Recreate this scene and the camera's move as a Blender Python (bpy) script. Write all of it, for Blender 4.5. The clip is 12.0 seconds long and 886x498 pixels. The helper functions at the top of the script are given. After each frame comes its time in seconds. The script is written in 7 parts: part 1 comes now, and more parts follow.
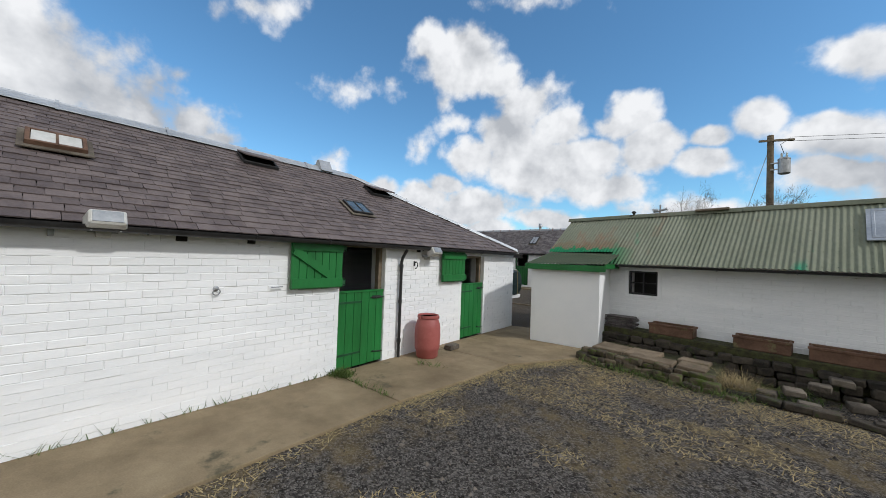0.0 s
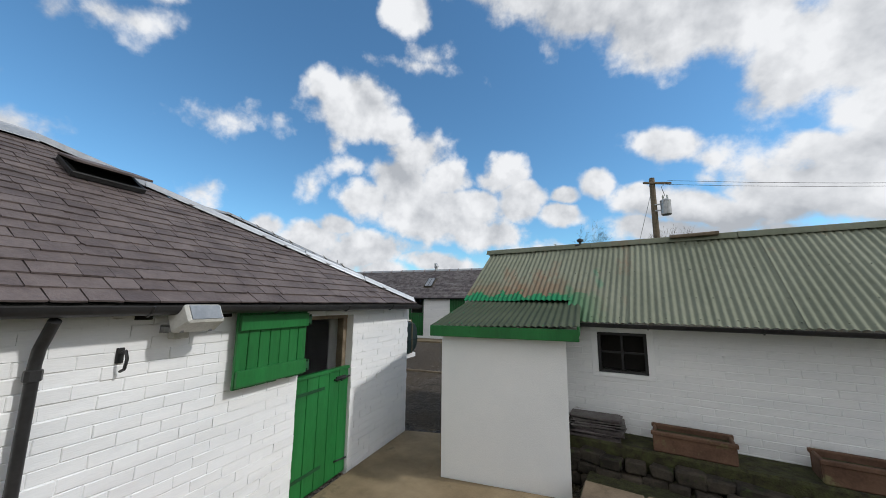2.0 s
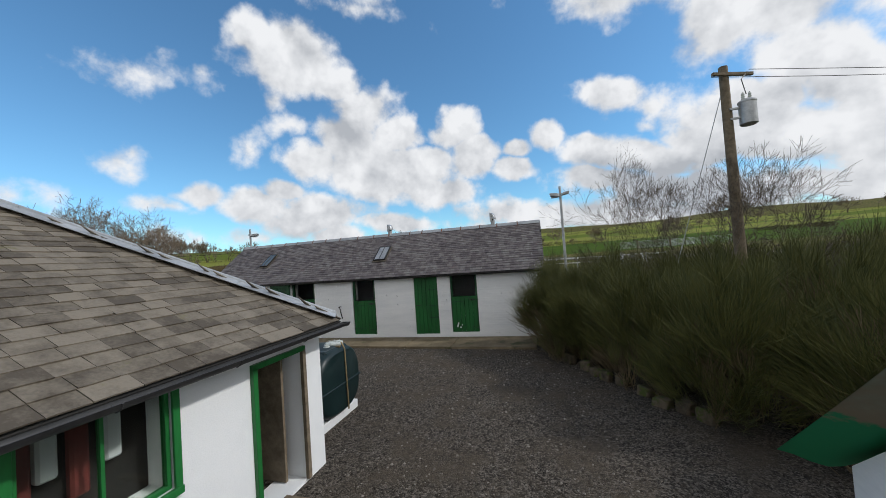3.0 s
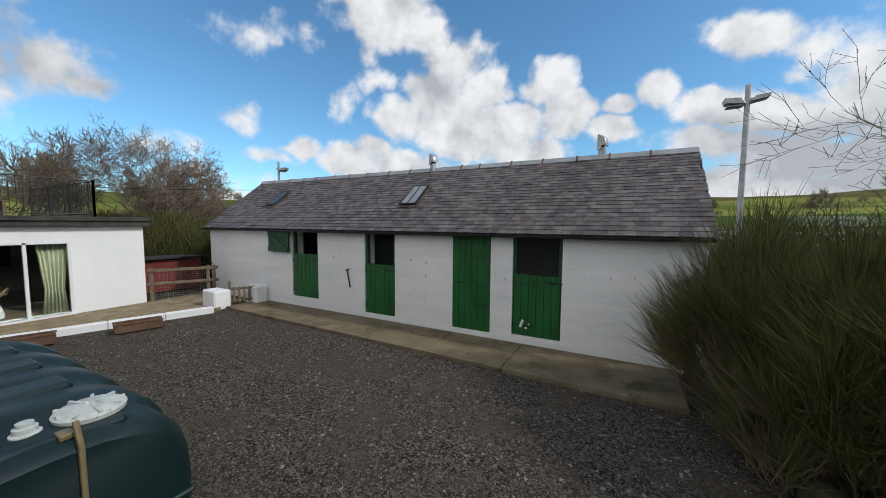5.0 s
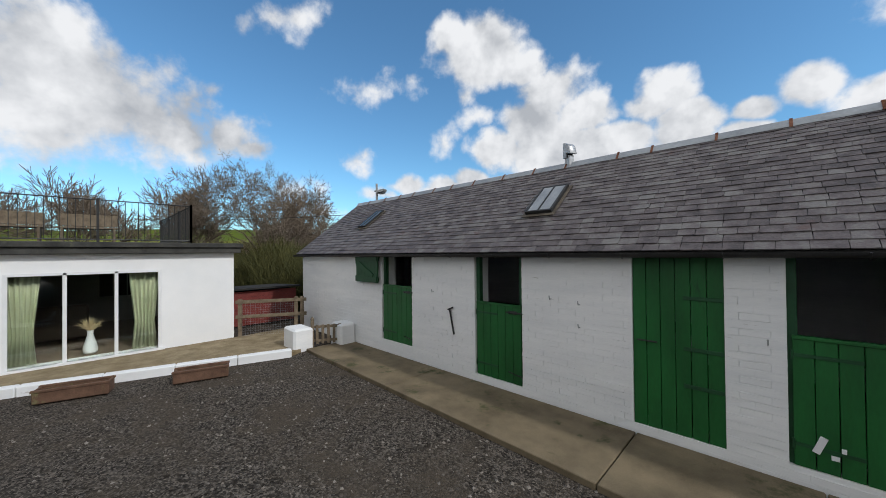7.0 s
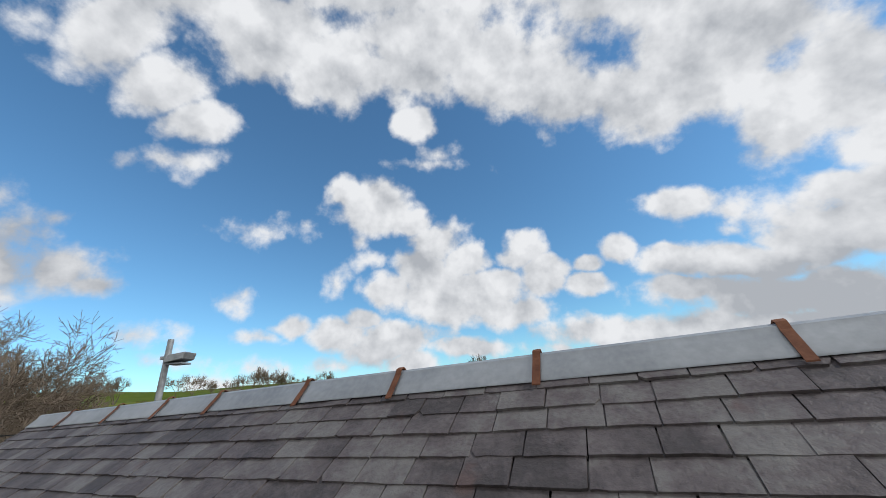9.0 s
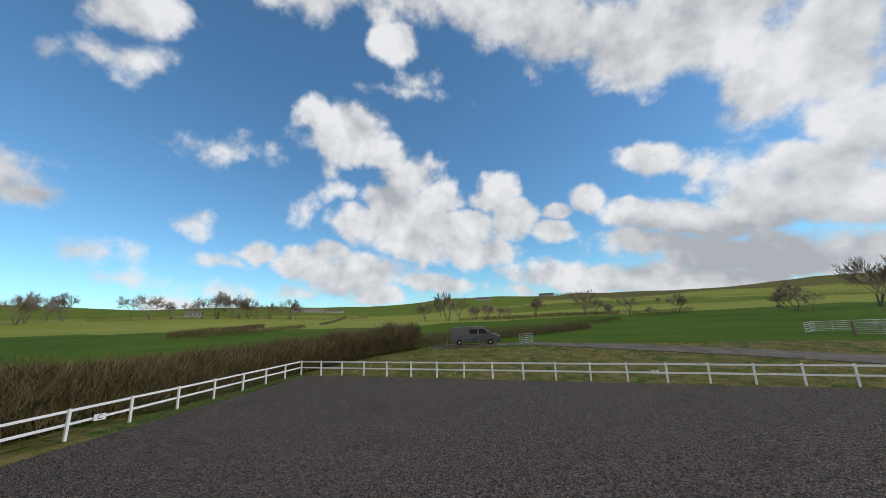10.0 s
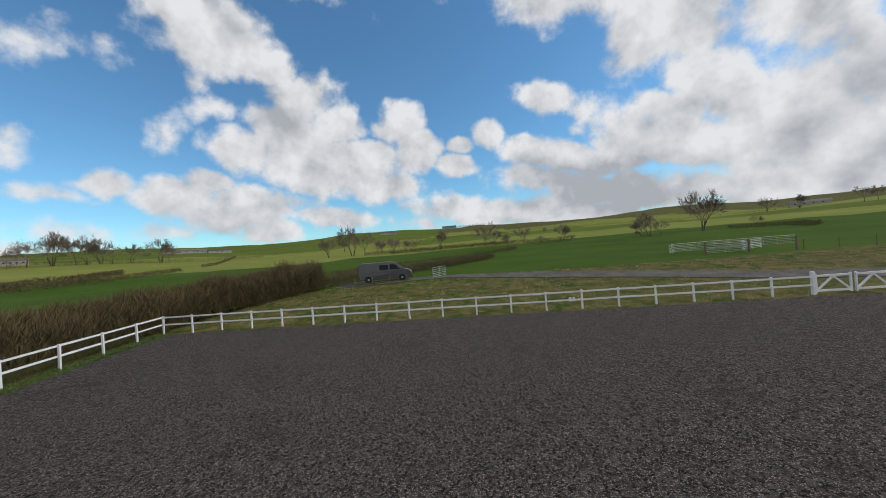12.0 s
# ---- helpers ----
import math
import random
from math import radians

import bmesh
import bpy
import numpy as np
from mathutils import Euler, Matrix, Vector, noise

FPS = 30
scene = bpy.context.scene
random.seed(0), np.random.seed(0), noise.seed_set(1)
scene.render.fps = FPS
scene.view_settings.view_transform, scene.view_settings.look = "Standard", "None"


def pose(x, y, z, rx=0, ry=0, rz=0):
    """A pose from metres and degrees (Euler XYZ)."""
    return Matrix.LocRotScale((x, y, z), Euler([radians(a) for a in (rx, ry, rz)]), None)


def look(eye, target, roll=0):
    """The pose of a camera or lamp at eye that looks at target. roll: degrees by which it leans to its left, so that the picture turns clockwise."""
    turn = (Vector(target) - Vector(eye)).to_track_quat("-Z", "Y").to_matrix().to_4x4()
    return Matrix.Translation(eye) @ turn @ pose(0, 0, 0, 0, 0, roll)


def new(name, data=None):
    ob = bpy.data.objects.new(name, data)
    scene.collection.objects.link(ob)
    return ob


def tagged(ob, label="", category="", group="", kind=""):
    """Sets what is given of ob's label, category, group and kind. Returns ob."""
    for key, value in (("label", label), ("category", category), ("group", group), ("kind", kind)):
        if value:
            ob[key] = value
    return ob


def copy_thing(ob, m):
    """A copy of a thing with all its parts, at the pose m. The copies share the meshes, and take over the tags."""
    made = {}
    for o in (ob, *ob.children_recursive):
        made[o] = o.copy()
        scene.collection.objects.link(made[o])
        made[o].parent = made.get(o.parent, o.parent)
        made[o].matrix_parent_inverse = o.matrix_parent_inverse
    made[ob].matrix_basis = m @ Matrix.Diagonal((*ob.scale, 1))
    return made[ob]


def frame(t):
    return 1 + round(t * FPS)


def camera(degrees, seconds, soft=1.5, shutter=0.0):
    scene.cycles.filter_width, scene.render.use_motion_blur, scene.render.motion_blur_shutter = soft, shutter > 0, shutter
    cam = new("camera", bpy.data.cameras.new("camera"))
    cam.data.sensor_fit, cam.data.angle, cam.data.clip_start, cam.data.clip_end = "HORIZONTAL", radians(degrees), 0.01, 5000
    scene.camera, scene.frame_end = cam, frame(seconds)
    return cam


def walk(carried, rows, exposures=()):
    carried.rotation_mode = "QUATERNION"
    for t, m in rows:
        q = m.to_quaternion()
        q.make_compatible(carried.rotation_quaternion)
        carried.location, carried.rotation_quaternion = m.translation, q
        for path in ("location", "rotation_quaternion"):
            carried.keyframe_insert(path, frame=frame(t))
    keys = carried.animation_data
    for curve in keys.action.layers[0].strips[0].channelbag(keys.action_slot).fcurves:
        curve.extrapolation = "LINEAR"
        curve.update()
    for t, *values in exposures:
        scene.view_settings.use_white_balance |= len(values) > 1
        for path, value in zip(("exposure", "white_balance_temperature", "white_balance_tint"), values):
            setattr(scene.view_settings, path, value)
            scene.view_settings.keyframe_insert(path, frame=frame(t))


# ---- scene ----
cam = camera(104.2, 12.0, 0.9)
PATH = [
    (0, (4.327, 1.549, 1.714), (3.055, 3.091, 1.765), 2.0),
    (0.5, (4.026, 2.002, 1.703), (2.858, 3.622, 1.798), 1.9),
    (1, (3.7, 2.457, 1.741), (2.633, 4.143, 1.882), 1.9),
    (1.5, (3.344, 3.1, 1.79), (2.409, 4.856, 1.997), 1.6),
    (2, (2.604, 4.732, 1.926), (1.865, 6.565, 2.233), 0.5),
    (2.5, (1.43, 7.144, 2.404), (0.832, 9.029, 2.702), -3.9),
    (2.7, (0.913, 8.595, 2.677), (0.407, 10.521, 2.867), -3.8),
    (4.4, (-0.499, 14.759, 2.37), (-1.249, 16.608, 2.228), 0.6),
    (4.5, (-0.45, 14.832, 2.391), (-1.232, 16.667, 2.243), 0.7),
    (5, (-0.683, 15.408, 2.36), (-1.623, 17.168, 2.212), 0.4),
    (5.5, (-1.088, 15.931, 2.309), (-2.217, 17.575, 2.171), -0.6),
    (6, (-1.534, 16.394, 2.238), (-2.82, 17.922, 2.128), -1.1),
    (6.5, (-1.976, 16.815, 2.169), (-3.363, 18.254, 2.108), -1.3),
    (8.3, (-5.796, 20.263, 2.795), (-6.968, 21.799, 3.312), -2.3),
    (8.6, (-6.701, 21.201, 3.189), (-7.641, 22.847, 3.827), -4.6),
    (9, (-7.537, 22.286, 3.77), (-8.328, 23.952, 4.543), -5.0),
    (9.1, (-7.71, 22.60, 3.89), (-8.50, 24.22, 4.74), -4.0),
    (9.2, (-7.906, 22.963, 4.057), (-8.72, 24.566, 4.933), -2.5),
    (9.5, (-8.034, 24.446, 4.25), (-8.85, 26.11, 5.001), -1.9),
    (10, (-8.894, 25.064, 4.806), (-9.596, 26.888, 5.228), -2.0),
    (10.5, (-9.575, 25.567, 5.004), (-10.118, 27.482, 5.201), -3.0),
    (11, (-9.958, 26.715, 5.059), (-10.391, 28.665, 5.156), -3.5),
    (11.5, (-10.228, 27.745, 5.008), (-10.558, 29.717, 5.058), -4.0),
    (12, (-10.486, 28.733, 5.0), (-10.693, 30.722, 5.014), -4.4),
]
walk(cam, [(t, look(e, g, r)) for t, e, g, r in PATH], [(0.0, -0.19), (3.0, -0.23), (6.0, -0.23), (9.0, -0.30), (12.0, -0.40)])

# ---- world, sun, exposure ----
SUN = Vector((0.77, 0.10, 0.63)).normalized()
world = bpy.data.worlds.new("sky")
scene.world = world
world.use_nodes = True
WN = world.node_tree.nodes
WL = world.node_tree.links
bg = WN["Background"]
sky = WN.new("ShaderNodeTexSky")
sky.sky_type = "NISHITA"
sky.sun_disc = False
sky.sun_elevation = math.asin(SUN.z)
sky.sun_rotation = math.atan2(SUN.x, SUN.y)
sky.air_density, sky.dust_density, sky.ozone_density = 1.0, 0.2, 1.2

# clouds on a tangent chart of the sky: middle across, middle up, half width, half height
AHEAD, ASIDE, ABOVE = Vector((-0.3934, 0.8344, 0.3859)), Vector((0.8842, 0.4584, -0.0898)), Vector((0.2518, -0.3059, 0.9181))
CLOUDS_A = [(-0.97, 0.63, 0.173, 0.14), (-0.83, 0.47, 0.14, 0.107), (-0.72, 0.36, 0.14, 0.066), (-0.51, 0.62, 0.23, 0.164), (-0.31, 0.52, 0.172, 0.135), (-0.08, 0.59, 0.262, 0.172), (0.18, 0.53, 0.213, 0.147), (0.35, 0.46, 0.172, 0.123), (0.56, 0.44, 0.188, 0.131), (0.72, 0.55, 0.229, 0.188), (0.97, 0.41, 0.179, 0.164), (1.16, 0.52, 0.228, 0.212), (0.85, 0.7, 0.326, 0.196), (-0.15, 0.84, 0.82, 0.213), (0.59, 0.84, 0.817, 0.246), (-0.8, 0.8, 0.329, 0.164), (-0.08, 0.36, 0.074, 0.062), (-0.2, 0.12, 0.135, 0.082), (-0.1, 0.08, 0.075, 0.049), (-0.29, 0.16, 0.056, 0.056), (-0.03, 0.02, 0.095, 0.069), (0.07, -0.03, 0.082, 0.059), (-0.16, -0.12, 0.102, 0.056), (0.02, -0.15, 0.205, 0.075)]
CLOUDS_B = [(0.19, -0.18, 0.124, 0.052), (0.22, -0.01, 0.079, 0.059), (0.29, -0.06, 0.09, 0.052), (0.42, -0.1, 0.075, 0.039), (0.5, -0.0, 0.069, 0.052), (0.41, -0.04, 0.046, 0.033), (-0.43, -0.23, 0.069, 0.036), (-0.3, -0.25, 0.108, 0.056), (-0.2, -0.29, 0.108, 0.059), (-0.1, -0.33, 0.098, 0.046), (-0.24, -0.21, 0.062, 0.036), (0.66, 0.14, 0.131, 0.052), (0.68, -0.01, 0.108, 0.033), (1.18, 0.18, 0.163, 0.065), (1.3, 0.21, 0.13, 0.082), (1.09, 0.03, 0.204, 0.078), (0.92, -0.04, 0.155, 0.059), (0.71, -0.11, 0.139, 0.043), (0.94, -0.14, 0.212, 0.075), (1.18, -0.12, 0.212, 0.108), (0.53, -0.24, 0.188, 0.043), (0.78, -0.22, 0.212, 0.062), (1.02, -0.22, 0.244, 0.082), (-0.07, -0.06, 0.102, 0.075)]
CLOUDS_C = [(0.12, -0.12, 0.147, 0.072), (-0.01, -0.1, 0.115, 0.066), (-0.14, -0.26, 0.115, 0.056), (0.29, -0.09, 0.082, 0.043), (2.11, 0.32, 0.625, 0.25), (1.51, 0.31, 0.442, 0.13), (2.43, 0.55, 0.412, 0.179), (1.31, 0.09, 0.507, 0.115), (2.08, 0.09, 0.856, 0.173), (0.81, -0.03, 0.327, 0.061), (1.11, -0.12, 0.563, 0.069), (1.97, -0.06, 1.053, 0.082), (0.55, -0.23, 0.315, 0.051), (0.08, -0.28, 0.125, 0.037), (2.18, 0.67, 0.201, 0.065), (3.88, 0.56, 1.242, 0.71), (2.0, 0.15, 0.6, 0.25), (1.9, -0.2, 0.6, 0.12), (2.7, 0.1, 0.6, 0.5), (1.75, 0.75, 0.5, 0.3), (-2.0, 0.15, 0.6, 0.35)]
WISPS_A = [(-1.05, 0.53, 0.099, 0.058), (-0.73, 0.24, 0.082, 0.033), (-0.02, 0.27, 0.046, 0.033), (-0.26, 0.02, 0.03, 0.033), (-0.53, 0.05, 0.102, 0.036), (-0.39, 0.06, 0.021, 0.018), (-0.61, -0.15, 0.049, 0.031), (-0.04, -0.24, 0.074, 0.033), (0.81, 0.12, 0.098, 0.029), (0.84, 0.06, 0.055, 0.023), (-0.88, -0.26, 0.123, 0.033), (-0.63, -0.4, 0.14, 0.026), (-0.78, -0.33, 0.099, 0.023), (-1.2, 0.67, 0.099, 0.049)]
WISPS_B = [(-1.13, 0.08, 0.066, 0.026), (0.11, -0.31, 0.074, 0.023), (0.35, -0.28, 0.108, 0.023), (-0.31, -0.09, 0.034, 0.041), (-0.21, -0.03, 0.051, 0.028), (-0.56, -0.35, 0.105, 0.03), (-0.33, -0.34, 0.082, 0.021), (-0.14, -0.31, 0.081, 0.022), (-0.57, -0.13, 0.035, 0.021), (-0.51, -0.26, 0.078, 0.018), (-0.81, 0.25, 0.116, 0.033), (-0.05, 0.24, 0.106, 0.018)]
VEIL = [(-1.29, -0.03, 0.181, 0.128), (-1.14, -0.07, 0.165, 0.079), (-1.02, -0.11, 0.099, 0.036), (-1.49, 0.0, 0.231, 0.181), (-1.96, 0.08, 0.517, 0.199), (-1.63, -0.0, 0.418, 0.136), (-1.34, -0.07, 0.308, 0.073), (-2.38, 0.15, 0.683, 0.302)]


def wmath(op, a, b=None, c=None):
    n = WN.new("ShaderNodeMath")
    n.operation = op
    for i, v in enumerate((a, b, c)):
        if v is None:
            continue
        if isinstance(v, (int, float)):
            n.inputs[i].default_value = v
        else:
            WL.new(v, n.inputs[i])
    return n.outputs[0]


def wvec(op, a, b=None, c=None):
    n = WN.new("ShaderNodeVectorMath")
    n.operation = op
    for i, v in enumerate((a, b, c)):
        if v is None:
            continue
        if isinstance(v, (tuple, Vector)):
            n.inputs[i].default_value = v
        else:
            WL.new(v, n.inputs[i])
    return n.outputs["Value"] if op in ("DOT_PRODUCT", "LENGTH") else n.outputs[0]


def wnoise(vec, scale, detail, rough):
    n = WN.new("ShaderNodeTexNoise")
    n.inputs["Scale"].default_value, n.inputs["Detail"].default_value, n.inputs["Roughness"].default_value = scale, detail, rough
    WL.new(vec, n.inputs["Vector"])
    return n.outputs


way = WN.new("ShaderNodeTexCoord").outputs["Generated"]
fore = wmath("MAXIMUM", wvec("DOT_PRODUCT", way, AHEAD), 0.05)
flat = WN.new("ShaderNodeCombineXYZ")
WL.new(wmath("DIVIDE", wvec("DOT_PRODUCT", way, ASIDE), fore), flat.inputs[0])
WL.new(wmath("DIVIDE", wvec("DOT_PRODUCT", way, ABOVE), fore), flat.inputs[1])
warp = wvec("SUBTRACT", wnoise(way, 7.0, 3, 0.55)["Color"], (0.5, 0.5, 0.5))
chart = wvec("MULTIPLY_ADD", warp, (0.09, 0.065, 0.0), flat.outputs[0])
chart = wvec("MULTIPLY", chart, (1, 1, 0))


def depth_of(spot, blobs, firm=1.0):
    """How deep a spot of the chart lies inside the nearest clouds."""
    deep = None
    for u0, v0, a0, b0 in blobs:
        rel = wvec("MULTIPLY_ADD", spot, (1 / a0, 1 / b0, 0.0), (-u0 / a0, -v0 / b0, 0.0))
        d0 = wmath("MULTIPLY_ADD", wvec("LENGTH", rel), -firm, 1.05 * firm)
        deep = d0 if deep is None else wmath("SMOOTH_MAX", deep, d0, 0.12)
    return deep


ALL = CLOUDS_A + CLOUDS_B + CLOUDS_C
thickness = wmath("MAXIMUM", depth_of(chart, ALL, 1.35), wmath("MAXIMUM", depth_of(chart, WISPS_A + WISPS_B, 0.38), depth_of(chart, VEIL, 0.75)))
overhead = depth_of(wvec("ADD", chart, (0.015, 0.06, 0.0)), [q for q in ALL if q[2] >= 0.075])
# unseen cloud cover behind the view, thickened to brighten the south-facing walls
behind = wmath("MULTIPLY_ADD", wnoise(way, 2.2, 3, 0.5)[0], 4.0, -1.05)
side = wmath("MULTIPLY_ADD", wvec("DOT_PRODUCT", way, AHEAD), -4.0, 1.6)
side = wmath("MINIMUM", wmath("MAXIMUM", side, 0.0), 1.0)
thickness = wmath("MAXIMUM", thickness, -1.5)
thickness = wmath("ADD", wmath("MULTIPLY", thickness, wmath("SUBTRACT", 1.0, side)), wmath("MULTIPLY", behind, side))
puff = wnoise(way, 12.0, 9, 0.57)[0]
puff_up = wnoise(wvec("ADD", way, SUN * 0.03), 11.0, 4, 0.5)[0]
dens = wmath("MULTIPLY_ADD", wmath("SUBTRACT", puff, 0.5), 2.0, thickness)
cover = WN.new("ShaderNodeMapRange")
cover.interpolation_type = "SMOOTHSTEP"
WL.new(dens, cover.inputs[0])
cover.inputs[1].default_value, cover.inputs[2].default_value = -0.12, 0.55
light = wmath("MULTIPLY_ADD", wmath("SUBTRACT", puff, puff_up), 1.5, 0.86)
broad = wnoise(way, 5.5, 4, 0.55)[0]
broad_up = wnoise(wvec("ADD", way, (0.04, 0.0, 0.055)), 5.5, 4, 0.55)[0]
light = wmath("MULTIPLY_ADD", wmath("SUBTRACT", broad, broad_up), 1.0, light)
shade = wmath("MINIMUM", wmath("MAXIMUM", wmath("MULTIPLY_ADD", wmath("SUBTRACT", puff, 0.5), 1.2, overhead), 0.0), 1.0)
light = wmath("MULTIPLY_ADD", shade, -0.30, light)
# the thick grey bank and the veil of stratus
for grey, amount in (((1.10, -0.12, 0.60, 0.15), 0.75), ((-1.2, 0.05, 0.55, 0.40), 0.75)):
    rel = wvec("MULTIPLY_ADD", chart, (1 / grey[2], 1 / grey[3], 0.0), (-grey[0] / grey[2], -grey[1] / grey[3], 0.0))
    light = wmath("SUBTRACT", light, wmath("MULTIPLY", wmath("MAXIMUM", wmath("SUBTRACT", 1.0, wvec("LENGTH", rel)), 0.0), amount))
tone = WN.new("ShaderNodeValToRGB")
tone.color_ramp.elements[0].position, tone.color_ramp.elements[1].position = 0.25, 1.0
tone.color_ramp.elements[0].color, tone.color_ramp.elements[1].color = (4.3, 4.55, 4.95, 1), (8.35, 8.5, 8.75, 1)
WL.new(light, tone.inputs[0])
haze = WN.new("ShaderNodeMix")
haze.data_type = "RGBA"
WL.new(cover.outputs[0], haze.inputs["Factor"])
blue = WN.new("ShaderNodeMix")
blue.data_type, blue.blend_type = "RGBA", "MULTIPLY"
blue.inputs["Factor"].default_value = 1.0
WL.new(sky.outputs[0], blue.inputs["A"])
blue.inputs["B"].default_value = (0.84, 1.33, 1.54, 1)
WL.new(blue.outputs["Result"], haze.inputs["A"])
WL.new(tone.outputs[0], haze.inputs["B"])
WL.new(haze.outputs["Result"], bg.inputs[0])
bg.inputs[1].default_value = 0.122
lamp = bpy.data.lights.new("sun", "SUN")
lamp.energy, lamp.angle, lamp.color = 2.2, radians(3.0), (1.0, 0.985, 0.965)
sun = new("sun", lamp)
sun.matrix_world = look(SUN * 60, (0, 0, 0))


# ---- materials ----
def nodes(name):
    m = bpy.data.materials.new(name)
    m.use_nodes = True
    return m, m.node_tree.nodes, m.node_tree.links, m.node_tree.nodes["Principled BSDF"]


def surface(name, a, b, scale=6.0, fine=60.0, rough=0.8, bump=0.25, dist=0.01, metal=0.0, spots=None, spot_at=0.62,
            spot_scale=2.0, island=0.0, obj=0.0, spec=0.4, stretch=None, c=None, spots2=None, spot2_at=0.64, spot2_scale=2.0):
    """Two colours mixed by broad and fine noise, a third one in spots, relief from the fine noise."""
    m, n, l, p = nodes(name)
    geo = n.new("ShaderNodeNewGeometry")
    src = geo.outputs["Position"]
    if stretch:
        mp = n.new("ShaderNodeMapping")
        mp.inputs["Scale"].default_value = stretch
        l.new(src, mp.inputs[0])
        src = mp.outputs[0]
    big = n.new("ShaderNodeTexNoise")
    big.inputs["Scale"].default_value, big.inputs["Detail"].default_value = scale, 6
    big.inputs["Roughness"].default_value = 0.65
    small = n.new("ShaderNodeTexNoise")
    small.inputs["Scale"].default_value, small.inputs["Detail"].default_value = fine, 4
    l.new(src, big.inputs["Vector"]), l.new(src, small.inputs["Vector"])
    mixn = n.new("ShaderNodeMath")
    mixn.operation = "MULTIPLY_ADD"
    l.new(small.outputs[0], mixn.inputs[0])
    mixn.inputs[1].default_value = 0.5
    half = n.new("ShaderNodeMath")
    half.operation = "MULTIPLY_ADD"
    l.new(big.outputs[0], half.inputs[0])
    half.inputs[1].default_value, half.inputs[2].default_value = 1.6, -0.55
    l.new(half.outputs[0], mixn.inputs[2])
    val = mixn.outputs[0]
    for amount, kind in ((island, "island"), (0.0 if island else obj, "object")):
        if amount:
            if kind == "island":
                r = geo.outputs["Random Per Island"]
                if obj:
                    both = n.new("ShaderNodeMath")
                    both.operation = "MULTIPLY_ADD"
                    l.new(n.new("ShaderNodeObjectInfo").outputs["Random"], both.inputs[0])
                    both.inputs[1].default_value = 613.7
                    l.new(r, both.inputs[2])
                    both2 = n.new("ShaderNodeMath")
                    both2.operation = "MULTIPLY"
                    l.new(both.outputs[0], both2.inputs[0])
                    both2.inputs[1].default_value = 87.3
                    white = n.new("ShaderNodeTexWhiteNoise")
                    white.noise_dimensions = "1D"
                    l.new(both2.outputs[0], white.inputs["W"])
                    r = white.outputs["Value"]
            else:
                r = n.new("ShaderNodeObjectInfo").outputs["Random"]
            ma = n.new("ShaderNodeMath")
            ma.operation = "MULTIPLY_ADD"
            l.new(r, ma.inputs[0])
            ma.inputs[1].default_value = amount
            sub = n.new("ShaderNodeMath")
            sub.operation = "SUBTRACT"
            l.new(val, sub.inputs[0])
            sub.inputs[1].default_value = amount / 2
            l.new(sub.outputs[0], ma.inputs[2])
            val = ma.outputs[0]
    ramp = n.new("ShaderNodeValToRGB")
    ramp.color_ramp.elements[0].color, ramp.color_ramp.elements[1].color = (*a, 1), (*b, 1)
    ramp.color_ramp.elements[0].position, ramp.color_ramp.elements[1].position = 0.2, 0.8
    if c:
        e = ramp.color_ramp.elements.new(0.5)
        e.color = (*c, 1)
    l.new(val, ramp.inputs[0])
    col = ramp.outputs[0]
    if spots:
        sp = n.new("ShaderNodeTexNoise")
        sp.inputs["Scale"].default_value, sp.inputs["Detail"].default_value = spot_scale, 8
        sp.inputs["Roughness"].default_value = 0.7
        l.new(src, sp.inputs["Vector"])
        sr = n.new("ShaderNodeValToRGB")
        sr.color_ramp.elements[0].position, sr.color_ramp.elements[1].position = spot_at, spot_at + 0.08
        l.new(sp.outputs[0], sr.inputs[0])
        mx = n.new("ShaderNodeMix")
        mx.data_type = "RGBA"
        l.new(sr.outputs[0], mx.inputs["Factor"])
        l.new(col, mx.inputs["A"])
        mx.inputs["B"].default_value = (*spots, 1)
        col = mx.outputs["Result"]
    if spots2:
        sp = n.new("ShaderNodeTexNoise")
        sp.inputs["Scale"].default_value, sp.inputs["Detail"].default_value = spot2_scale, 5
        off = n.new("ShaderNodeVectorMath")
        off.operation = "ADD"
        off.inputs[1].default_value = (7.3, 2.1, 5.5)
        l.new(src, off.inputs[0])
        l.new(off.outputs[0], sp.inputs["Vector"])
        sr = n.new("ShaderNodeValToRGB")
        sr.color_ramp.elements[0].position, sr.color_ramp.elements[1].position = spot2_at, spot2_at + 0.05
        l.new(sp.outputs[0], sr.inputs[0])
        mx = n.new("ShaderNodeMix")
        mx.data_type = "RGBA"
        l.new(sr.outputs[0], mx.inputs["Factor"])
        l.new(col, mx.inputs["A"])
        mx.inputs["B"].default_value = (*spots2, 1)
        col = mx.outputs["Result"]
    l.new(col, p.inputs["Base Color"])
    p.inputs["Roughness"].default_value, p.inputs["Metallic"].default_value = rough, metal
    p.inputs["Specular IOR Level"].default_value = spec
    bp = n.new("ShaderNodeBump")
    bp.inputs["Strength"].default_value, bp.inputs["Distance"].default_value = bump, dist
    l.new(mixn.outputs[0], bp.inputs["Height"])
    l.new(bp.outputs[0], p.inputs["Normal"])
    return m


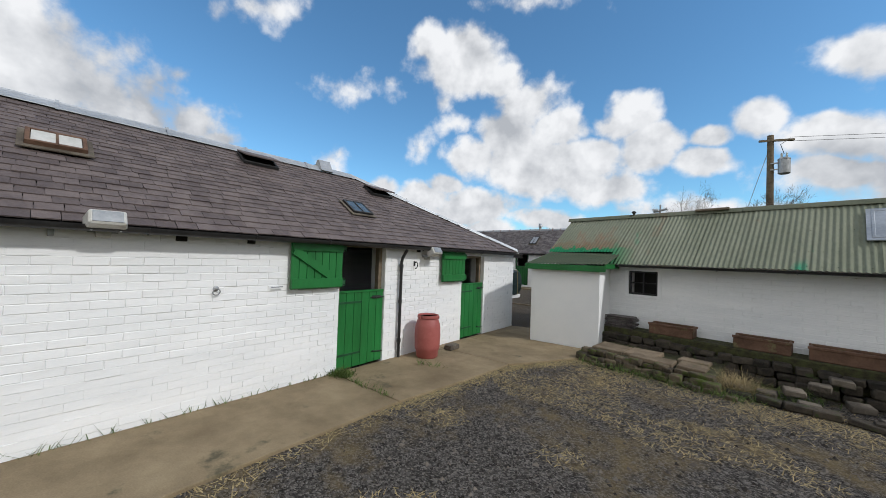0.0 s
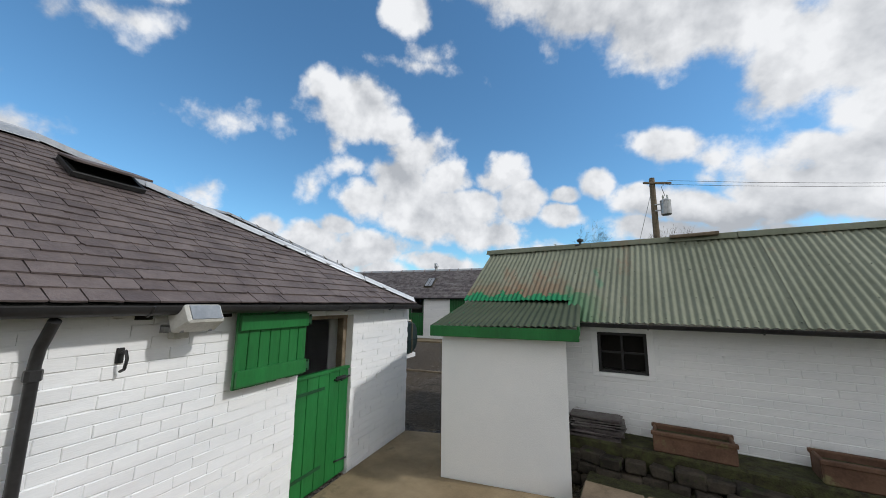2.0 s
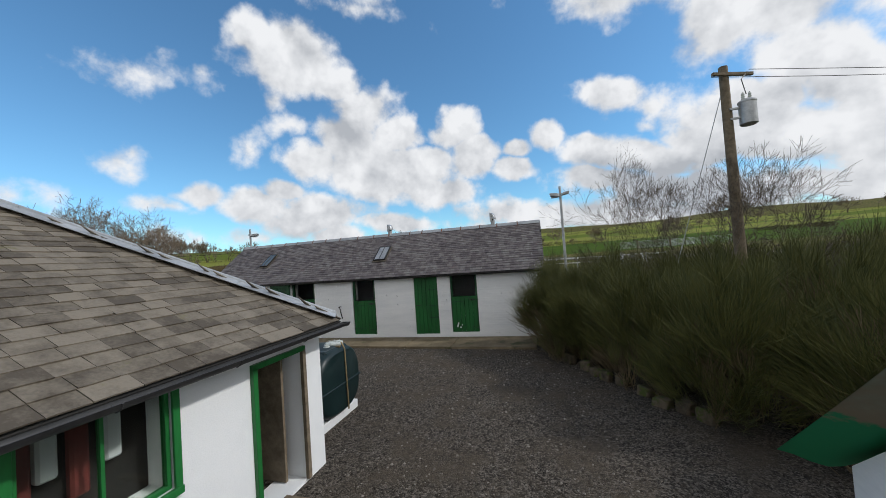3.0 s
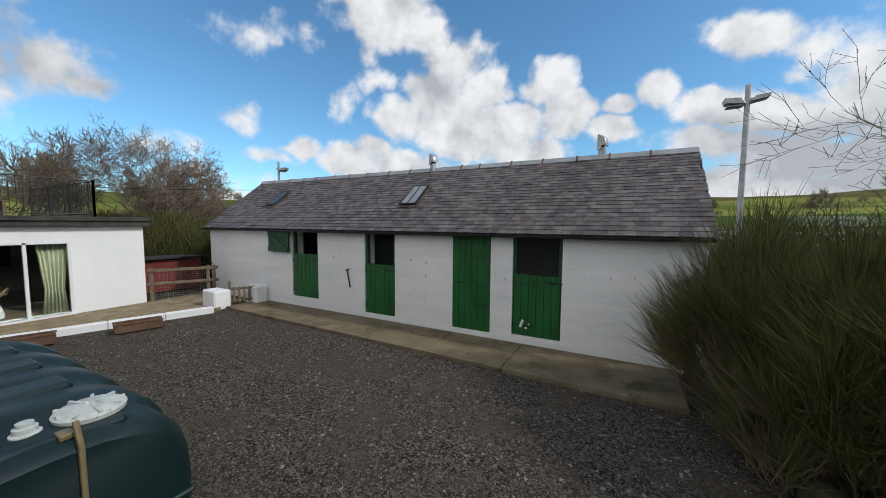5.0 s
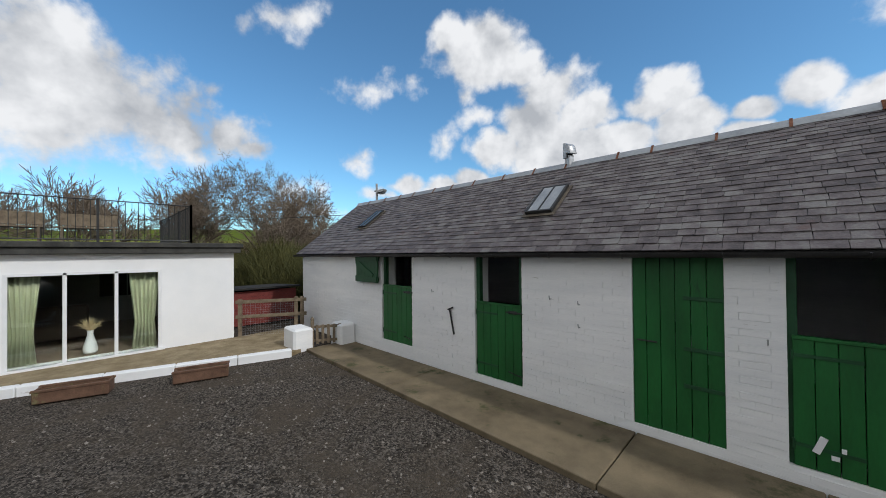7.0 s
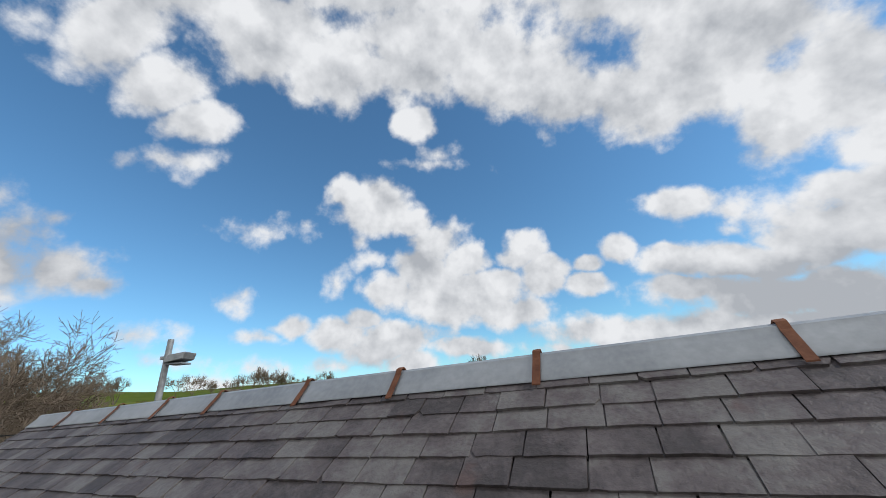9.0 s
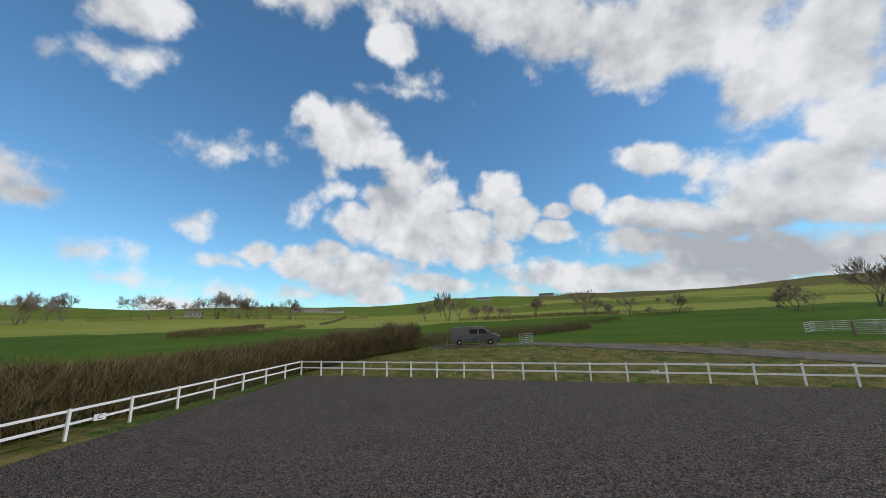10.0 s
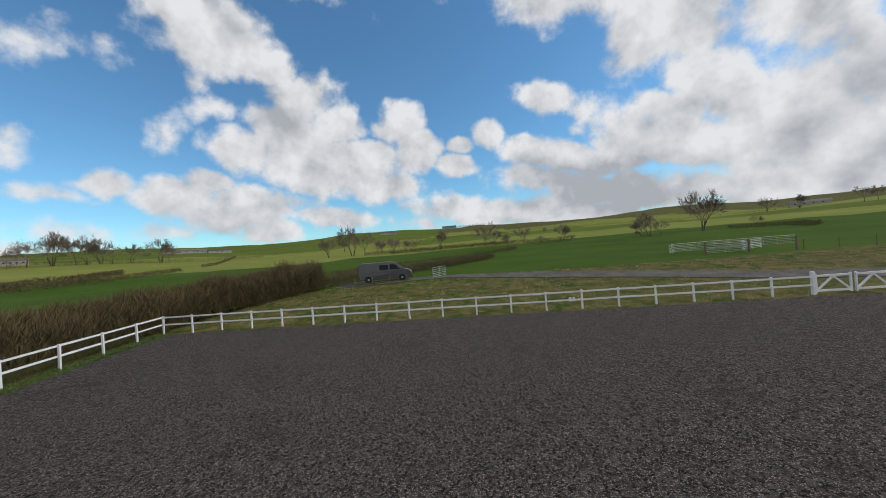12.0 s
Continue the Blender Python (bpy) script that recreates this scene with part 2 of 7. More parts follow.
M_white = surface("white_painted_brick", (0.76, 0.77, 0.77), (0.88, 0.88, 0.87), 1.3, 45, 0.75, 0.35, 0.006,
                  spots=(0.40, 0.38, 0.34), spot_at=0.665, spot_scale=5, stretch=(0.45, 0.45, 3.0))
M_render = surface("white_roughcast", (0.80, 0.81, 0.81), (0.88, 0.88, 0.87), 0.9, 90, 0.8, 0.5, 0.008)
M_green = surface("green_door_paint", (0.012, 0.115, 0.026), (0.02, 0.19, 0.045), 3, 50, 0.42, 0.2, 0.003,
                  spots=(0.006, 0.06, 0.015), spot_at=0.66, spot_scale=6, stretch=(1, 1, 0.25))
M_greendk = surface("dark_green_frame_paint", (0.010, 0.05, 0.02), (0.016, 0.085, 0.032), 3, 60, 0.5, 0.2, 0.003)
M_slateA = surface("purple_grey_slate", (0.085, 0.066, 0.063), (0.158, 0.126, 0.117), 5, 45, 0.62, 0.9, 0.010, island=0.45, obj=0.3,
                   spots=(0.20, 0.17, 0.12), spot_at=0.69, spot_scale=3)
M_slateC = surface("blue_grey_slate", (0.060, 0.051, 0.050), (0.170, 0.160, 0.150), 5, 45, 0.6, 0.9, 0.010, island=0.42, obj=0.6,
                   c=(0.112, 0.094, 0.093), spots=(0.125, 0.105, 0.05), spot_at=0.655, spot_scale=1.6, spots2=(0.105, 0.072, 0.066), spot2_at=0.66, spot2_scale=3.1)
M_slateE = surface("brown_grey_slate", (0.075, 0.060, 0.043), (0.20, 0.17, 0.13), 4, 40, 0.72, 0.5, 0.008, island=0.6, obj=0.3,
                   spots=(0.13, 0.12, 0.05), spot_at=0.64, spot_scale=1.4)
M_felt = surface("roof_underlay", (0.02, 0.02, 0.02), (0.035, 0.033, 0.03), 3, 40, 0.9)
M_lead = surface("lead_flashing", (0.28, 0.30, 0.32), (0.46, 0.48, 0.50), 2, 30, 0.45, 0.15, 0.004, metal=0.35)
M_rust = surface("rusty_iron", (0.10, 0.035, 0.018), (0.22, 0.09, 0.045), 12, 70, 0.85, 0.3, 0.004)
M_gutter = surface("black_gutter_iron", (0.012, 0.012, 0.013), (0.035, 0.034, 0.034), 4, 50, 0.45, 0.2, 0.003)
# near-black colour that stands in for the shade inside openings and behind panes
M_dark = surface("opening_shade_black", (0.010, 0.009, 0.008), (0.022, 0.019, 0.016), 2, 30, 0.9)


def gravel(name, dark, light, tan, cell, tan_at=0.56, tan_scale=0.9, bump=0.9, sharp=2.2):
    """Loose stones: cells of uneven tone with relief, drifts of straw-coloured dirt over them."""
    m, n, l, p = nodes(name)
    pos = n.new("ShaderNodeNewGeometry").outputs["Position"]
    out = []
    for sc in (cell, cell * 0.37):
        v = n.new("ShaderNodeTexVoronoi")
        v.inputs["Scale"].default_value = sc
        l.new(pos, v.inputs["Vector"])
        out.append(v)
    nz = n.new("ShaderNodeTexNoise")
    nz.inputs["Scale"].default_value, nz.inputs["Detail"].default_value, nz.inputs["Roughness"].default_value = tan_scale, 10, 0.72
    l.new(pos, nz.inputs["Vector"])
    sep = n.new("ShaderNodeSeparateColor")
    l.new(out[0].outputs["Color"], sep.inputs[0])
    sep2 = n.new("ShaderNodeSeparateColor")
    l.new(out[1].outputs["Color"], sep2.inputs[0])
    pw = n.new("ShaderNodeMath")
    pw.operation = "POWER"
    l.new(sep.outputs[0], pw.inputs[0])
    pw.inputs[1].default_value = sharp
    ad = n.new("ShaderNodeMath")
    ad.operation = "MULTIPLY_ADD"
    l.new(sep2.outputs[1], ad.inputs[0])
    ad.inputs[1].default_value = 0.25
    l.new(pw.outputs[0], ad.inputs[2])
    r = n.new("ShaderNodeValToRGB")
    r.color_ramp.elements[0].color, r.color_ramp.elements[1].color = (*dark, 1), (*light, 1)
    l.new(ad.outputs[0], r.inputs[0])
    t = n.new("ShaderNodeValToRGB")
    t.color_ramp.elements[0].position, t.color_ramp.elements[1].position = tan_at, tan_at + 0.16
    l.new(nz.outputs[0], t.inputs[0])
    fac = n.new("ShaderNodeMath")
    fac.operation = "MULTIPLY"
    l.new(t.outputs[0], fac.inputs[0])
    fac.inputs[1].default_value = 0.8
    mx = n.new("ShaderNodeMix")
    mx.data_type = "RGBA"
    l.new(fac.outputs[0], mx.inputs["Factor"])
    l.new(r.outputs[0], mx.inputs["A"])
    mx.inputs["B"].default_value = (*tan, 1)
    l.new(mx.outputs["Result"], p.inputs["Base Color"])
    p.inputs["Roughness"].default_value = 0.95
    p.inputs["Specular IOR Level"].default_value = 0.06
    b = n.new("ShaderNodeBump")
    b.inputs["Strength"].default_value, b.inputs["Distance"].default_value = bump, 0.02
    l.new(out[0].outputs["Distance"], b.inputs["Height"])
    b.invert = True
    l.new(b.outputs[0], p.inputs["Normal"])
    return m


M_gravel = gravel("dark_yard_gravel", (0.019, 0.017, 0.015), (0.21, 0.19, 0.17), (0.20, 0.15, 0.078), 78, 0.50)
M_gravel2 = gravel("brown_yard_gravel", (0.017, 0.0148, 0.0122), (0.19, 0.163, 0.135), (0.092, 0.074, 0.055), 56, 0.46)
M_arena = gravel("black_rubber_arena", (0.012, 0.0095, 0.008), (0.33, 0.285, 0.245), (0.040, 0.031, 0.024), 48, 0.58, 0.35, 1.0, 9.0)
M_conc = surface("worn_concrete", (0.15, 0.108, 0.06), (0.30, 0.232, 0.14), 1.4, 80, 0.85, 0.4, 0.008,
                 spots=(0.09, 0.078, 0.045), spot_at=0.58, spot_scale=1.2)
M_conc2 = surface("damp_brown_concrete", (0.105, 0.08, 0.047), (0.24, 0.188, 0.115), 1.6, 80, 0.8, 0.45, 0.008,
                  spots=(0.065, 0.068, 0.025), spot_at=0.56, spot_scale=1.5)
M_wood = surface("weathered_wood", (0.11, 0.085, 0.055), (0.23, 0.18, 0.125), 8, 60, 0.85, 0.4, 0.005, stretch=(1, 1, 1))
M_bark = surface("bare_bark", (0.075, 0.06, 0.045), (0.16, 0.13, 0.10), 6, 50, 0.9, 0.4, 0.01)
M_grass = surface("pasture_grass", (0.075, 0.105, 0.013), (0.125, 0.155, 0.024), 0.035, 1.2, 0.9, 0.4, 0.1, spec=0.03)
M_field = surface("lush_field_grass", (0.038, 0.072, 0.007), (0.066, 0.108, 0.011), 0.05, 1.5, 0.9, 0.4, 0.1, spec=0.03)
M_pale = surface("pale_spring_grass", (0.15, 0.17, 0.028), (0.22, 0.232, 0.055), 0.02, 1.0, 0.9, 0.3, 0.1, spec=0.03)
M_rough = surface("tussocky_bank_grass", (0.05, 0.056, 0.013), (0.18, 0.145, 0.055), 0.9, 6, 0.95, 0.8, 0.1, spec=0.04, spots=(0.04, 0.075, 0.012), spot_at=0.52, spot_scale=0.8)
M_stone = surface("mossy_field_stone", (0.055, 0.045, 0.034), (0.185, 0.155, 0.12), 5, 60, 0.9, 0.5, 0.015, island=0.5, obj=0.5,
                  spots=(0.07, 0.085, 0.025), spot_at=0.6, spot_scale=4)

M_stonedk = surface("damp_dark_stone", (0.018, 0.015, 0.011), (0.075, 0.06, 0.043), 6, 60, 0.85, 0.6, 0.015, obj=0.4,
                    spots=(0.04, 0.055, 0.014), spot_at=0.57, spot_scale=5)


# ---- mesh helpers ----
class Build:
    """Gathers faces for one mesh."""

    def __init__(self):
        self.v, self.f = [], []

    def box(self, lo, hi, m=None, jit=0.0):
        k = len(self.v)
        for z in (lo[2], hi[2]):
            for y in (lo[1], hi[1]):
                for x in (lo[0], hi[0]):
                    p = Vector((x, y, z))
                    if jit:
                        p += Vector((random.uniform(-jit, jit), random.uniform(-jit, jit), random.uniform(-jit, jit)))
                    self.v.append(tuple(m @ p if m else p))
        self.f += [tuple(k + i for i in q) for q in
                   ((0, 2, 3, 1), (4, 5, 7, 6), (0, 1, 5, 4), (2, 6, 7, 3), (0, 4, 6, 2), (1, 3, 7, 5))]
        return self

    def prism(self, pts, h0, h1, m=None):
        """An outline in x, y drawn out from h0 to h1 in z."""
        k, n = len(self.v), len(pts)
        for h in (h0, h1):
            for x, y in pts:
                p = Vector((x, y, h))
                self.v.append(tuple(m @ p if m else p))
        self.f.append(tuple(k + i for i in reversed(range(n))))
        self.f.append(tuple(k + n + i for i in range(n)))
        self.f += [(k + i, k + (i + 1) % n, k + n + (i + 1) % n, k + n + i) for i in range(n)]
        return self

    def tube(self, pts, radii, sides=8, cap=True):
        """A round bar along points."""
        k0 = len(self.v)
        pts = [Vector(p) for p in pts]
        if not hasattr(radii, "__len__"):
            radii = [radii] * len(pts)
        prev = None
        for i, p in enumerate(pts):
            d = (pts[min(i + 1, len(pts) - 1)] - pts[max(i - 1, 0)]).normalized()
            if prev is None:
                prev = d.orthogonal().normalized()
            s = (prev - d * prev.dot(d)).normalized()
            prev = s
            u = d.cross(s)
            for j in range(sides):
                a = 2 * math.pi * j / sides
                self.v.append(tuple(p + (s * math.cos(a) + u * math.sin(a)) * radii[i]))
        for i in range(len(pts) - 1):
            for j in range(sides):
                a, b = k0 + i * sides + j, k0 + i * sides + (j + 1) % sides
                self.f.append((a, b, b + sides, a + sides))
        if cap:
            self.f.append(tuple(k0 + j for j in reversed(range(sides))))
            e = k0 + (len(pts) - 1) * sides
            self.f.append(tuple(e + j for j in range(sides)))
        return self

    def lathe(self, prof, m=None, sides=24):
        """A profile of (radius, height) turned about z."""
        k = len(self.v)
        for r, z in prof:
            for j in range(sides):
                a = 2 * math.pi * j / sides
                p = Vector((r * math.cos(a), r * math.sin(a), z))
                self.v.append(tuple(m @ p if m else p))
        for i in range(len(prof) - 1):
            for j in range(sides):
                a, b = k + i * sides + j, k + i * sides + (j + 1) % sides
                self.f.append((a, b, b + sides, a + sides))
        self.f.append(tuple(k + j for j in reversed(range(sides))))
        e = k + (len(prof) - 1) * sides
        self.f.append(tuple(e + j for j in range(sides)))
        return self

    def mesh(self, name, mat, smooth=False, bevel=0.0):
        me = bpy.data.meshes.new(name)
        me.from_pydata(self.v, [], self.f)
        if bevel:
            bm = bmesh.new()
            bm.from_mesh(me)
            bmesh.ops.bevel(bm, geom=list(bm.edges), offset=bevel, segments=1, affect="EDGES", clamp_overlap=True)
            bm.to_mesh(me)
            bm.free()
        me.materials.append(mat)
        if smooth:
            me.polygons.foreach_set("use_smooth", [True] * len(me.polygons))
            me.set_sharp_from_angle(angle=radians(42))
        me.update()
        return me


def thing(name, label, category, at=(0, 0, 0), turn=0.0, group="", kind=""):
    """An Empty at the base of a thing, which parents its parts."""
    ob = new(name)
    ob.matrix_world = pose(*at, 0, 0, turn)
    ob.empty_display_size = 0.1
    return tagged(ob, label, category, group, kind)


def part(name, b, mat, parent, label="", smooth=False, bevel=0.0, kind=""):
    """Links a built mesh as one object under a thing; its numbers are in the thing's own space."""
    ob = new(name, b.mesh(name, mat, smooth, bevel))
    ob.parent = parent
    return tagged(ob, label, kind=kind)


def solid(name, b, mat, label, category, kind="", smooth=False, bevel=0.0, group=""):
    return tagged(new(name, b.mesh(name, mat, smooth, bevel)), label, category, group, kind)


def frame_matrix(o, u, n):
    """Own axes: x along u, y along n (outward), z up, at o."""
    u, n = Vector(u).normalized(), Vector(n).normalized()
    return Matrix.Translation(o) @ Matrix((u, n, u.cross(n))).transposed().to_4x4()


def wall(name, o, u, n, length, z0, z1, thick, holes, mat, label, bricks=None, near=None, top=None, part_of=None):
    """A wall on the line o + s*u, its face towards n, with holes (s0, s1, z0, z1) cut right through it; and its painted bricks."""
    u, n = Vector((*u, 0)).normalized(), Vector((*n, 0)).normalized()
    b = Build()
    M = Matrix.Translation((o[0], o[1], 0)) @ Matrix((u, n, (0, 0, 1))).transposed().to_4x4()
    cuts = sorted({0.0, length, *[c for h in holes for c in h[:2]]})
    for s0, s1 in zip(cuts, cuts[1:]):
        mid = (s0 + s1) / 2
        stack = sorted((h[2], h[3]) for h in holes if h[0] <= mid <= h[1])
        z = z0
        for a, c in stack:
            if a > z + 1e-4:
                b.box((s0, -thick, z), (s1, -0.006, a), M)
            z = c
        if z1 > z:
            b.box((s0, -thick, z), (s1, -0.006, z1), M)
    ob = solid(name, b, mat, label, "wall", "structure")
    if bricks:
        bl, bh, joint = bricks
        shapes = []
        for i in range(6):
            k = Build()
            k.box((0.0015, -0.03, joint / 2), (bl - 0.0015, 0.0, bh - joint / 2), None, 0.003)
            shapes.append(k.mesh("brick", mat, bevel=0.004))
        rest, row, count = Build(), 0, 0
        z = z0
        while z + bh <= z1 + 0.001:
            s = -(bl / 2 if row % 2 else 0.0)
            while s < length - 0.02:
                a, c = max(s, 0.0), min(s + bl, length)
                for h in holes:
                    if h[2] - bh * 0.6 < z < h[3] - bh * 0.4:
                        if h[0] < c and h[1] > a:
                            if a < h[0]:
                                c = min(c, h[0])
                            elif c > h[1]:
                                a = max(a, h[1])
                            else:
                                c = a
                if c - a > 0.04:
                    out = random.uniform(-0.003, 0.003)
                    if near and near[0] <= a <= near[1] and near[2] <= z <= near[3] and c - a > bl * 0.98 and count < 300:
                        q = new("brick", random.choice(shapes))
                        q.matrix_world = M @ Matrix.Translation((a, out, z)) @ pose(0, 0, 0, 0, random.uniform(-0.5, 0.5), 0)
                        q.parent = ob
                        count += 1
                    else:
                        rest.box((a + 0.0015, -0.03, z + joint / 2), (c - 0.0015, out, z + bh - joint / 2), M, 0.0028)
                s += bl
            row += 1
            z += bh
        r = new("brickwork", rest.mesh("brickwork", mat))
        r.parent = ob
        tagged(r, kind="stuff")
    return ob


def ragged(a, c):
    """The lower edge of a slate from a to c: nibbled, sometimes with a corner knocked off."""
    m = c - a
    left = random.uniform(0.012, 0.03) if random.random() < 0.12 else random.uniform(0, 0.004)
    right = random.uniform(0.012, 0.03) if random.random() < 0.12 else random.uniform(0, 0.004)
    return [(a, left), (a + m * 0.12, random.uniform(0, 0.004)), (a + m * random.uniform(0.3, 0.45), random.uniform(0, 0.005)),
            (a + m * random.uniform(0.55, 0.75), random.uniform(0, 0.005)), (a + m * 0.9, random.uniform(0, 0.004)), (c, right)]


def slates(name, corners, mat, label, parent, sw=0.29, gauge=0.19, near=None, thick=0.011):
    """Slates in broken courses on the roof face eave0, eave1, ridge1, ridge0, each one tilted on the course below."""
    e0, e1, r1, r0 = [Vector(c) for c in corners]
    u = (e1 - e0).normalized()
    upv = (r0 - e0) - u * (r0 - e0).dot(u)
    L, up = upv.length, upv.normalized()
    nrm = u.cross(up)
    if nrm.z < 0:
        nrm = -nrm
    R = Matrix((u, up, nrm)).transposed().to_4x4()
    W = (e1 - e0).dot(u)
    a1, b1 = (r0 - e0).dot(u), (r1 - e0).dot(u)
    deck = Build()
    k = [tuple(Vector(c) - nrm * 0.02) for c in corners] + [tuple(Vector(c) - nrm * 0.06) for c in corners]
    deck.v = k
    deck.f = [(0, 1, 2, 3), (7, 6, 5, 4), (0, 4, 5, 1), (1, 5, 6, 2), (2, 6, 7, 3), (3, 7, 4, 0)]
    roof = solid(name, deck, M_felt, label, "roof", "structure") if parent is None else part(name, deck, M_felt, parent)
    rest, count, row, v = Build(), 0, 0, 0.0
    shapes = []
    for i in range(18):
        w = sw * random.uniform(0.78, 1.2)
        g = Build()
        g.prism(ragged(0.0025, w - 0.0025) + [(w - 0.0025, gauge * 1.75), (0.0025, gauge * 1.75)], 0.0, thick)
        shapes.append((w, g.mesh("slate", mat)))
    tilt = math.degrees(math.atan2(thick * 1.6, gauge * 1.75))
    while v < L - 0.05:
        ga = gauge * (1.08 - 0.25 * v / L)
        lo, hi = a1 * v / L, W + (b1 - W) * v / L
        s = lo - sw * (0.5 * (row % 2) + random.uniform(0.05, 0.35))
        while s < hi - 0.05:
            w, me = random.choice(shapes)
            base = Matrix.Translation(e0 + u * s + up * v + nrm * 0.004) @ R @ pose(0, 0, random.uniform(0, 0.005), -tilt + random.uniform(-0.5, 0.9), random.uniform(-0.8, 0.8),
                                                                                 random.uniform(-1.1, 1.1))
            v2 = min(v + ga * 1.75, L)
            lo2, hi2 = a1 * v2 / L, W + (b1 - W) * v2 / L
            inside = s >= max(lo, lo2) - 0.01 and s + w <= min(hi, hi2) + 0.01
            if near and near[0] <= s <= near[1] and near[2] <= v <= near[3] and inside and count < 300:
                q = new("slate", me)
                q.matrix_world = base
                q.parent = roof
                if parent is not None:
                    q.matrix_world = base
                count += 1
            else:
                a, c = max(s, lo - 0.01) - s, min(s + w, hi + 0.01) - s
                top = min(ga * 1.75, L - v + 0.02)
                if c - a > 0.03:
                    rest.prism(ragged(a + 0.0025, c - 0.0025) + [
                                (max(a + 0.006, min(c - 0.003, hi2 - s)), top), (min(max(a + 0.003, lo2 - s), c - 0.004), top)], 0.0, thick, base)
            s += w
        v += ga
        row += 1
    q = new("slate_courses", rest.mesh("slate_courses", mat))
    q.parent = roof
    tagged(q, kind="stuff")
    return roof


# ---- ground ----
def lerp(v, *pts):
    for (a, p), (b, q) in zip(pts, pts[1:]):
        if v <= b:
            t = max(0.0, (v - a) / (b - a))
            return p + (q - p) * t
    return pts[-1][1]


def height(x, y):
    """Yard level, the raised arena, and the pasture that climbs to the hills."""
    r = math.hypot(x + 10, y - 30)
    far = lerp(r, (0, 0.0), (45, 0.0), (70, 0.2), (90, 0.5), (150, 2.6), (260, 7.5), (480, 21.0), (800, 46.0), (1000, 53.0), (1600, 20.0), (4000, -40))
    if r > 250:
        turn = math.degrees(math.atan2(x + 10, y - 30))
        far *= 1 + (lerp(turn, (-180, 1.0), (-60, 0.96), (-30, 0.95), (-25, 1.05), (-20, 1.3), (-10, 1.3), (10, 1.25), (20, 1.12), (37, 1.02), (60, 1.0), (180, 1.0)) - 1) * min(1, (r - 250) / 300)
    if r > 60:
        far += (r - 60) * 0.014 * (noise.noise(Vector((x * 0.0042, y * 0.0042, 3.1))) + 0.35 * noise.noise(Vector((x * 0.013, y * 0.013, 7.7)))) * min(1, (r - 60) / 200)
    a = lerp(y, (26.6, 0.0), (29.0, 0.74))
    bank = lerp(y, (51.4, 0.0), (66, 1.45))
    left = lerp(-x, (29.5, 0.0), (36, -0.3))
    return far + a + bank + (left if y > 27 else 0.0) - 0.02


def axis(lo, hi, centre0, centre1, fine):
    out, v, s = [], centre1, fine
    v = centre0
    while v < centre1:
        out.append(v)
        v += fine
    out.append(centre1)
    s, v = fine, centre1
    while v < hi:
        s *= 1.09
        v += s
        out.append(v)
    s, v = fine, centre0
    while v > lo:
        s *= 1.09
        v -= s
        out.insert(0, v)
    return out


def make_ground():
    xs, ys = axis(-2600, 2600, -36, 14, 1.0), axis(-2600, 2600, -8, 78, 1.0)
    g = Build()
    g.v = [(x, y, height(x, y)) for y in ys for x in xs]
    nx = len(xs)
    g.f = [(j * nx + i, j * nx + i + 1, (j + 1) * nx + i + 1, (j + 1) * nx + i) for j in range(len(ys) - 1) for i in range(nx - 1)]
    me = g.mesh("ground", M_grass, smooth=False)
    me.materials.append(M_gravel)
    for m in (M_gravel2, M_rough, M_field, M_pale):
        me.materials.append(m)
    for p in me.polygons:
        c = p.center
        p.use_smooth = True
        if -20 < c.x < 16 and -40 < c.y < 9.6:
            p.material_index = 1
        elif -20 < c.x < 12 and c.y < 26.6 and c.y >= 9.6:
            p.material_index = 2
        elif c.y > 26 and c.x > -36 and c.y < 66 + 0.1 * c.x and c.x < 60:
            p.material_index = 3
        else:
            r = math.hypot(c.x + 10, c.y - 30)
            if r > 100:
                k = r + 40 * noise.noise(Vector((c.x * 0.006, c.y * 0.006, 9.0)))
                if c.x < -70:
                    p.material_index = 4 if k < 150 else (5 if k < 420 else 0)
                else:
                    p.material_index = 4 if k < 185 else (5 if k < 300 else (0 if k < 400 else (5 if k < 520 else 3)))
            else:
                p.material_index = 4
    return tagged(new("ground", me), "gravel yard that runs out into rolling green pasture", "ground", kind="structure")


make_ground()
arena = Build().prism([(-25.3, 24.5), (24, 26.2), (24, 50.9), (9.5, 50.85), (-31.9, 50.4)], 0.60, 0.745)
solid("arena_surface", arena, M_arena, "black rubber riding arena surface", "arena", "structure")

# ---- byre with two stable doors, beside the first yard ----
BR = (0.235, 0.078, 0.0042)
wall("wall_east", (0, -7), (0, 1), (1, 0), 16.72, -0.1, 1.93, 0.36,
     [(11.47, 12.33, -0.1, 1.90), (14.45, 15.30, -0.1, 1.80)], M_white, "white painted brick byre wall with stable doors", BR, near=(8.2, 13.6, 0.55, 1.6))
wall("wall_north_end", (-0.36, 9.72), (-1, 0), (0, 1), 4.0, -0.1, 1.93, 0.3, [], M_white, "white painted brick end wall of the byre")
wall("wall_back", (-4.4, -7), (0, 1), (-1, 0), 16.7, -0.1, 1.93, 0.3, [], M_white, "plain back wall of the byre")
wall("wall_south", (-4.4, -7), (1, 0), (0, -1), 4.4, -0.1, 1.93, 0.3, [], M_white, "plain south wall of the byre")
EZ, RX, RZ = 1.905, -2.2, 3.43
slates("roof_byre_east", ((0.13, -7.1, EZ), (0.13, 9.75, EZ), (RX, 6.15, RZ), (RX, -7.1, RZ)), M_slateA, "purple-grey slate roof of the byre", None,
       sw=0.185, gauge=0.125, near=(13.2, 16.6, 0.0, 2.2))
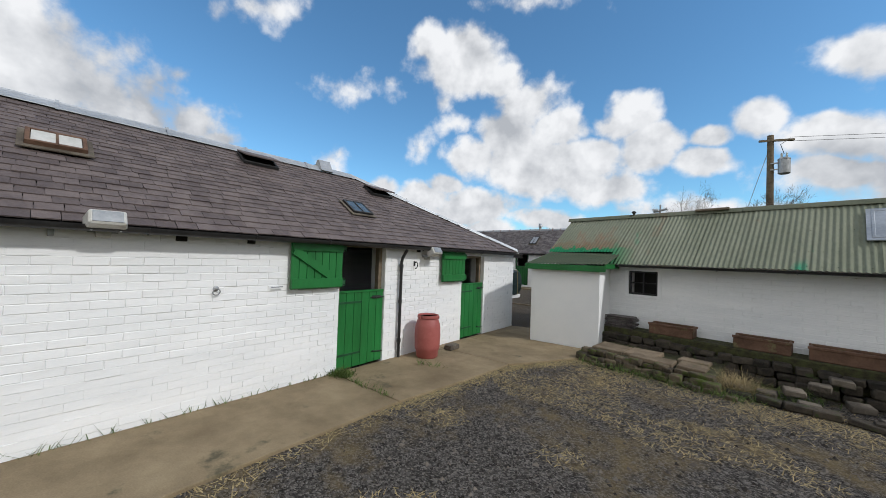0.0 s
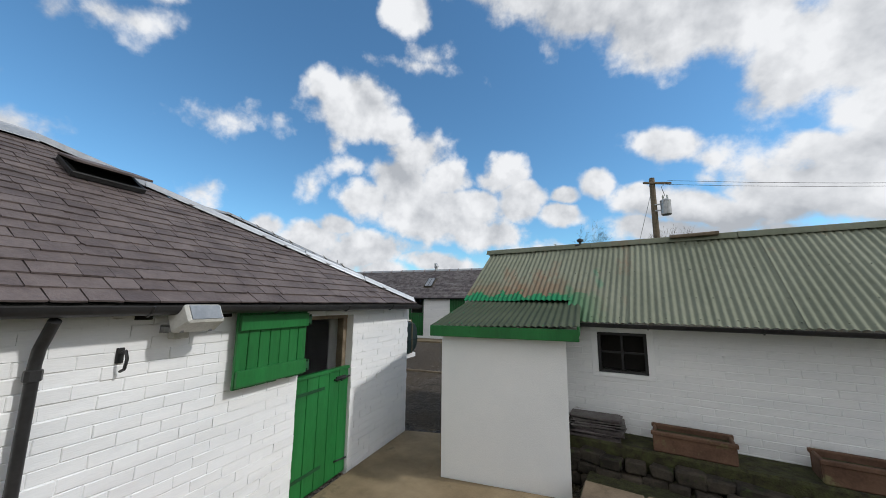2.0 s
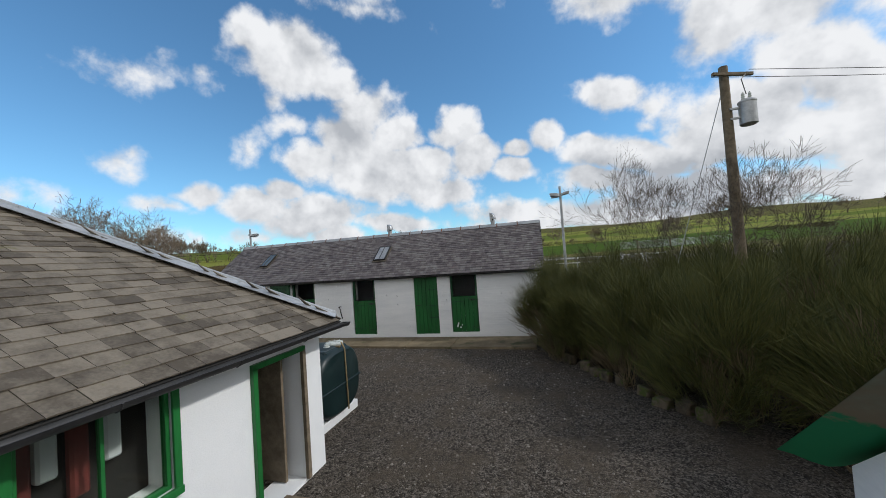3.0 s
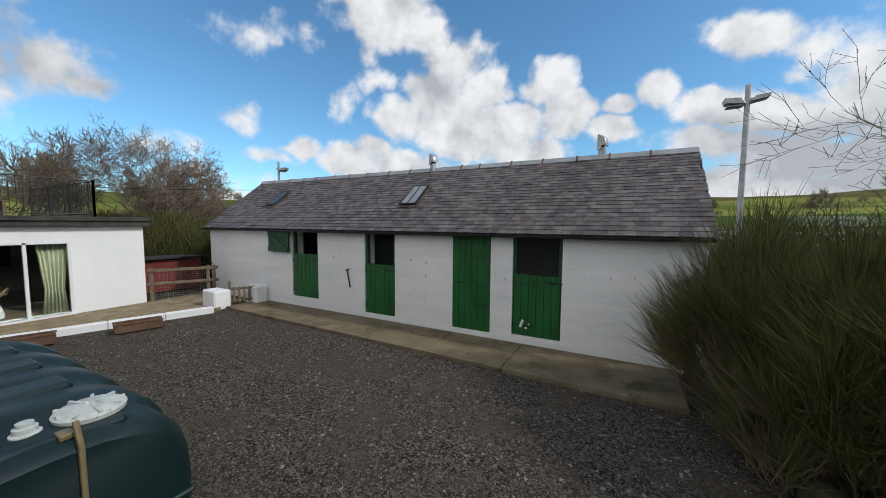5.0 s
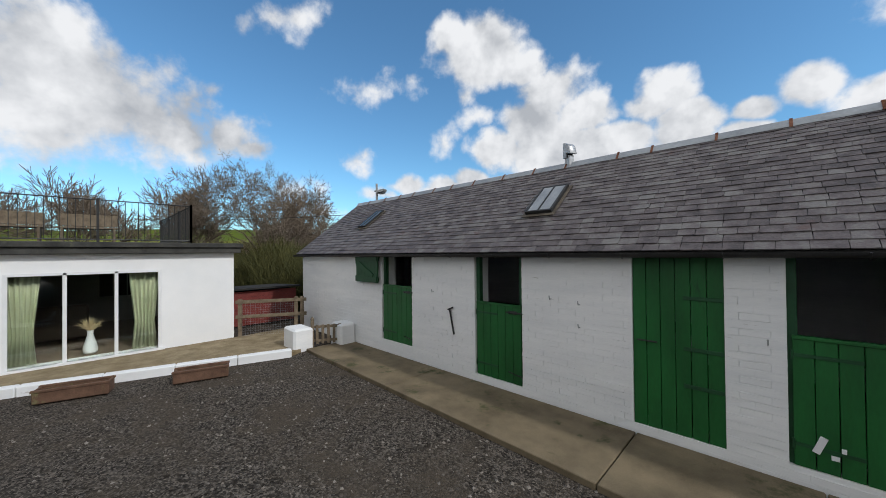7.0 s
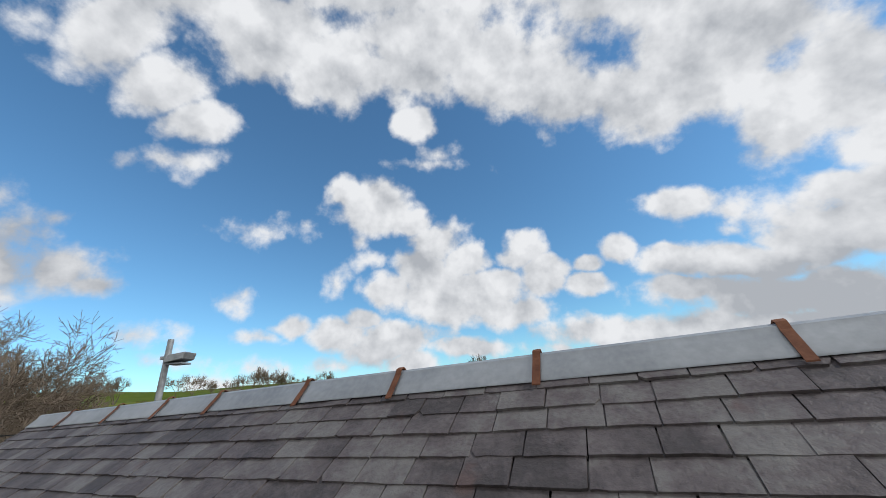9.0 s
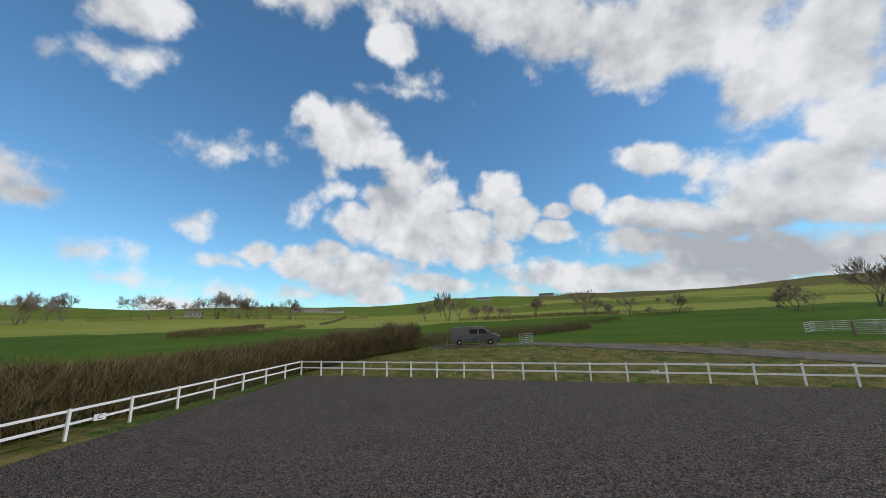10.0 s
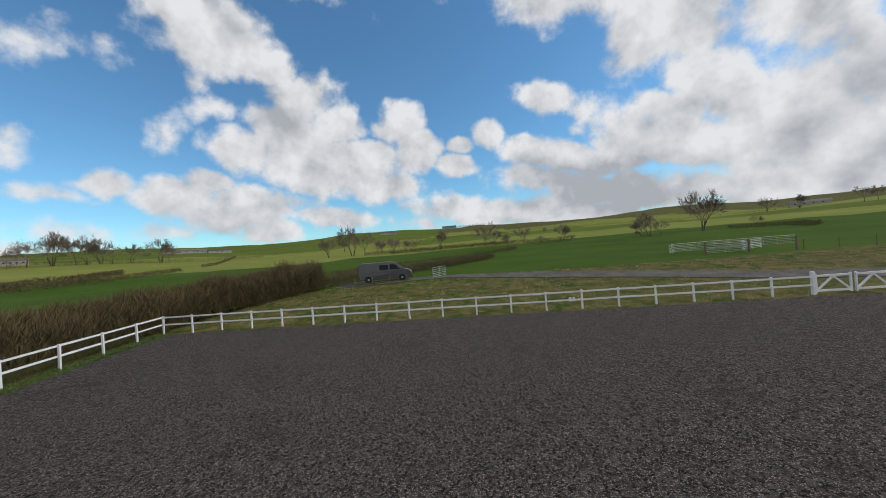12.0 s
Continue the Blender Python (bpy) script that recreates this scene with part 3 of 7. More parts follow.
slates("roof_byre_hip", ((0.13, 9.75, EZ), (-4.6, 9.75, EZ), (RX, 6.15, RZ), (RX, 6.15, RZ)), M_slateA, "purple-grey slate hip of the byre", None, sw=0.185, gauge=0.125)
slates("roof_byre_west", ((-4.6, 9.75, EZ), (-4.6, -7.1, EZ), (RX, -7.1, RZ), (RX, 6.15, RZ)), M_slateA, "purple-grey slate roof of the byre", None)

# ---- farmhouse wing with a hipped roof ----
wall("wall_house_east", (-2.7, 10.41), (0, 1), (1, 0), 4.33, -0.1, 1.98, 0.4,
     [(1.40, 2.32, 0.93, 1.80), (3.16, 3.95, 0.02, 1.62)], M_render, "white rendered farmhouse wall")
wall("wall_house_north", (-2.7 - 0.4, 14.74), (-1, 0), (0, 1), 9.5, -0.1, 1.98, 0.4, [], M_render, "white rendered end wall of the farmhouse")
wall("wall_house_porch", (-3.5, 9.8), (0, 1), (1, 0), 1.0, -0.1, 1.98, 0.3, [], M_render, "white recessed porch wall")
HX, HZ, HY = -7.96, 4.68, 12.2
slates("roof_house_east", ((-2.45, -2, 1.90), (-2.45, 14.92, 1.90), (HX, HY, HZ), (HX, -2, HZ)), M_slateE, "brown-grey slate roof of the farmhouse", None,
       sw=0.27, gauge=0.16, near=(12.2, 16.6, 0.0, 1.2))
slates("roof_house_hip", ((-2.45, 14.92, 1.90), (-13.4, 14.92, 1.90), (HX, HY, HZ), (HX, HY, HZ)), M_slateE, "brown-grey slate hip of the farmhouse", None, sw=0.3)
slates("roof_house_west", ((-13.4, 14.92, 1.90), (-13.4, -2, 1.90), (HX, -2, HZ), (HX, HY, HZ)), M_slateE, "brown-grey slate roof of the farmhouse", None, sw=0.6, gauge=0.4)

# ---- stable block ----
CX0, CX1, CY = -12.95, 0.42, 21.9
CH = [(-8.94, -7.93, 0.30, 2.19), (-6.32, -5.42, 0.16, 2.2), (-3.92, -3.07, 0.13, 2.18), (-2.62, -1.70, 0.20, 2.18)]
wall("wall_stable_south", (CX0, CY), (1, 0), (0, -1), CX1 - CX0, 0.0, 2.28, 0.38, [(a - CX0, b - CX0, c, d) for a, b, c, d in CH],
     M_white, "white painted brick stable wall", BR, near=(9.0, 13.3, 0.4, 1.6))
wall("wall_stable_north", (CX1, 25.9), (-1, 0), (0, 1), CX1 - CX0, 0.0, 2.28, 0.3, [], M_white, "plain back wall of the stable block")
for nm, x, s in (("wall_stable_west", CX0, -1), ("wall_stable_east", CX1, 1)):
    g = Build()
    Mx = Matrix(((0, 0, s, x), (1, 0, 0, 0), (0, 1, 0, 0), (0, 0, 0, 1)))
    g.prism([(CY + 0.001, 0), (25.9, 0), (25.9, 2.28), (23.9, 3.78), (CY + 0.001, 2.28)], -0.3, -0.002, Mx)
    solid(nm, g, M_white, "white painted gable of the stable block", "wall", "structure")
SE, SR = 2.17, 3.835
slates("roof_stable_south", ((CX0 - 0.1, 21.74, SE), (CX1 + 0.08, 21.74, SE), (CX1 + 0.08, 23.9, SR), (CX0 - 0.1, 23.9, SR)), M_slateC,
       "blue-grey slate roof of the stable block", None, sw=0.19, gauge=0.122, near=(5.2, 8.0, 0.0, 2.7))
slates("roof_stable_north", ((CX1 + 0.08, 26.06, SE), (CX0 - 0.1, 26.06, SE), (CX0 - 0.1, 23.9, SR), (CX1 + 0.08, 23.9, SR)), M_slateC,
       "blue-grey slate roof of the stable block", None, sw=0.4, gauge=0.25)

# ---- outbuilding with a corrugated roof ----
BO = Vector((1.08, 10.99, 0))
BU, BN = Vector((0.985, -0.174, 0)).normalized(), Vector((-0.174, -0.985, 0)).normalized()


def bpt(s, d, z):
    return BO + BU * s + BN * d + Vector((0, 0, z))


w0 = bpt(0.06, 1.08, 0)
wall("wall_outbuilding_south", (w0.x, w0.y), BU[:2], BN[:2], 13.0, -0.1, 1.80, 0.34, [(1.82, 2.36, 1.10, 1.58), (5.62, 6.2, 1.02, 1.58)], M_white,
     "white painted brick outbuilding wall", BR, near=(1.3, 5.6, 0.3, 1.5))
Bm = Matrix.Translation(BO) @ Matrix((BU, BN, (0, 0, -1))).transposed().to_4x4()
g = Build()
Mg = Matrix.Translation(BO + BU * 0.06) @ Matrix((BN, (0, 0, 1), BU)).transposed().to_4x4()
g.prism([(1.078, -0.1), (1.078, 1.80), (0, 2.76), (-1.2, 1.80), (-1.2, -0.1)], 0.0, 0.3, Mg)
solid("wall_outbuilding_west", g, M_white, "white painted gable of the outbuilding", "wall", "structure")
# unseen back and far end, added to stop light leaking in behind the windows
w1 = bpt(13.0, -1.2, 0)
wall("wall_outbuilding_north", (w1.x, w1.y), (-BU.x, -BU.y), (-BN.x, -BN.y), 12.9, -0.1, 1.80, 0.3, [], M_white, "unseen back wall added to keep light out of the outbuilding")
w1 = bpt(13.0, 1.07, 0)
wall("wall_outbuilding_east", (w1.x, w1.y), (-BN.x, -BN.y), (BU.x, BU.y), 2.2, -0.1, 2.1, 0.3, [], M_white, "unseen far end added to keep light out of the outbuilding")
# shed porch against the outbuilding
shed = thing("shed", "small white rendered shed built against the outbuilding", "shed")
SC = [Vector((1.03, 8.63)), Vector((2.41, 8.70)), Vector((2.36, 9.75)), Vector((1.10, 9.80))]
mid = sum(SC, Vector((0, 0))) / 4
for i in range(4):
    a, b2 = SC[i], SC[(i + 1) % 4]
    part("wall", Build().prism([a, b2, mid + (b2 - mid) * 0.84, mid + (a - mid) * 0.84], -0.1, 1.60), M_render, shed)

M_tin = surface("green_corrugated_paint", (0.15, 0.165, 0.115), (0.245, 0.258, 0.19), 0.9, 30, 0.75, 0.15, 0.003, spec=0.15,
                spots=(0.24, 0.165, 0.11), spot_at=0.585, spot_scale=0.75, stretch=(1, 0.4, 0.4), spots2=(0.05, 0.24, 0.14), spot2_at=0.66, spot2_scale=1.4)
M_tin2 = surface("dark_green_corrugated_paint", (0.040, 0.054, 0.030), (0.068, 0.084, 0.050), 1.2, 30, 0.72, 0.15, 0.003, spec=0.2,
                 spots=(0.08, 0.095, 0.06), spot_at=0.6, spot_scale=1.2, spots2=(0.07, 0.27, 0.16), spot2_at=0.70, spot2_scale=1.6)


def add_eave_paint(m):
    """Bright green repainting along the eave of the nearest sheets, and a rusty belt above it."""
    n, l = m.node_tree.nodes, m.node_tree.links
    p = n["Principled BSDF"]
    col = p.inputs["Base Color"].links[0].from_socket
    pos = n.new("ShaderNodeNewGeometry").outputs["Position"]
    xyz = n.new("ShaderNodeSeparateXYZ")
    l.new(pos, xyz.inputs[0])
    nz = n.new("ShaderNodeTexNoise")
    nz.inputs["Scale"].default_value, nz.inputs["Detail"].default_value, nz.inputs["Roughness"].default_value = 5.0, 6, 0.65
    l.new(pos, nz.inputs["Vector"])

    def band(lo, hi, sway, amount):
        w = n.new("ShaderNodeMath")
        w.operation = "MULTIPLY_ADD"
        l.new(nz.outputs[0], w.inputs[0])
        w.inputs[1].default_value = sway
        l.new(xyz.outputs[2], w.inputs[2])
        r = n.new("ShaderNodeMapRange")
        r.interpolation_type = "SMOOTHSTEP"
        l.new(w.outputs[0], r.inputs[0])
        r.inputs[1].default_value, r.inputs[2].default_value, r.inputs[3].default_value, r.inputs[4].default_value = lo, hi, amount, 0.0
        e = n.new("ShaderNodeMapRange")
        l.new(xyz.outputs[0], e.inputs[0])
        e.inputs[1].default_value, e.inputs[2].default_value, e.inputs[3].default_value, e.inputs[4].default_value = 2.3, 2.9, 1.0, 0.0
        k = n.new("ShaderNodeMath")
        k.operation = "MULTIPLY"
        l.new(r.outputs[0], k.inputs[0])
        l.new(e.outputs[0], k.inputs[1])
        return k.outputs[0]

    for fac, tint in ((band(2.40, 2.62, 0.6, 0.6), (0.20, 0.125, 0.075)), (band(2.235, 2.275, 0.4, 1.0), (0.018, 0.20, 0.085))):
        mx = n.new("ShaderNodeMix")
        mx.data_type = "RGBA"
        l.new(fac, mx.inputs["Factor"])
        l.new(col, mx.inputs["A"])
        mx.inputs["B"].default_value = (*tint, 1)
        col = mx.outputs["Result"]
    l.new(col, p.inputs["Base Color"])


add_eave_paint(M_tin)


def corrugated(name, o, u, down, length, run, mat, parent, label, pitch=0.072, amp=0.0085, steps=8):
    """A corrugated sheet: waves along u, lying down the slope."""
    u, down = Vector(u).normalized(), Vector(down).normalized()
    nrm = u.cross(down)
    if nrm.z < 0:
        nrm = -nrm
    g = Build()
    n = int(length / pitch * steps)
    rows = 6
    for i in range(n + 1):
        s = length * i / n
        h = amp * math.cos(2 * math.pi * s / pitch)
        for k in range(2):
            for j in range(rows + 1):
                sag = 0.006 * noise.noise(Vector((s * 0.8, j * 0.4, 1.0)))
                g.v.append(tuple(Vector(o) + u * s + down * (run * j / rows) + nrm * (h + sag - 0.002 * k)))
    R = rows + 1
    for i in range(n):
        for j in range(rows):
            a = i * 2 * R + j
            b = a + 2 * R
            g.f.append((a, a + 1, b + 1, b))
            g.f.append((a + R, b + R, b + R + 1, a + R + 1))
        a, b = i * 2 * R + rows, (i + 1) * 2 * R + rows
        g.f.append((a, a + R, b + R, b))
    return part(name, g, mat, parent, label, smooth=True) if parent else solid(name, g, mat, label, "roof", "structure", smooth=True)


dn = (BN * 1.40 + Vector((0, 0, -1.11)))
tin = thing("roof_outbuilding", "green painted corrugated iron roof with rust streaks", "roof", kind="structure")
x = -0.02
i = 0
while x < 12.6:
    L = 0.72 if i else 0.86
    corrugated("sheet", bpt(x, 0, 2.82 + 0.010 * (i % 2)), BU, dn, L + 0.05, dn.length * (0.775 if i < 2 else 1.0), M_tin, tin, "")
    x += L
    i += 1
corrugated("back_sheet", bpt(-0.08, 0, 2.82), BU, -BN * 1.4 + Vector((0, 0, -1.11)), 12.8, dn.length, M_tin, tin, "", pitch=0.3, amp=0.02, steps=6)
sd = Vector((-0.02, -1.47, -0.31))
corrugated("roof_shed", (0.96, 9.97, 1.965), (1, 0.03, 0.028), sd, 1.62, sd.length, M_tin2, None, "dark green corrugated iron roof of the shed")

# ---- flat-roofed house wing ----
wall("wall_wing_east", (-12.72, 9), (0, 1), (1, 0), 11.0, -0.1, 2.22, 0.3, [(7.30, 9.55, 0.10, 1.86)], M_render, "white rendered wall of the flat-roofed wing")
wall("wall_wing_north", (-13.02, 20.0), (-1, 0), (0, 1), 7.0, -0.1, 2.22, 0.3, [], M_render, "white rendered end wall of the flat-roofed wing")
g = Build().box((-20, 9, 2.22), (-12.62, 20.1, 2.46))
solid("roof_wing", g, M_felt, "flat black felt roof of the wing", "roof", "structure")


# ---- more materials ----
M_lamp = surface("cream_lamp_housing", (0.45, 0.44, 0.40), (0.62, 0.61, 0.57), 8, 80, 0.5, 0.1, 0.002)
M_steel = surface("galvanised_steel", (0.30, 0.31, 0.32), (0.50, 0.51, 0.52), 6, 50, 0.45, 0.1, 0.002, metal=0.6)
M_barrel = surface("faded_red_plastic", (0.30, 0.075, 0.065), (0.42, 0.13, 0.115), 3, 50, 0.5, 0.1, 0.003,
                   spots=(0.26, 0.13, 0.09), spot_at=0.62, spot_scale=3)
M_terra = surface("weathered_fireclay", (0.085, 0.045, 0.028), (0.17, 0.095, 0.06), 5, 60, 0.85, 0.35, 0.006,
                  spots=(0.17, 0.15, 0.07), spot_at=0.58, spot_scale=4)
M_soil = surface("soil_and_moss", (0.025, 0.02, 0.012), (0.07, 0.075, 0.025), 12, 70, 0.95, 0.8, 0.02)
M_tank = surface("dark_green_tank_plastic", (0.003, 0.012, 0.013), (0.006, 0.021, 0.021), 2, 80, 0.42, 0.12, 0.003)
M_cap = surface("pale_plastic_cap", (0.42, 0.45, 0.42), (0.60, 0.62, 0.58), 14, 60, 0.5, 0.1, 0.002, spots=(0.2, 0.25, 0.2), spot_at=0.6, spot_scale=14)
M_frame = surface("white_window_plastic", (0.74, 0.75, 0.75), (0.82, 0.82, 0.82), 3, 60, 0.4, 0.05, 0.001)
M_curtain = surface("pale_green_curtain", (0.42, 0.44, 0.29), (0.56, 0.57, 0.41), 4, 90, 0.9, 0.2, 0.003)
M_red = surface("dark_red_shed_boards", (0.13, 0.022, 0.018), (0.22, 0.045, 0.035), 3, 60, 0.7, 0.3, 0.004)
M_grit = surface("golden_path_gravel", (0.17, 0.125, 0.065), (0.34, 0.27, 0.165), 3, 60, 0.95, 0.8, 0.012)
M_pipe = surface("brass_sight_pipe", (0.22, 0.16, 0.08), (0.34, 0.26, 0.14), 10, 50, 0.45, 0.1, 0.002, metal=0.5)
M_slab = surface("brown_stone_slab", (0.12, 0.09, 0.058), (0.23, 0.175, 0.118), 4, 60, 0.9, 0.4, 0.008, obj=0.4,
                 spots=(0.10, 0.10, 0.05), spot_at=0.6, spot_scale=3)
M_stonemoss = surface("mossy_rubble", (0.035, 0.028, 0.018), (0.13, 0.10, 0.065), 7, 60, 0.9, 0.6, 0.015, obj=0.5, spots=(0.065, 0.085, 0.016), spot_at=0.52, spot_scale=5)
# the door green taken darker and blotchier, for the stable block
M_green2 = surface("darker_green_door_paint", (0.008, 0.075, 0.017), (0.014, 0.13, 0.03), 3, 50, 0.5, 0.25, 0.003,
                   spots=(0.005, 0.045, 0.011), spot_at=0.6, spot_scale=5, stretch=(1, 1, 0.25))
M_pampas = surface("dried_pampas", (0.40, 0.30, 0.16), (0.58, 0.46, 0.28), 20, 90, 0.95)
M_black = surface("black_painted_iron", (0.012, 0.012, 0.012), (0.028, 0.028, 0.028), 6, 70, 0.5, 0.1, 0.002)


def glass(name, tint, rough=0.02, alpha=1.0):
    m, n, l, p = nodes(name)
    p.inputs["Base Color"].default_value = (*tint, 1)
    p.inputs["Roughness"].default_value = rough
    p.inputs["Transmission Weight"].default_value = 1.0
    p.inputs["IOR"].default_value = 1.45
    return m


# dimness of the rooms is put into the glass as a dark tint
M_glass = glass("window_glass", (0.62, 0.67, 0.65))
M_pane = surface("grimy_roof_glass", (0.16, 0.18, 0.20), (0.30, 0.32, 0.34), 3, 40, 0.34, 0.05, 0.002, spec=0.5)
M_bluepane = surface("blue_roof_glass", (0.03, 0.06, 0.09), (0.07, 0.11, 0.15), 3, 40, 0.25, 0.05, 0.002, spec=0.6)


# ---- stable doors ----
def plank_leaf(th, w, h, planks, y0, mat, thick=0.03):
    """Upright boards side by side, x from 0 to w."""
    s = w / planks
    for i in range(planks):
        b = Build().box((i * s + 0.003, y0, random.uniform(0, 0.008)), ((i + 1) * s - 0.003, y0 + thick, h - random.uniform(0, 0.006)), None, 0.001)
        part("plank", b, mat, th, bevel=0.004)


def stable_door(at, turn, w, h, planks=6, group="stable doors", label="green painted plank lower stable door, closed"):
    """A lower leaf: boards, a capping rail, hinges and a bolt; its face looks to its own -y."""
    d = thing("stable_door", label, "door", at, turn, group)
    plank_leaf(d, w, h, planks, -0.02, M_green)
    part("top_rail", Build().box((0, -0.035, h - 0.012), (w, 0.03, h + 0.02)), M_green, d, bevel=0.004)
    for z in (0.16, h - 0.2):
        part("ledge", Build().box((0.02, 0.011, z), (w - 0.02, 0.045, z + 0.11)), M_green, d, bevel=0.004)
        hb = Build().box((0.0, -0.03, z + 0.03), (w * 0.5, -0.021, z + 0.06)).tube([(0.0, -0.026, z + 0.0), (0.0, -0.026, z + 0.09)], 0.011)
        part("hinge", hb, M_greendk, d, "dark iron strap hinge")
    bolt = Build().tube([(w - 0.26, -0.034, h - 0.10), (w + 0.05, -0.034, h - 0.10)], 0.010).box((w - 0.22, -0.03, h - 0.125), (w - 0.06, -0.021, h - 0.075))
    bolt.tube([(w - 0.18, -0.034, h - 0.10), (w - 0.18, -0.075, h - 0.115)], 0.008)
    part("bolt", bolt, M_gutter, d, "dark iron sliding bolt", smooth=True)
    kb = Build().tube([(w - 0.2, -0.03, 0.17), (w + 0.03, -0.03, 0.14)], 0.009).tube([(w - 0.2, -0.03, 0.17), (w - 0.2, -0.07, 0.19)], 0.007)
    part("kick_bolt", kb, M_gutter, d, "dark iron kick bolt", smooth=True)
    return d


def shutter(at, turn, w, h, brace=True, lean=0.0, mat=None):
    """An upper leaf folded back on the wall: boards, two ledges, a diagonal brace and hinges; its face looks to its own -y."""
    mat = mat or M_green
    d = thing("shutter", "green painted plank upper stable door, folded open against the wall", "door", at, turn, "stable shutters")
    d.matrix_world = d.matrix_world @ pose(0, 0, 0, 0, lean, 0)
    plank_leaf(d, w, h, 7, 0.0, mat, 0.028)
    for z in (0.02, h - 0.15):
        part("ledge", Build().box((0.008, -0.03, z), (w - 0.008, -0.001, z + 0.125)), mat, d, bevel=0.004)
    if brace:
        a, b = Vector((0.03, 0, h - 0.15)), Vector((w - 0.16, 0, 0.15))
        dv = (b - a).normalized()
        s = Vector((-dv.z, 0, dv.x)) * 0.05
        k = Build()
        k.prism([(p.x, p.z) for p in (a - s, b - s, b + s, a + s)], 0.001, 0.028, Matrix(((1, 0, 0, 0), (0, 0, -1, 0), (0, 1, 0, 0), (0, 0, 0, 1))))
        part("brace", k, mat, d)
    for z in (0.08, h - 0.09):
        part("hinge", Build().box((w - 0.03, -0.012, z - 0.03), (w + 0.045, 0.012, z + 0.03)).tube([(w + 0.04, 0, z - 0.05), (w + 0.04, 0, z + 0.05)], 0.012),
             M_greendk, d, "dark iron hinge")
    return d


def door_frame(name, at, turn, w, h, mat, deep=0.09, bar=0.07):
    f = thing(name, "painted timber frame of a stable doorway", "door frame", at, turn, kind="structure")
    for x in (0, w - bar):
        part("jamb", Build().box((x, 0.05, 0), (x + bar, 0.05 + deep, h)), mat, f, bevel=0.004)
    part("lintel", Build().box((0, 0.045, h - bar), (w, 0.055 + deep, h)), mat, f, bevel=0.004)
    return f


# the byre faces +x: own x runs along +y, own -y looks to +x
stable_door((-0.05, 4.475, 0.02), 90, 0.85, 1.13)
stable_door((-0.05, 7.46, 0.02), 90, 0.83, 1.14, 5)
door_frame("door_frame_1", (-0.04, 4.47, 0), 90, 0.86, 1.90, M_wood)
door_frame("door_frame_2", (-0.04, 7.45, 0), 90, 0.85, 1.80, M_wood)
shutter((0.075, 3.70, 1.235), 90, 0.76, 0.66)
shutter((0.085, 6.70, 1.24), 90, 0.74, 0.60, brace=False)
# the stable block faces -y
for i, (a, b, z0, z1, half) in enumerate(((-8.94, -7.93, 0.30, 2.19, 1.48), (-6.32, -5.42, 0.16, 2.2, 1.35), (-2.62, -1.70, 0.20, 2.18, 1.37))):
    leaf = stable_door((a + 0.03, CY + 0.04, z0), 0, b - a - 0.06, half - z0, 6,
                label="green painted plank lower stable door, closed" if i < 2 else "green stable door with white scuffs, closed")
    for ch in leaf.children:
        if ch.data.materials[0] == M_green:
            ch.data.materials[0] = M_green2
    door_frame("door_frame_stable", (a, CY + 0.0, z0), 0, b - a, z1 - z0, M_greendk)
shutter((-9.82, CY - 0.10, 1.52), 0, 0.86, 0.63, mat=M_greendk)
sh4 = Build().box((-2.45, CY + 0.004, 0.36), (-2.40, CY + 0.016, 0.52), Matrix.Translation((-2.42, 0, 0.44)) @ pose(0, 0, 0, 0, 20, 0) @ Matrix.Translation((2.42, 0, -0.44)))
sh4.box((-2.36, CY + 0.004, 0.34), (-2.31, CY + 0.016, 0.38)).box((-2.30, CY + 0.004, 0.42), (-2.27, CY + 0.016, 0.46))
solid("scuff_plate", sh4, M_frame, "white scraped patches on a green stable door", "scuff", bevel=0.002)
tall = thing("plank_door", "tall green painted plank door, closed", "door", (-3.92, CY + 0.02, 0.14))
plank_leaf(tall, 0.85, 2.03, 6, 0.0, M_green2)
for z in (0.55, 0.95, 1.5):
    part("hinge", Build().box((0.5, -0.012, z), (0.85, -0.001, z + 0.04)), M_greendk, tall, "dark iron strap hinge", bevel=0.003)
part("bolt", Build().tube([(0.05, -0.02, 1.0), (0.25, -0.02, 1.0)], 0.010), M_black, tall, "black iron bolt")


# ---- gutters, pipes, small iron ----
def gutter(a, b, name="gutter", r=0.055, label="black cast-iron half-round gutter under the eave"):
    a, b = Vector(a), Vector(b)
    d = (b - a).normalized()
    s = Vector((-d.y, d.x, 0))
    g = thing(name, label, "gutter", kind="structure")
    n = 24
    k = Build()
    for p, t in ((a, 0), (b, 1)):
        for rr in (r, r - 0.006):
            for i in range(9):
                ang = math.pi * i / 8
                k.v.append(tuple(p + s * (-rr * math.cos(ang)) + Vector((0, 0, -rr * math.sin(ang)))))
    for rr in (0, 9):
        for i in range(8):
            k.f.append((rr + i, rr + i + 1, 18 + rr + i + 1, 18 + rr + i))
    k.f += [(0, 9, 27, 18), (8, 26, 35, 17)]
    k.f += [tuple(range(9)) , tuple(range(26, 17, -1))]
    part("trough", k, M_gutter, g, smooth=True)
    m = max(2, int((b - a).length / 0.9))
    for i in range(m + 1):
        p = a + (b - a) * (i / m)
        q = Build().tube([p + s * (r + 0.004) , p + s * (r * 0.72) + Vector((0, 0, -r * 0.72)), p + Vector((0, 0, -r - 0.005)),
                          p - s * (r * 0.72) + Vector((0, 0, -r * 0.72)), p - s * (r + 0.004)], 0.008, 5)
        part("bracket", q, M_gutter, g)
    return g


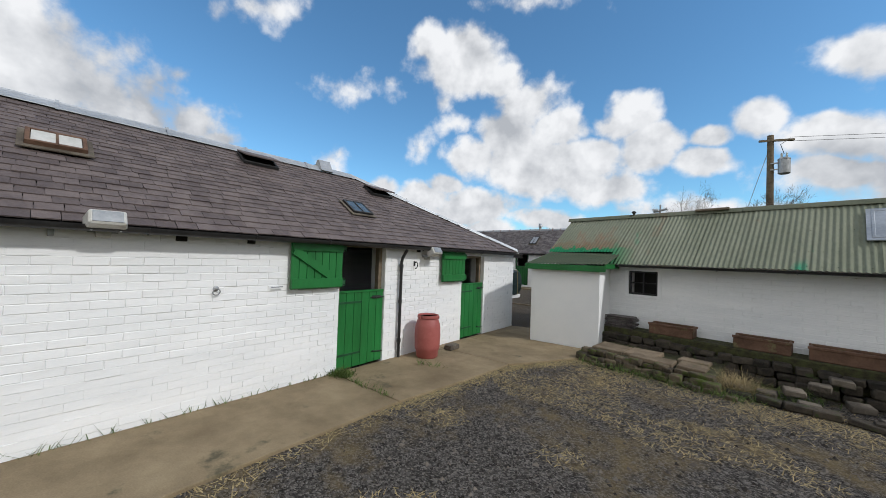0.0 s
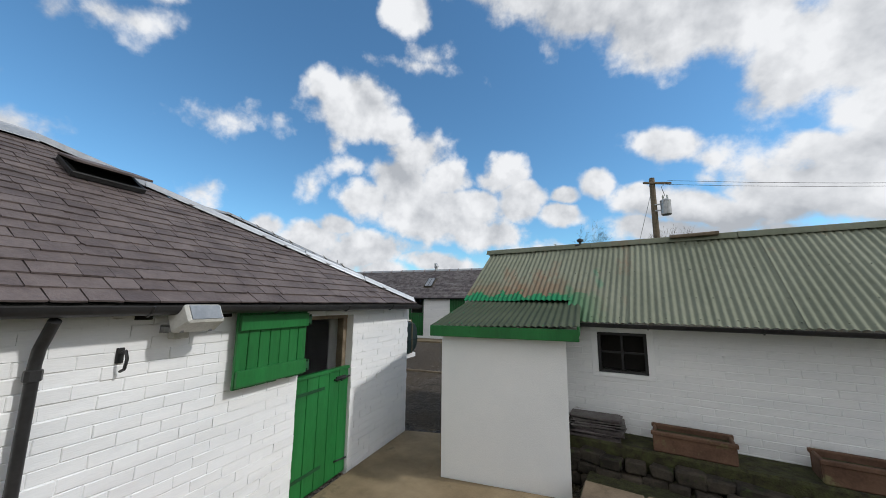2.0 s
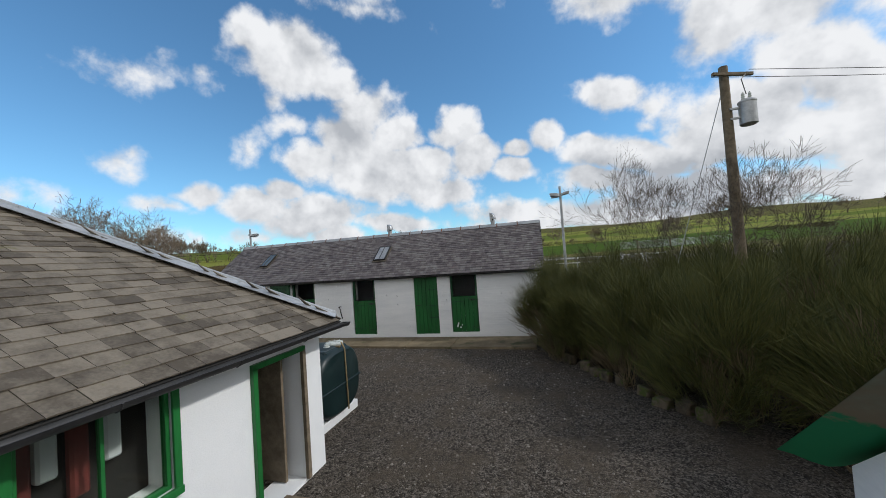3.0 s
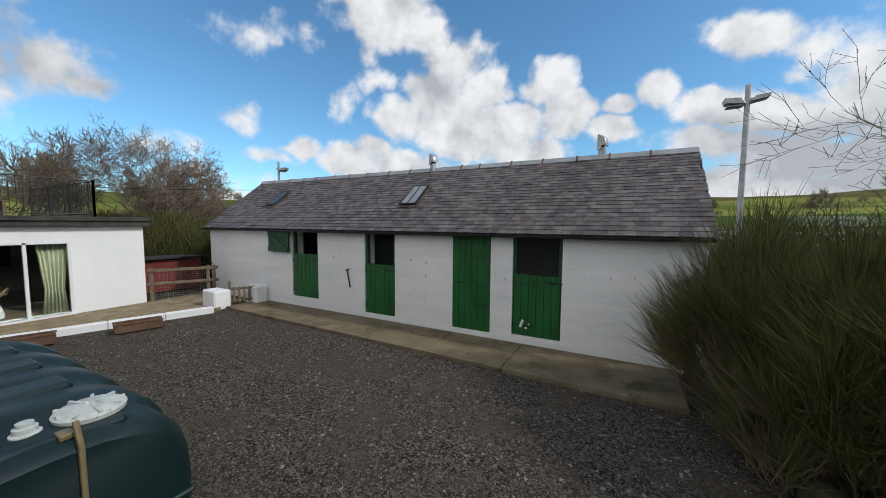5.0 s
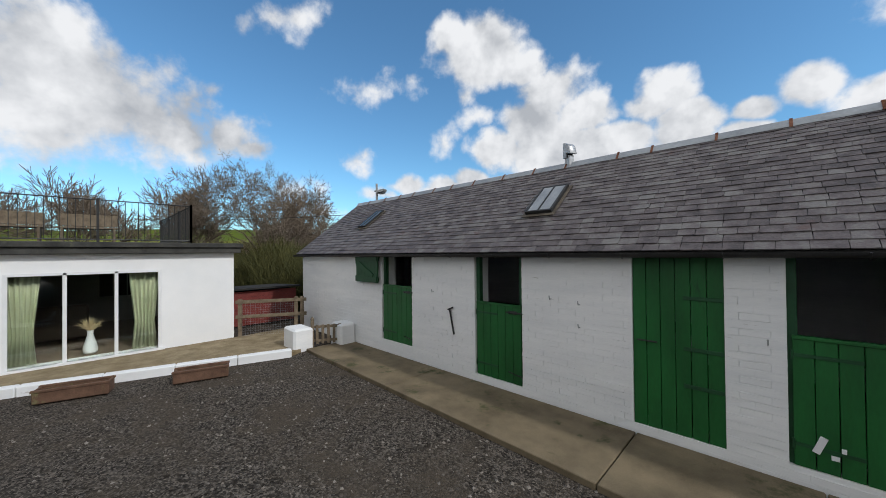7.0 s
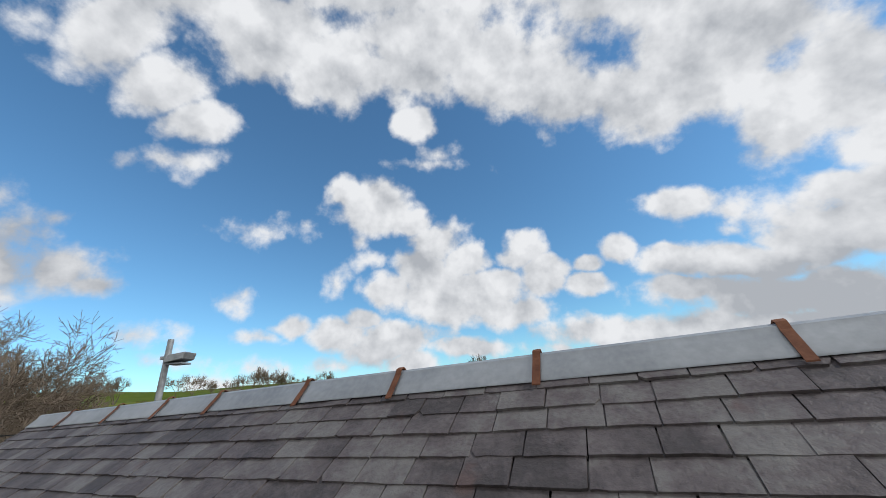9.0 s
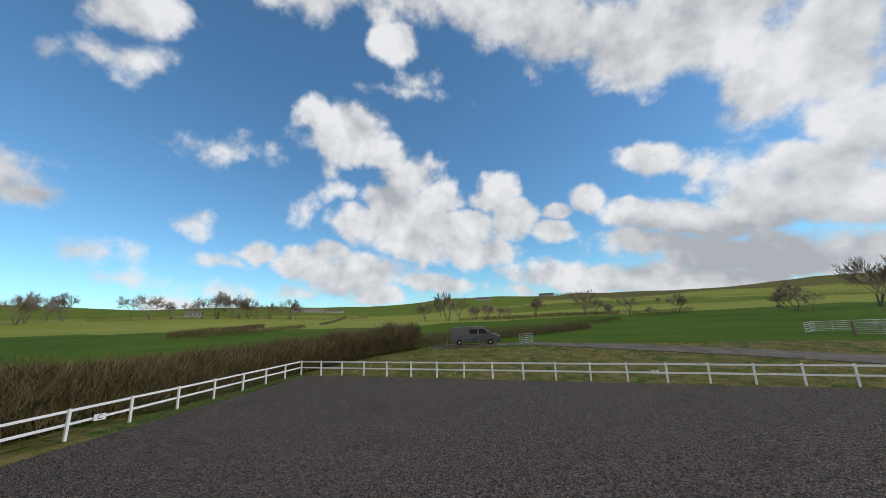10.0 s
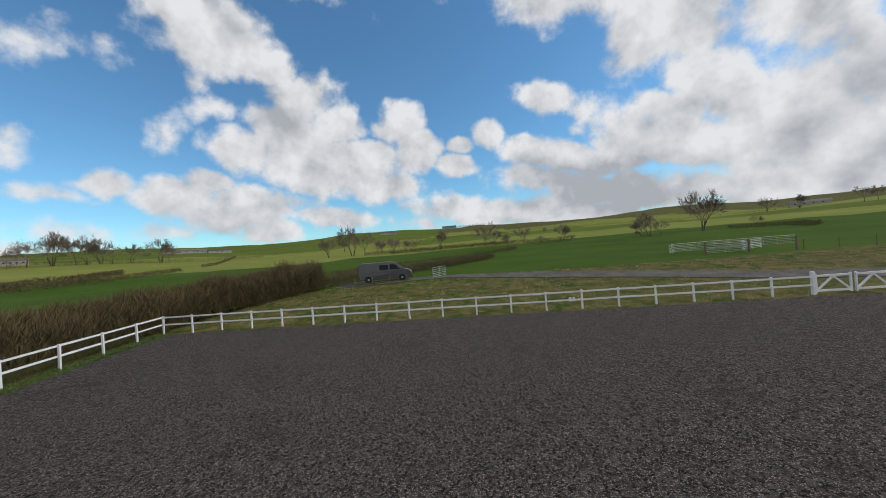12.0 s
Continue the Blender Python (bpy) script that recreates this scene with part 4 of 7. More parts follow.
gutter((0.185, -7.1, 1.90), (0.185, 9.77, 1.885))
gutter((-2.39, 10.3, 1.88), (-2.39, 14.95, 1.87), label="black plastic gutter under the farmhouse eave")
gutter((CX0 - 0.1, 21.70, 2.15), (CX1 + 0.16, 21.70, 2.15), r=0.05)
gutter(bpt(1.5, 1.42, 1.70), bpt(12, 1.42, 1.70), r=0.045)
dp = thing("downpipe", "black iron downpipe with peeling paint, against the byre", "pipe", (0.06, 5.63, 0))
part("pipe", Build().tube([(0.12, 0, 1.82), (0.02, 0, 1.68), (0, 0, 1.6), (0, 0, 0.02)], 0.026, 10), M_gutter, dp, smooth=True)
for z in (0.3, 0.95, 1.55):
    part("collar", Build().lathe([(0.027, z - 0.03), (0.035, z - 0.025), (0.035, z + 0.025), (0.027, z + 0.03)], sides=10), M_gutter, dp)


def floodlight(at, yaw, tilt):
    f = thing("floodlight", "cream halogen floodlight on the byre wall", "lamp", at, yaw, "byre floodlights")
    m = pose(0, -0.22, 0.03, tilt, 0, 0) @ Matrix.Scale(1.3, 4)
    h = Build()
    h.prism([(-0.09, -0.06), (0.09, -0.06), (0.11, 0.06), (-0.11, 0.06)], -0.05, 0.05, m)
    part("housing", h, M_lamp, f, bevel=0.012)
    part("lens", Build().box((-0.075, -0.066, -0.038), (0.075, -0.0605, 0.038), m), M_pane, f, "dusty glass front")
    part("bracket", Build().box((-0.10, -0.22, -0.06), (-0.085, -0.0, -0.03)).box((0.085, -0.22, -0.06), (0.10, 0, -0.03)).box((-0.10, -0.012, -0.07), (0.10, 0, -0.02)),
         M_steel, f)
    part("box", Build().box((-0.05, -0.07, -0.11), (0.05, 0.0, -0.05)), M_lamp, f, bevel=0.006)
    return f


floodlight((0.0, 1.99, 1.90), 90, -25)
floodlight((0.0, 6.30, 1.78), 90, -30)
solid("sensor_box", Build().box((0.0, 1.64, 1.86), (0.05, 1.72, 1.92)).box((0.0, 1.66, 1.78), (0.03, 1.70, 1.86)), M_steel, "small grey sensor box on the byre wall", "sensor", bevel=0.006)
# solid blocks, their near-black colour painting the shade of vent holes
for y, z, w in ((2.52, 1.79, 0.10), (6.05, 1.80, 0.10), (6.62, 1.80, 0.08), (3.20, 1.80, 0.09)):
    solid("wall_vent", Build().box((-0.02, y, z), (0.007, y + w, z + 0.075)), M_dark, "small near-black block standing for a shaded vent hole high in the byre wall", "vent", bevel=0.004, group="wall vents")


def ring(at, r=0.035):
    h = thing("tether_ring", "grey iron tethering ring on the byre wall", "ring", at)
    pts = [(0.03 + 0.008 * math.cos(a), r * math.sin(a), -r + r * math.cos(a)) for a in [i * math.pi / 8 for i in range(17)]]
    part("loop", Build().tube(pts, 0.006, 6), M_steel, h, smooth=True)
    part("plate", Build().lathe([(0.03, 0), (0.03, 0.008), (0.012, 0.012), (0.012, 0.036)], pose(0, 0, 0, 0, 90, 0), 12), M_steel, h)


ring((0.004, 2.90, 1.29))
hk = [(0.02, 0, 0.06), (0.06, 0, 0.075), (0.085, 0.0, 0.03), (0.07, 0.0, -0.03), (0.03, 0.0, -0.045)]
hook = thing("wall_hook", "dark iron hook on the byre wall", "hook", (0.0, 6.0, 1.55))
part("hook", Build().tube(hk, 0.009, 6), M_black, hook, smooth=True)
part("plate", Build().box((0, -0.02, -0.0), (0.012, 0.02, 0.09)), M_black, hook, bevel=0.003)
solid("latch_stay", Build().tube([(0.0, 3.50, 1.28), (0.05, 3.50, 1.28), (0.05, 3.62, 1.285)], 0.007), M_steel, "small steel stay that holds a shutter open", "stay")

# ---- barrel ----
bar = thing("barrel", "faded red plastic barrel standing by the byre wall", "barrel", (0.36, 6.02, 0.012))
prof = [(0.165, 0.0), (0.185, 0.02), (0.195, 0.12), (0.212, 0.14), (0.216, 0.20), (0.222, 0.36), (0.216, 0.50), (0.21, 0.56), (0.195, 0.59), (0.185, 0.63), (0.165, 0.66), (0.165, 0.672)]
part("body", Build().lathe(prof, sides=32), M_barrel, bar, smooth=True)
part("rim", Build().lathe([(0.165, 0.668), (0.182, 0.665), (0.186, 0.69), (0.18, 0.715), (0.168, 0.715), (0.164, 0.69)], sides=32), M_barrel, bar, smooth=True)
part("lid", Build().lathe([(0.163, 0.672), (0.163, 0.685), (0.14, 0.69)], sides=32), M_barrel, bar, smooth=True)
for a in (0.4, 2.6, 4.6):
    part("lug", Build().box((0.18, -0.02, 0.66), (0.20, 0.02, 0.70), pose(0, 0, 0, 0, 0, math.degrees(a))), M_barrel, bar, bevel=0.004)
solid("stone_block", Build().box((0.28, 6.58, 0.012), (0.44, 6.86, 0.10), None, 0.008), M_stone, "mossy stone block on the concrete by the barrel", "stone", bevel=0.012)

# ---- concrete ----
con = thing("concrete_apron", "worn brown concrete apron along the byre", "pavement", kind="structure")
for pts in ([(0.01, -7), (1.36, -7), (1.36, 4.42), (0.01, 4.42)], [(0.01, 4.435), (1.36, 4.435), (1.50, 5.6), (1.58, 6.66), (0.01, 6.66)],
            [(0.01, 6.675), (1.58, 6.675), (2.25, 7.85), (3.1, 8.3), (2.44, 8.68), (1.02, 8.61), (1.02, 9.9), (0.01, 9.7)]):
    part("slab", Build().prism(pts, -0.06, 0.012), M_conc, con, bevel=0.006)
pth = thing("stable_path", "worn brown concrete path along the stable block", "pavement", kind="structure")
for a, b in ((-10.3, -7.2), (-7.185, -3.9), (-3.885, -2.4), (-2.385, 0.1)):
    part("slab", Build().prism([(a, 20.54 - 0.026 * a), (b, 20.54 - 0.026 * b), (b, 21.89), (a, 21.89)], -0.05, 0.05), M_conc2, pth, bevel=0.008)
tg = thing("timber_edging", "weathered timber edging across the yard", "timber", (0, 0, 0))
part("log", Build().box((-2.75, 13.95, -0.03), (-0.05, 14.03, 0.03), None, 0.012), M_wood, tg, bevel=0.012)


# ---- roof furniture ----
def on_roof(e, up, along, s, v, lift=0.0):
    """A frame on a roof plane: x along the eave, y up the slope, z out of it."""
    u, w = Vector(along).normalized(), Vector(up).normalized()
    n = u.cross(w)
    if n.z < 0:
        u = -u
        n = u.cross(w)
    o = Vector(e) + Vector(along).normalized() * s + w * v + n * lift
    return Matrix.Translation(o) @ Matrix((u, w, n)).transposed().to_4x4()


def roof_window(name, M, w, h, label, panes=2, pane=None, box=0.07, frame_mat=None, category="roof window", group=""):
    d = thing(name, label, category, group=group)
    d.matrix_world = M
    fm = frame_mat or M_rust
    t = 0.035
    for lo, hi in (((-w / 2, 0, -0.02), (w / 2, t, box)), ((-w / 2, h - t, -0.02), (w / 2, h, box)), ((-w / 2, t, -0.02), (-w / 2 + t, h - t, box)), ((w / 2 - t, t, -0.02), (w / 2, h - t, box))):
        part("frame_bar", Build().box(lo, hi), fm, d, bevel=0.004)
    s = (w - 2 * t) / panes
    for i in range(panes):
        part("pane", Build().box((-w / 2 + t + i * s + 0.006, t, box - 0.02), (-w / 2 + t + (i + 1) * s - 0.006, h - t, box - 0.008)), pane or M_pane, d, "grimy glass pane")
    for i in range(1, panes):
        part("glazing_bar", Build().box((-w / 2 + t + i * s - 0.01, t, box - 0.03), (-w / 2 + t + i * s + 0.01, h - t, box + 0.004)), fm, d)
    part("flashing", Build().box((-w / 2 - 0.05, -0.06, 0.012), (w / 2 + 0.05, h + 0.04, 0.024)), M_lead if frame_mat is M_lead else M_slateE, d)
    return d


upA = (RX - 0.13, 0, RZ - EZ)
def onA(x, y, lift=0.03):
    return on_roof((0.13, 0, EZ), upA, (0, 1, 0), y, (0.13 - x) / math.cos(math.atan2(RZ - EZ, 0.13 - RX)), lift)
roof_window("roof_light", onA(-1.0, 1.72), 0.44, 0.34, "old roof light with pale grey panes in a lead frame", 2, M_lamp, 0.07, M_terra)
roof_window("roof_light", onA(-0.62, 5.30, 0.02), 0.42, 0.42, "blue glazed roof light with a dark frame", 2, M_bluepane, 0.06, M_black)
for x, y in ((-1.72, 4.02), (-1.50, 6.46)):
    d = thing("roof_hatch", "dark cast-iron roof hatch propped open in the slates", "hatch", group="roof hatches")
    d.matrix_world = onA(x, y, 0.02)
    part("curb", Build().box((-0.28, 0, 0), (0.28, 0.04, 0.05)).box((-0.28, 0.34, 0), (0.28, 0.38, 0.05)).box((-0.28, 0.04, 0), (-0.24, 0.34, 0.05)).box((0.24, 0.04, 0), (0.28, 0.34, 0.05)), M_black, d, bevel=0.004)
    # flat near-black panel painting the shade under the lid
    part("opening", Build().box((-0.24, 0.04, 0.0), (0.24, 0.34, 0.012)), M_dark, d)
    part("lid", Build().box((-0.29, -0.40, -0.012), (0.29, 0.0, 0.012), Matrix.Translation((0, 0.38, 0.06)) @ pose(0, 0, 0, 14 * -1, 0, 0)), M_slateA, d, "slate-grey iron lid", bevel=0.004)


def ridge(name, a, b, low, drop, label, step=0.60, clip=M_rust, w=0.13, proud=0.035, mat=None, uneven=0.0):
    """A folded lead ridge in lengths with a roll on top and iron clips over the joints."""
    a, b = Vector(a), Vector(b)
    d = (b - a).normalized()
    s = Vector((-d.y, d.x, 0)).normalized()
    r = thing(name, label, "ridge", kind="structure")
    n = max(1, round((b - a).length / step))
    cut = [0.0] + [(i + random.uniform(-uneven, uneven)) / n for i in range(1, n)] + [1.0]
    for i in range(n):
        p, q = a + (b - a) * cut[i], a + (b - a) * cut[i + 1] - d * 0.006
        k = Build()
        lift = Vector((0, 0, random.uniform(0, 0.008) + proud))
        sec = [(-w, -w * drop), (-w, -w * drop + 0.008), (-0.03, 0.012), (-0.022, 0.034), (0, 0.044), (0.022, 0.034), (0.03, 0.012), (w, -w * low + 0.008),
               (w, -w * low), (0, -0.012)]
        for e in (p, q):
            for x, z in sec:
                k.v.append(tuple(e + s * x + Vector((0, 0, z)) + lift))
        m = len(sec)
        k.f = [tuple(reversed(range(m))), tuple(range(m, 2 * m))] + [(j, (j + 1) % m, m + (j + 1) % m, m + j) for j in range(m)]
        part("length", k, mat or M_lead, r, smooth=True)
        if clip and i:
            c = Build()
            e = p + lift + Vector((0, 0, 0.006))
            over = [e - s * (w + 0.03) - Vector((0, 0, w * drop + 0.02)), e - s * 0.035 + Vector((0, 0, 0.012)), e - s * 0.02 + Vector((0, 0, 0.04)), e + Vector((0, 0, 0.05)),
                    e + s * 0.02 + Vector((0, 0, 0.04)), e + s * 0.035 + Vector((0, 0, 0.012)), e + s * (w + 0.03) - Vector((0, 0, w * low + 0.02))]
            for h in (0.0, 0.005):
                for o in over:
                    c.v += [tuple(o - d * 0.017 + Vector((0, 0, h))), tuple(o + d * 0.017 + Vector((0, 0, h)))]
            m2 = len(over) * 2
            for j in range(0, m2 - 2, 2):
                c.f += [(m2 + j, m2 + j + 1, m2 + j + 3, m2 + j + 2), (j, j + 2, j + 3, j + 1), (j, m2 + j, m2 + j + 2, j + 2), (j + 1, j + 3, m2 + j + 3, m2 + j + 1)]
            c.f += [(0, 1, m2 + 1, m2), (m2 - 2, 2 * m2 - 2, 2 * m2 - 1, m2 - 1)]
            part("clip", c, clip, r, "rusty iron clip")
    return r


ridge("ridge_byre", (RX, -7.1, RZ), (RX, 6.15, RZ), 0.62, 0.62, "grey lead ridge of the byre roof", 1.1, M_lead)
ridge("ridge_hip", (0.10, 9.70, EZ + 0.015), (RX, 6.15, RZ), 0.53, 0.26, "pale lead flashing along the hip", 0.85, None, 0.06, 0.034)
ridge("ridge_house", (HX, -2, HZ), (HX, HY, HZ), 0.5, 0.5, "lead ridge of the farmhouse", 1.5, None, 0.12)
ridge("ridge_house_hip", (-2.5, 14.88, 1.93), (HX, HY, HZ), 0.22, 0.92, "lead flashing along the farmhouse hip", 1.4, None, 0.13, 0.06)
ridge("ridge_stable", (CX0 - 0.1, 23.9, SR), (CX1 + 0.08, 23.9, SR), 0.76, 0.76, "grey lead ridge with rusty iron clips", 0.74, M_rust, 0.095, 0.02, None, 0.16)
ridge("ridge_outbuilding", bpt(-0.1, 0, 2.83), bpt(12.6, 0, 2.83), 0.78, 0.78, "pale green metal ridge of the outbuilding", 1.8, None, 0.055, 0.02, M_tin)
# ridge ventilator of the byre
rv = thing("ridge_vent", "small grey slate ridge ventilator", "vent", (RX, 5.45, RZ))
part("body", Build().prism([(-0.16, -0.02), (0.16, -0.02), (0.02, 0.22), (-0.05, 0.22)], -0.13, 0.13, Matrix(((1, 0, 0, 0), (0, 0, 1, 0), (0, 1, 0, 0), (0, 0, 0, 1)))), M_steel, rv, bevel=0.006)
upC = (0, 23.9 - 21.74, SR - SE)
def onC(x, v, lift=0.02):
    return on_roof((0, 21.74, SE), upC, (1, 0, 0), x, v, lift)
roof_window("roof_light", onC(-10.82, 1.12), 0.36, 0.80, "narrow skylight in a dark metal frame", 2, M_bluepane, 0.07, M_black, group="stable skylights")
roof_window("roof_light", onC(-5.45, 0.97), 0.47, 0.82, "dusty skylight in a dark metal frame", 2, M_pane, 0.08, M_black, group="stable skylights")


def cowl(at, turn, scale=1.0):
    """A galvanised ridge cowl: a square throat, a hooded head open at one side."""
    c = thing("roof_cowl", "galvanised steel ventilation cowl on the ridge", "cowl", at, turn, "ridge cowls")
    s = scale
    part("throat", Build().prism([(-0.10 * s, -0.08 * s), (0.10 * s, -0.08 * s), (0.10 * s, 0.08 * s), (-0.10 * s, 0.08 * s)], -0.16, 0.16 * s), M_steel, c, bevel=0.004)
    hood = [(-0.13 * s, 0.12 * s), (0.02 * s, 0.12 * s), (0.02 * s, 0.20 * s), (0.16 * s, 0.20 * s), (0.16 * s, 0.24 * s), (0.12 * s, 0.33 * s), (0.04 * s, 0.38 * s), (-0.10 * s, 0.42 * s), (-0.13 * s, 0.40 * s)]
    part("hood", Build().prism(hood, -0.12 * s, 0.12 * s, Matrix(((1, 0, 0, 0), (0, 0, -1, 0), (0, 1, 0, 0), (0, 0, 0, 1)))), M_steel, c, smooth=True, bevel=0.006)
    # near-black panel painting the shade inside the hood
    part("mouth", Build().box((0.021 * s, -0.10 * s, 0.125 * s), (0.03 * s, 0.10 * s, 0.195 * s)), M_dark, c)
    part("rim", Build().box((0.10 * s, -0.13 * s, 0.185 * s), (0.175 * s, 0.13 * s, 0.205 * s)), M_steel, c)
    return c


low_cowl = cowl((-5.55, 23.9, SR + 0.03), -25, 0.85)
low_cowl.scale = (0.78, 0.8, 1.2)
tallc = cowl((-1.25, 23.9, SR + 0.03), -20, 0.85)
tallc.scale = (0.75, 0.75, 1.35)
cc = bpt(1.55, 0.0, 2.83)
mast = thing("roof_bracket", "small dark metal bracket on the outbuilding ridge", "bracket", cc)
part("foot", Build().box((-0.08, -0.03, 0.02), (0.08, 0.03, 0.05)), M_black, mast)
part("cap", Build().lathe([(0.02, 0.04), (0.02, 0.09), (0.05, 0.10), (0.05, 0.13), (0.015, 0.15)], sides=10), M_black, mast)
rg = bpt(3.05, 0.0, 2.86)
solid("ridge_board", Build().box((-0.28, -0.10, 0.0), (0.28, 0.10, 0.05), Matrix.Translation(rg) @ pose(0, 0, 0, 0, 0, -10), 0.01), M_wood, "weathered board lying on the outbuilding ridge", "board", bevel=0.006)
rb = on_roof(bpt(0, 1.40, 1.71), -BN * 1.4 + Vector((0, 0, 1.11)), BU, 5.55, 0.75, 0.03)
roof_window("roof_light", rb, 0.95, 0.75, "rectangular plastic roof light in the green corrugated roof", 2, M_pane, 0.03, M_lead)
part_bolts = thing("roof_bolts", "domed bolt heads on the corrugated sheets", "bolts", kind="stuff")
bb = Build()
for v in (0.12, 0.75, 1.33, 1.70):
    for i in range(84):
        s = 0.05 + i * 0.152
        if v > 1.5 and s < 1.6:
            continue
        p = bpt(s, 0, 2.82) + dn.normalized() * v + (BU.cross(dn).normalized() * -1 if BU.cross(dn).z < 0 else BU.cross(dn).normalized()) * 0.012
        bb.lathe([(0.009, 0.0), (0.0075, 0.006), (0.003, 0.008)], Matrix.Translation(p) @ pose(0, 0, 0, 38, 0, -10), 6)
for v in (0.45, 0.9, 1.4):
    for i in range(10):
        p = Vector((1.0 + i * 0.152, 9.97, 1.965)) + sd.normalized() * v + Vector((0, 0, 0.013))
        bb.lathe([(0.009, 0.0), (0.0075, 0.006), (0.003, 0.008)], Matrix.Translation(p), 6)
part("bolt_heads", bb, M_tin, part_bolts, kind="stuff")
fas = thing("shed_fascia", "bright green painted board under the shed roof", "fascia", kind="structure")
part("board", Build().prism([(0.93, 8.50), (2.55, 8.55), (2.55, 8.58), (0.93, 8.53)], 1.545, 1.665), M_green, fas, bevel=0.004)
part("side_board", Build().prism([(2.53, 8.56), (2.555, 8.56), (2.555, 9.62), (2.53, 9.62)], 1.60, 1.70), M_green, fas, bevel=0.004)
g = Build()
g.prism([(1.03, 8.63), (2.41, 8.70), (2.36, 9.75), (1.10, 9.80)], 1.598, 1.66)
solid("shed_wall_plate", g, M_white, "white painted wall head of the shed", "wall", "structure")


# ---- windows of the outbuilding ----
def small_window(at, u, n, w, h, label, cols=2, rows=2, mat=None, glassy=True, inner=True):
    u, n = Vector(u).normalized(), Vector(n).normalized()
    d = thing("window", label, "window")
    d.matrix_world = Matrix.Translation(at) @ Matrix((u, -n, (0, 0, 1))).transposed().to_4x4()
    mat = mat or M_black
    t = 0.035
    for lo, hi in (((0, 0.02, 0), (w, 0.08, t)), ((0, 0.02, h - t), (w, 0.08, h)), ((0, 0.02, t), (t, 0.08, h - t)), ((w - t, 0.02, t), (w, 0.08, h - t))):
        part("frame_bar", Build().box(lo, hi), mat, d, bevel=0.003)
    for i in range(1, cols):
        part("mullion", Build().box((w * i / cols - 0.012, 0.03, t), (w * i / cols + 0.012, 0.07, h - t)), mat, d)
    for i in range(1, rows):
        part("transom", Build().box((t, 0.032, h * i / rows - 0.01), (w - t, 0.068, h * i / rows + 0.01)), mat, d)
    if glassy:
        p = part("pane", Build().box((t, 0.048, t), (w - t, 0.052, h - t)), M_glass, d)
        p.visible_shadow = False
    if inner:
        # no room here: a near-black sheet paints the shade behind the window
        part("room", Build().box((-0.02, 0.30, -0.02), (w + 0.02, 0.32, h + 0.02)), M_dark, d)
    return d


for s, w, h, z in ((1.82, 0.54, 0.48, 1.10), (5.62, 0.58, 0.56, 1.02)):
    p = bpt(0.06 + s, 1.08, z)
    small_window(p, BU, BN, w, h, "small dark unglazed window with iron bars", glassy=False)
    b = Build()
    M = Matrix.Translation(p) @ Matrix((BU, BN, (0, 0, 1))).transposed().to_4x4()
    for lo, hi in (((-0.07, 0.0, h), (w + 0.07, 0.012, h + 0.07)), ((-0.07, 0, -0.05), (w + 0.07, 0.02, 0)), ((-0.07, 0, 0), (0, 0.012, h)), ((w, 0, 0), (w + 0.07, 0.012, h))):
        b.box(lo, hi, M)
    solid("window_surround", b, M_render, "smooth white painted window surround", "trim", "structure", bevel=0.003)

# ---- raised bed, troughs and stones in front of the outbuilding ----
bed = thing("raised_bed", "dark damp stone ledge along the outbuilding wall", "ledge", kind="structure")
part("ledge", Build().prism([(p.x, p.y) for p in (bpt(1.45, 1.09, 0), bpt(1.45, 1.52, 0), bpt(9, 1.62, 0), bpt(9, 1.09, 0))], -0.1, 0.44), M_soil, bed, bevel=0.02)


def stones(name, label, spots, parent_group, mat=None):
    """Single stones, each a knocked-about block."""
    w = thing(name, label, "stones")
    for (x, y, z, l, d, h, turn) in spots:
        b = Build().box((-l / 2, -d / 2, 0), (l / 2, d / 2, h), Matrix.Translation((x, y, z)) @ pose(0, 0, 0, random.uniform(-4, 4), random.uniform(-4, 4), turn), min(l, d, h) * 0.12)
        part("stone", b, mat or M_stone, w, bevel=min(l, d, h) * 0.16, smooth=True)
    return w


def row(a, b, n, l, d, h, z=0.0, turn=0.0, wob=0.06):
    out = []
    for i in range(n):
        t = (i + 0.5) / n
        out.append((a[0] + (b[0] - a[0]) * t + random.uniform(-wob, wob), a[1] + (b[1] - a[1]) * t + random.uniform(-wob, wob), z,
                    l * random.uniform(0.75, 1.2), d * random.uniform(0.8, 1.15), h * random.uniform(0.7, 1.2), turn + random.uniform(-14, 14)))
    return out


face = row(bpt(1.5, 1.64, 0), bpt(8.5, 1.72, 0), 34, 0.21, 0.14, 0.13, 0.0, -10, 0.02) + row(bpt(1.5, 1.62, 0), bpt(8.5, 1.70, 0), 34, 0.21, 0.14, 0.12, 0.12, -10, 0.02) + row(bpt(1.5, 1.60, 0), bpt(8.5, 1.68, 0), 32, 0.22, 0.14, 0.12, 0.235, -10, 0.02)
stones("bed_wall", "dark mossy rubble wall of the raised bed", face, "", M_stonedk)
rub = row((2.25, 7.98), (4.25, 7.68), 15, 0.17, 0.15, 0.12, -0.01, -8, 0.035) + row((2.3, 8.05), (4.2, 7.76), 13, 0.17, 0.16, 0.09, 0.10, -8, 0.03) + row((2.5, 7.86), (4.4, 7.56), 13, 0.11, 0.09, 0.07, -0.02, -8, 0.06)
stones("rubble_wall", "low tumbled wall of mossy field stones", rub, "", M_stonemoss)
stones("loose_stones", "loose grey stones on the gravel", row((4.35, 7.72), (7.2, 7.45), 11, 0.30, 0.15, 0.08, -0.01, -6, 0.05), "", M_stonedk)
slab = thing("stone_slabs", "brown stone paving slabs behind the rubble wall", "paving", kind="structure")
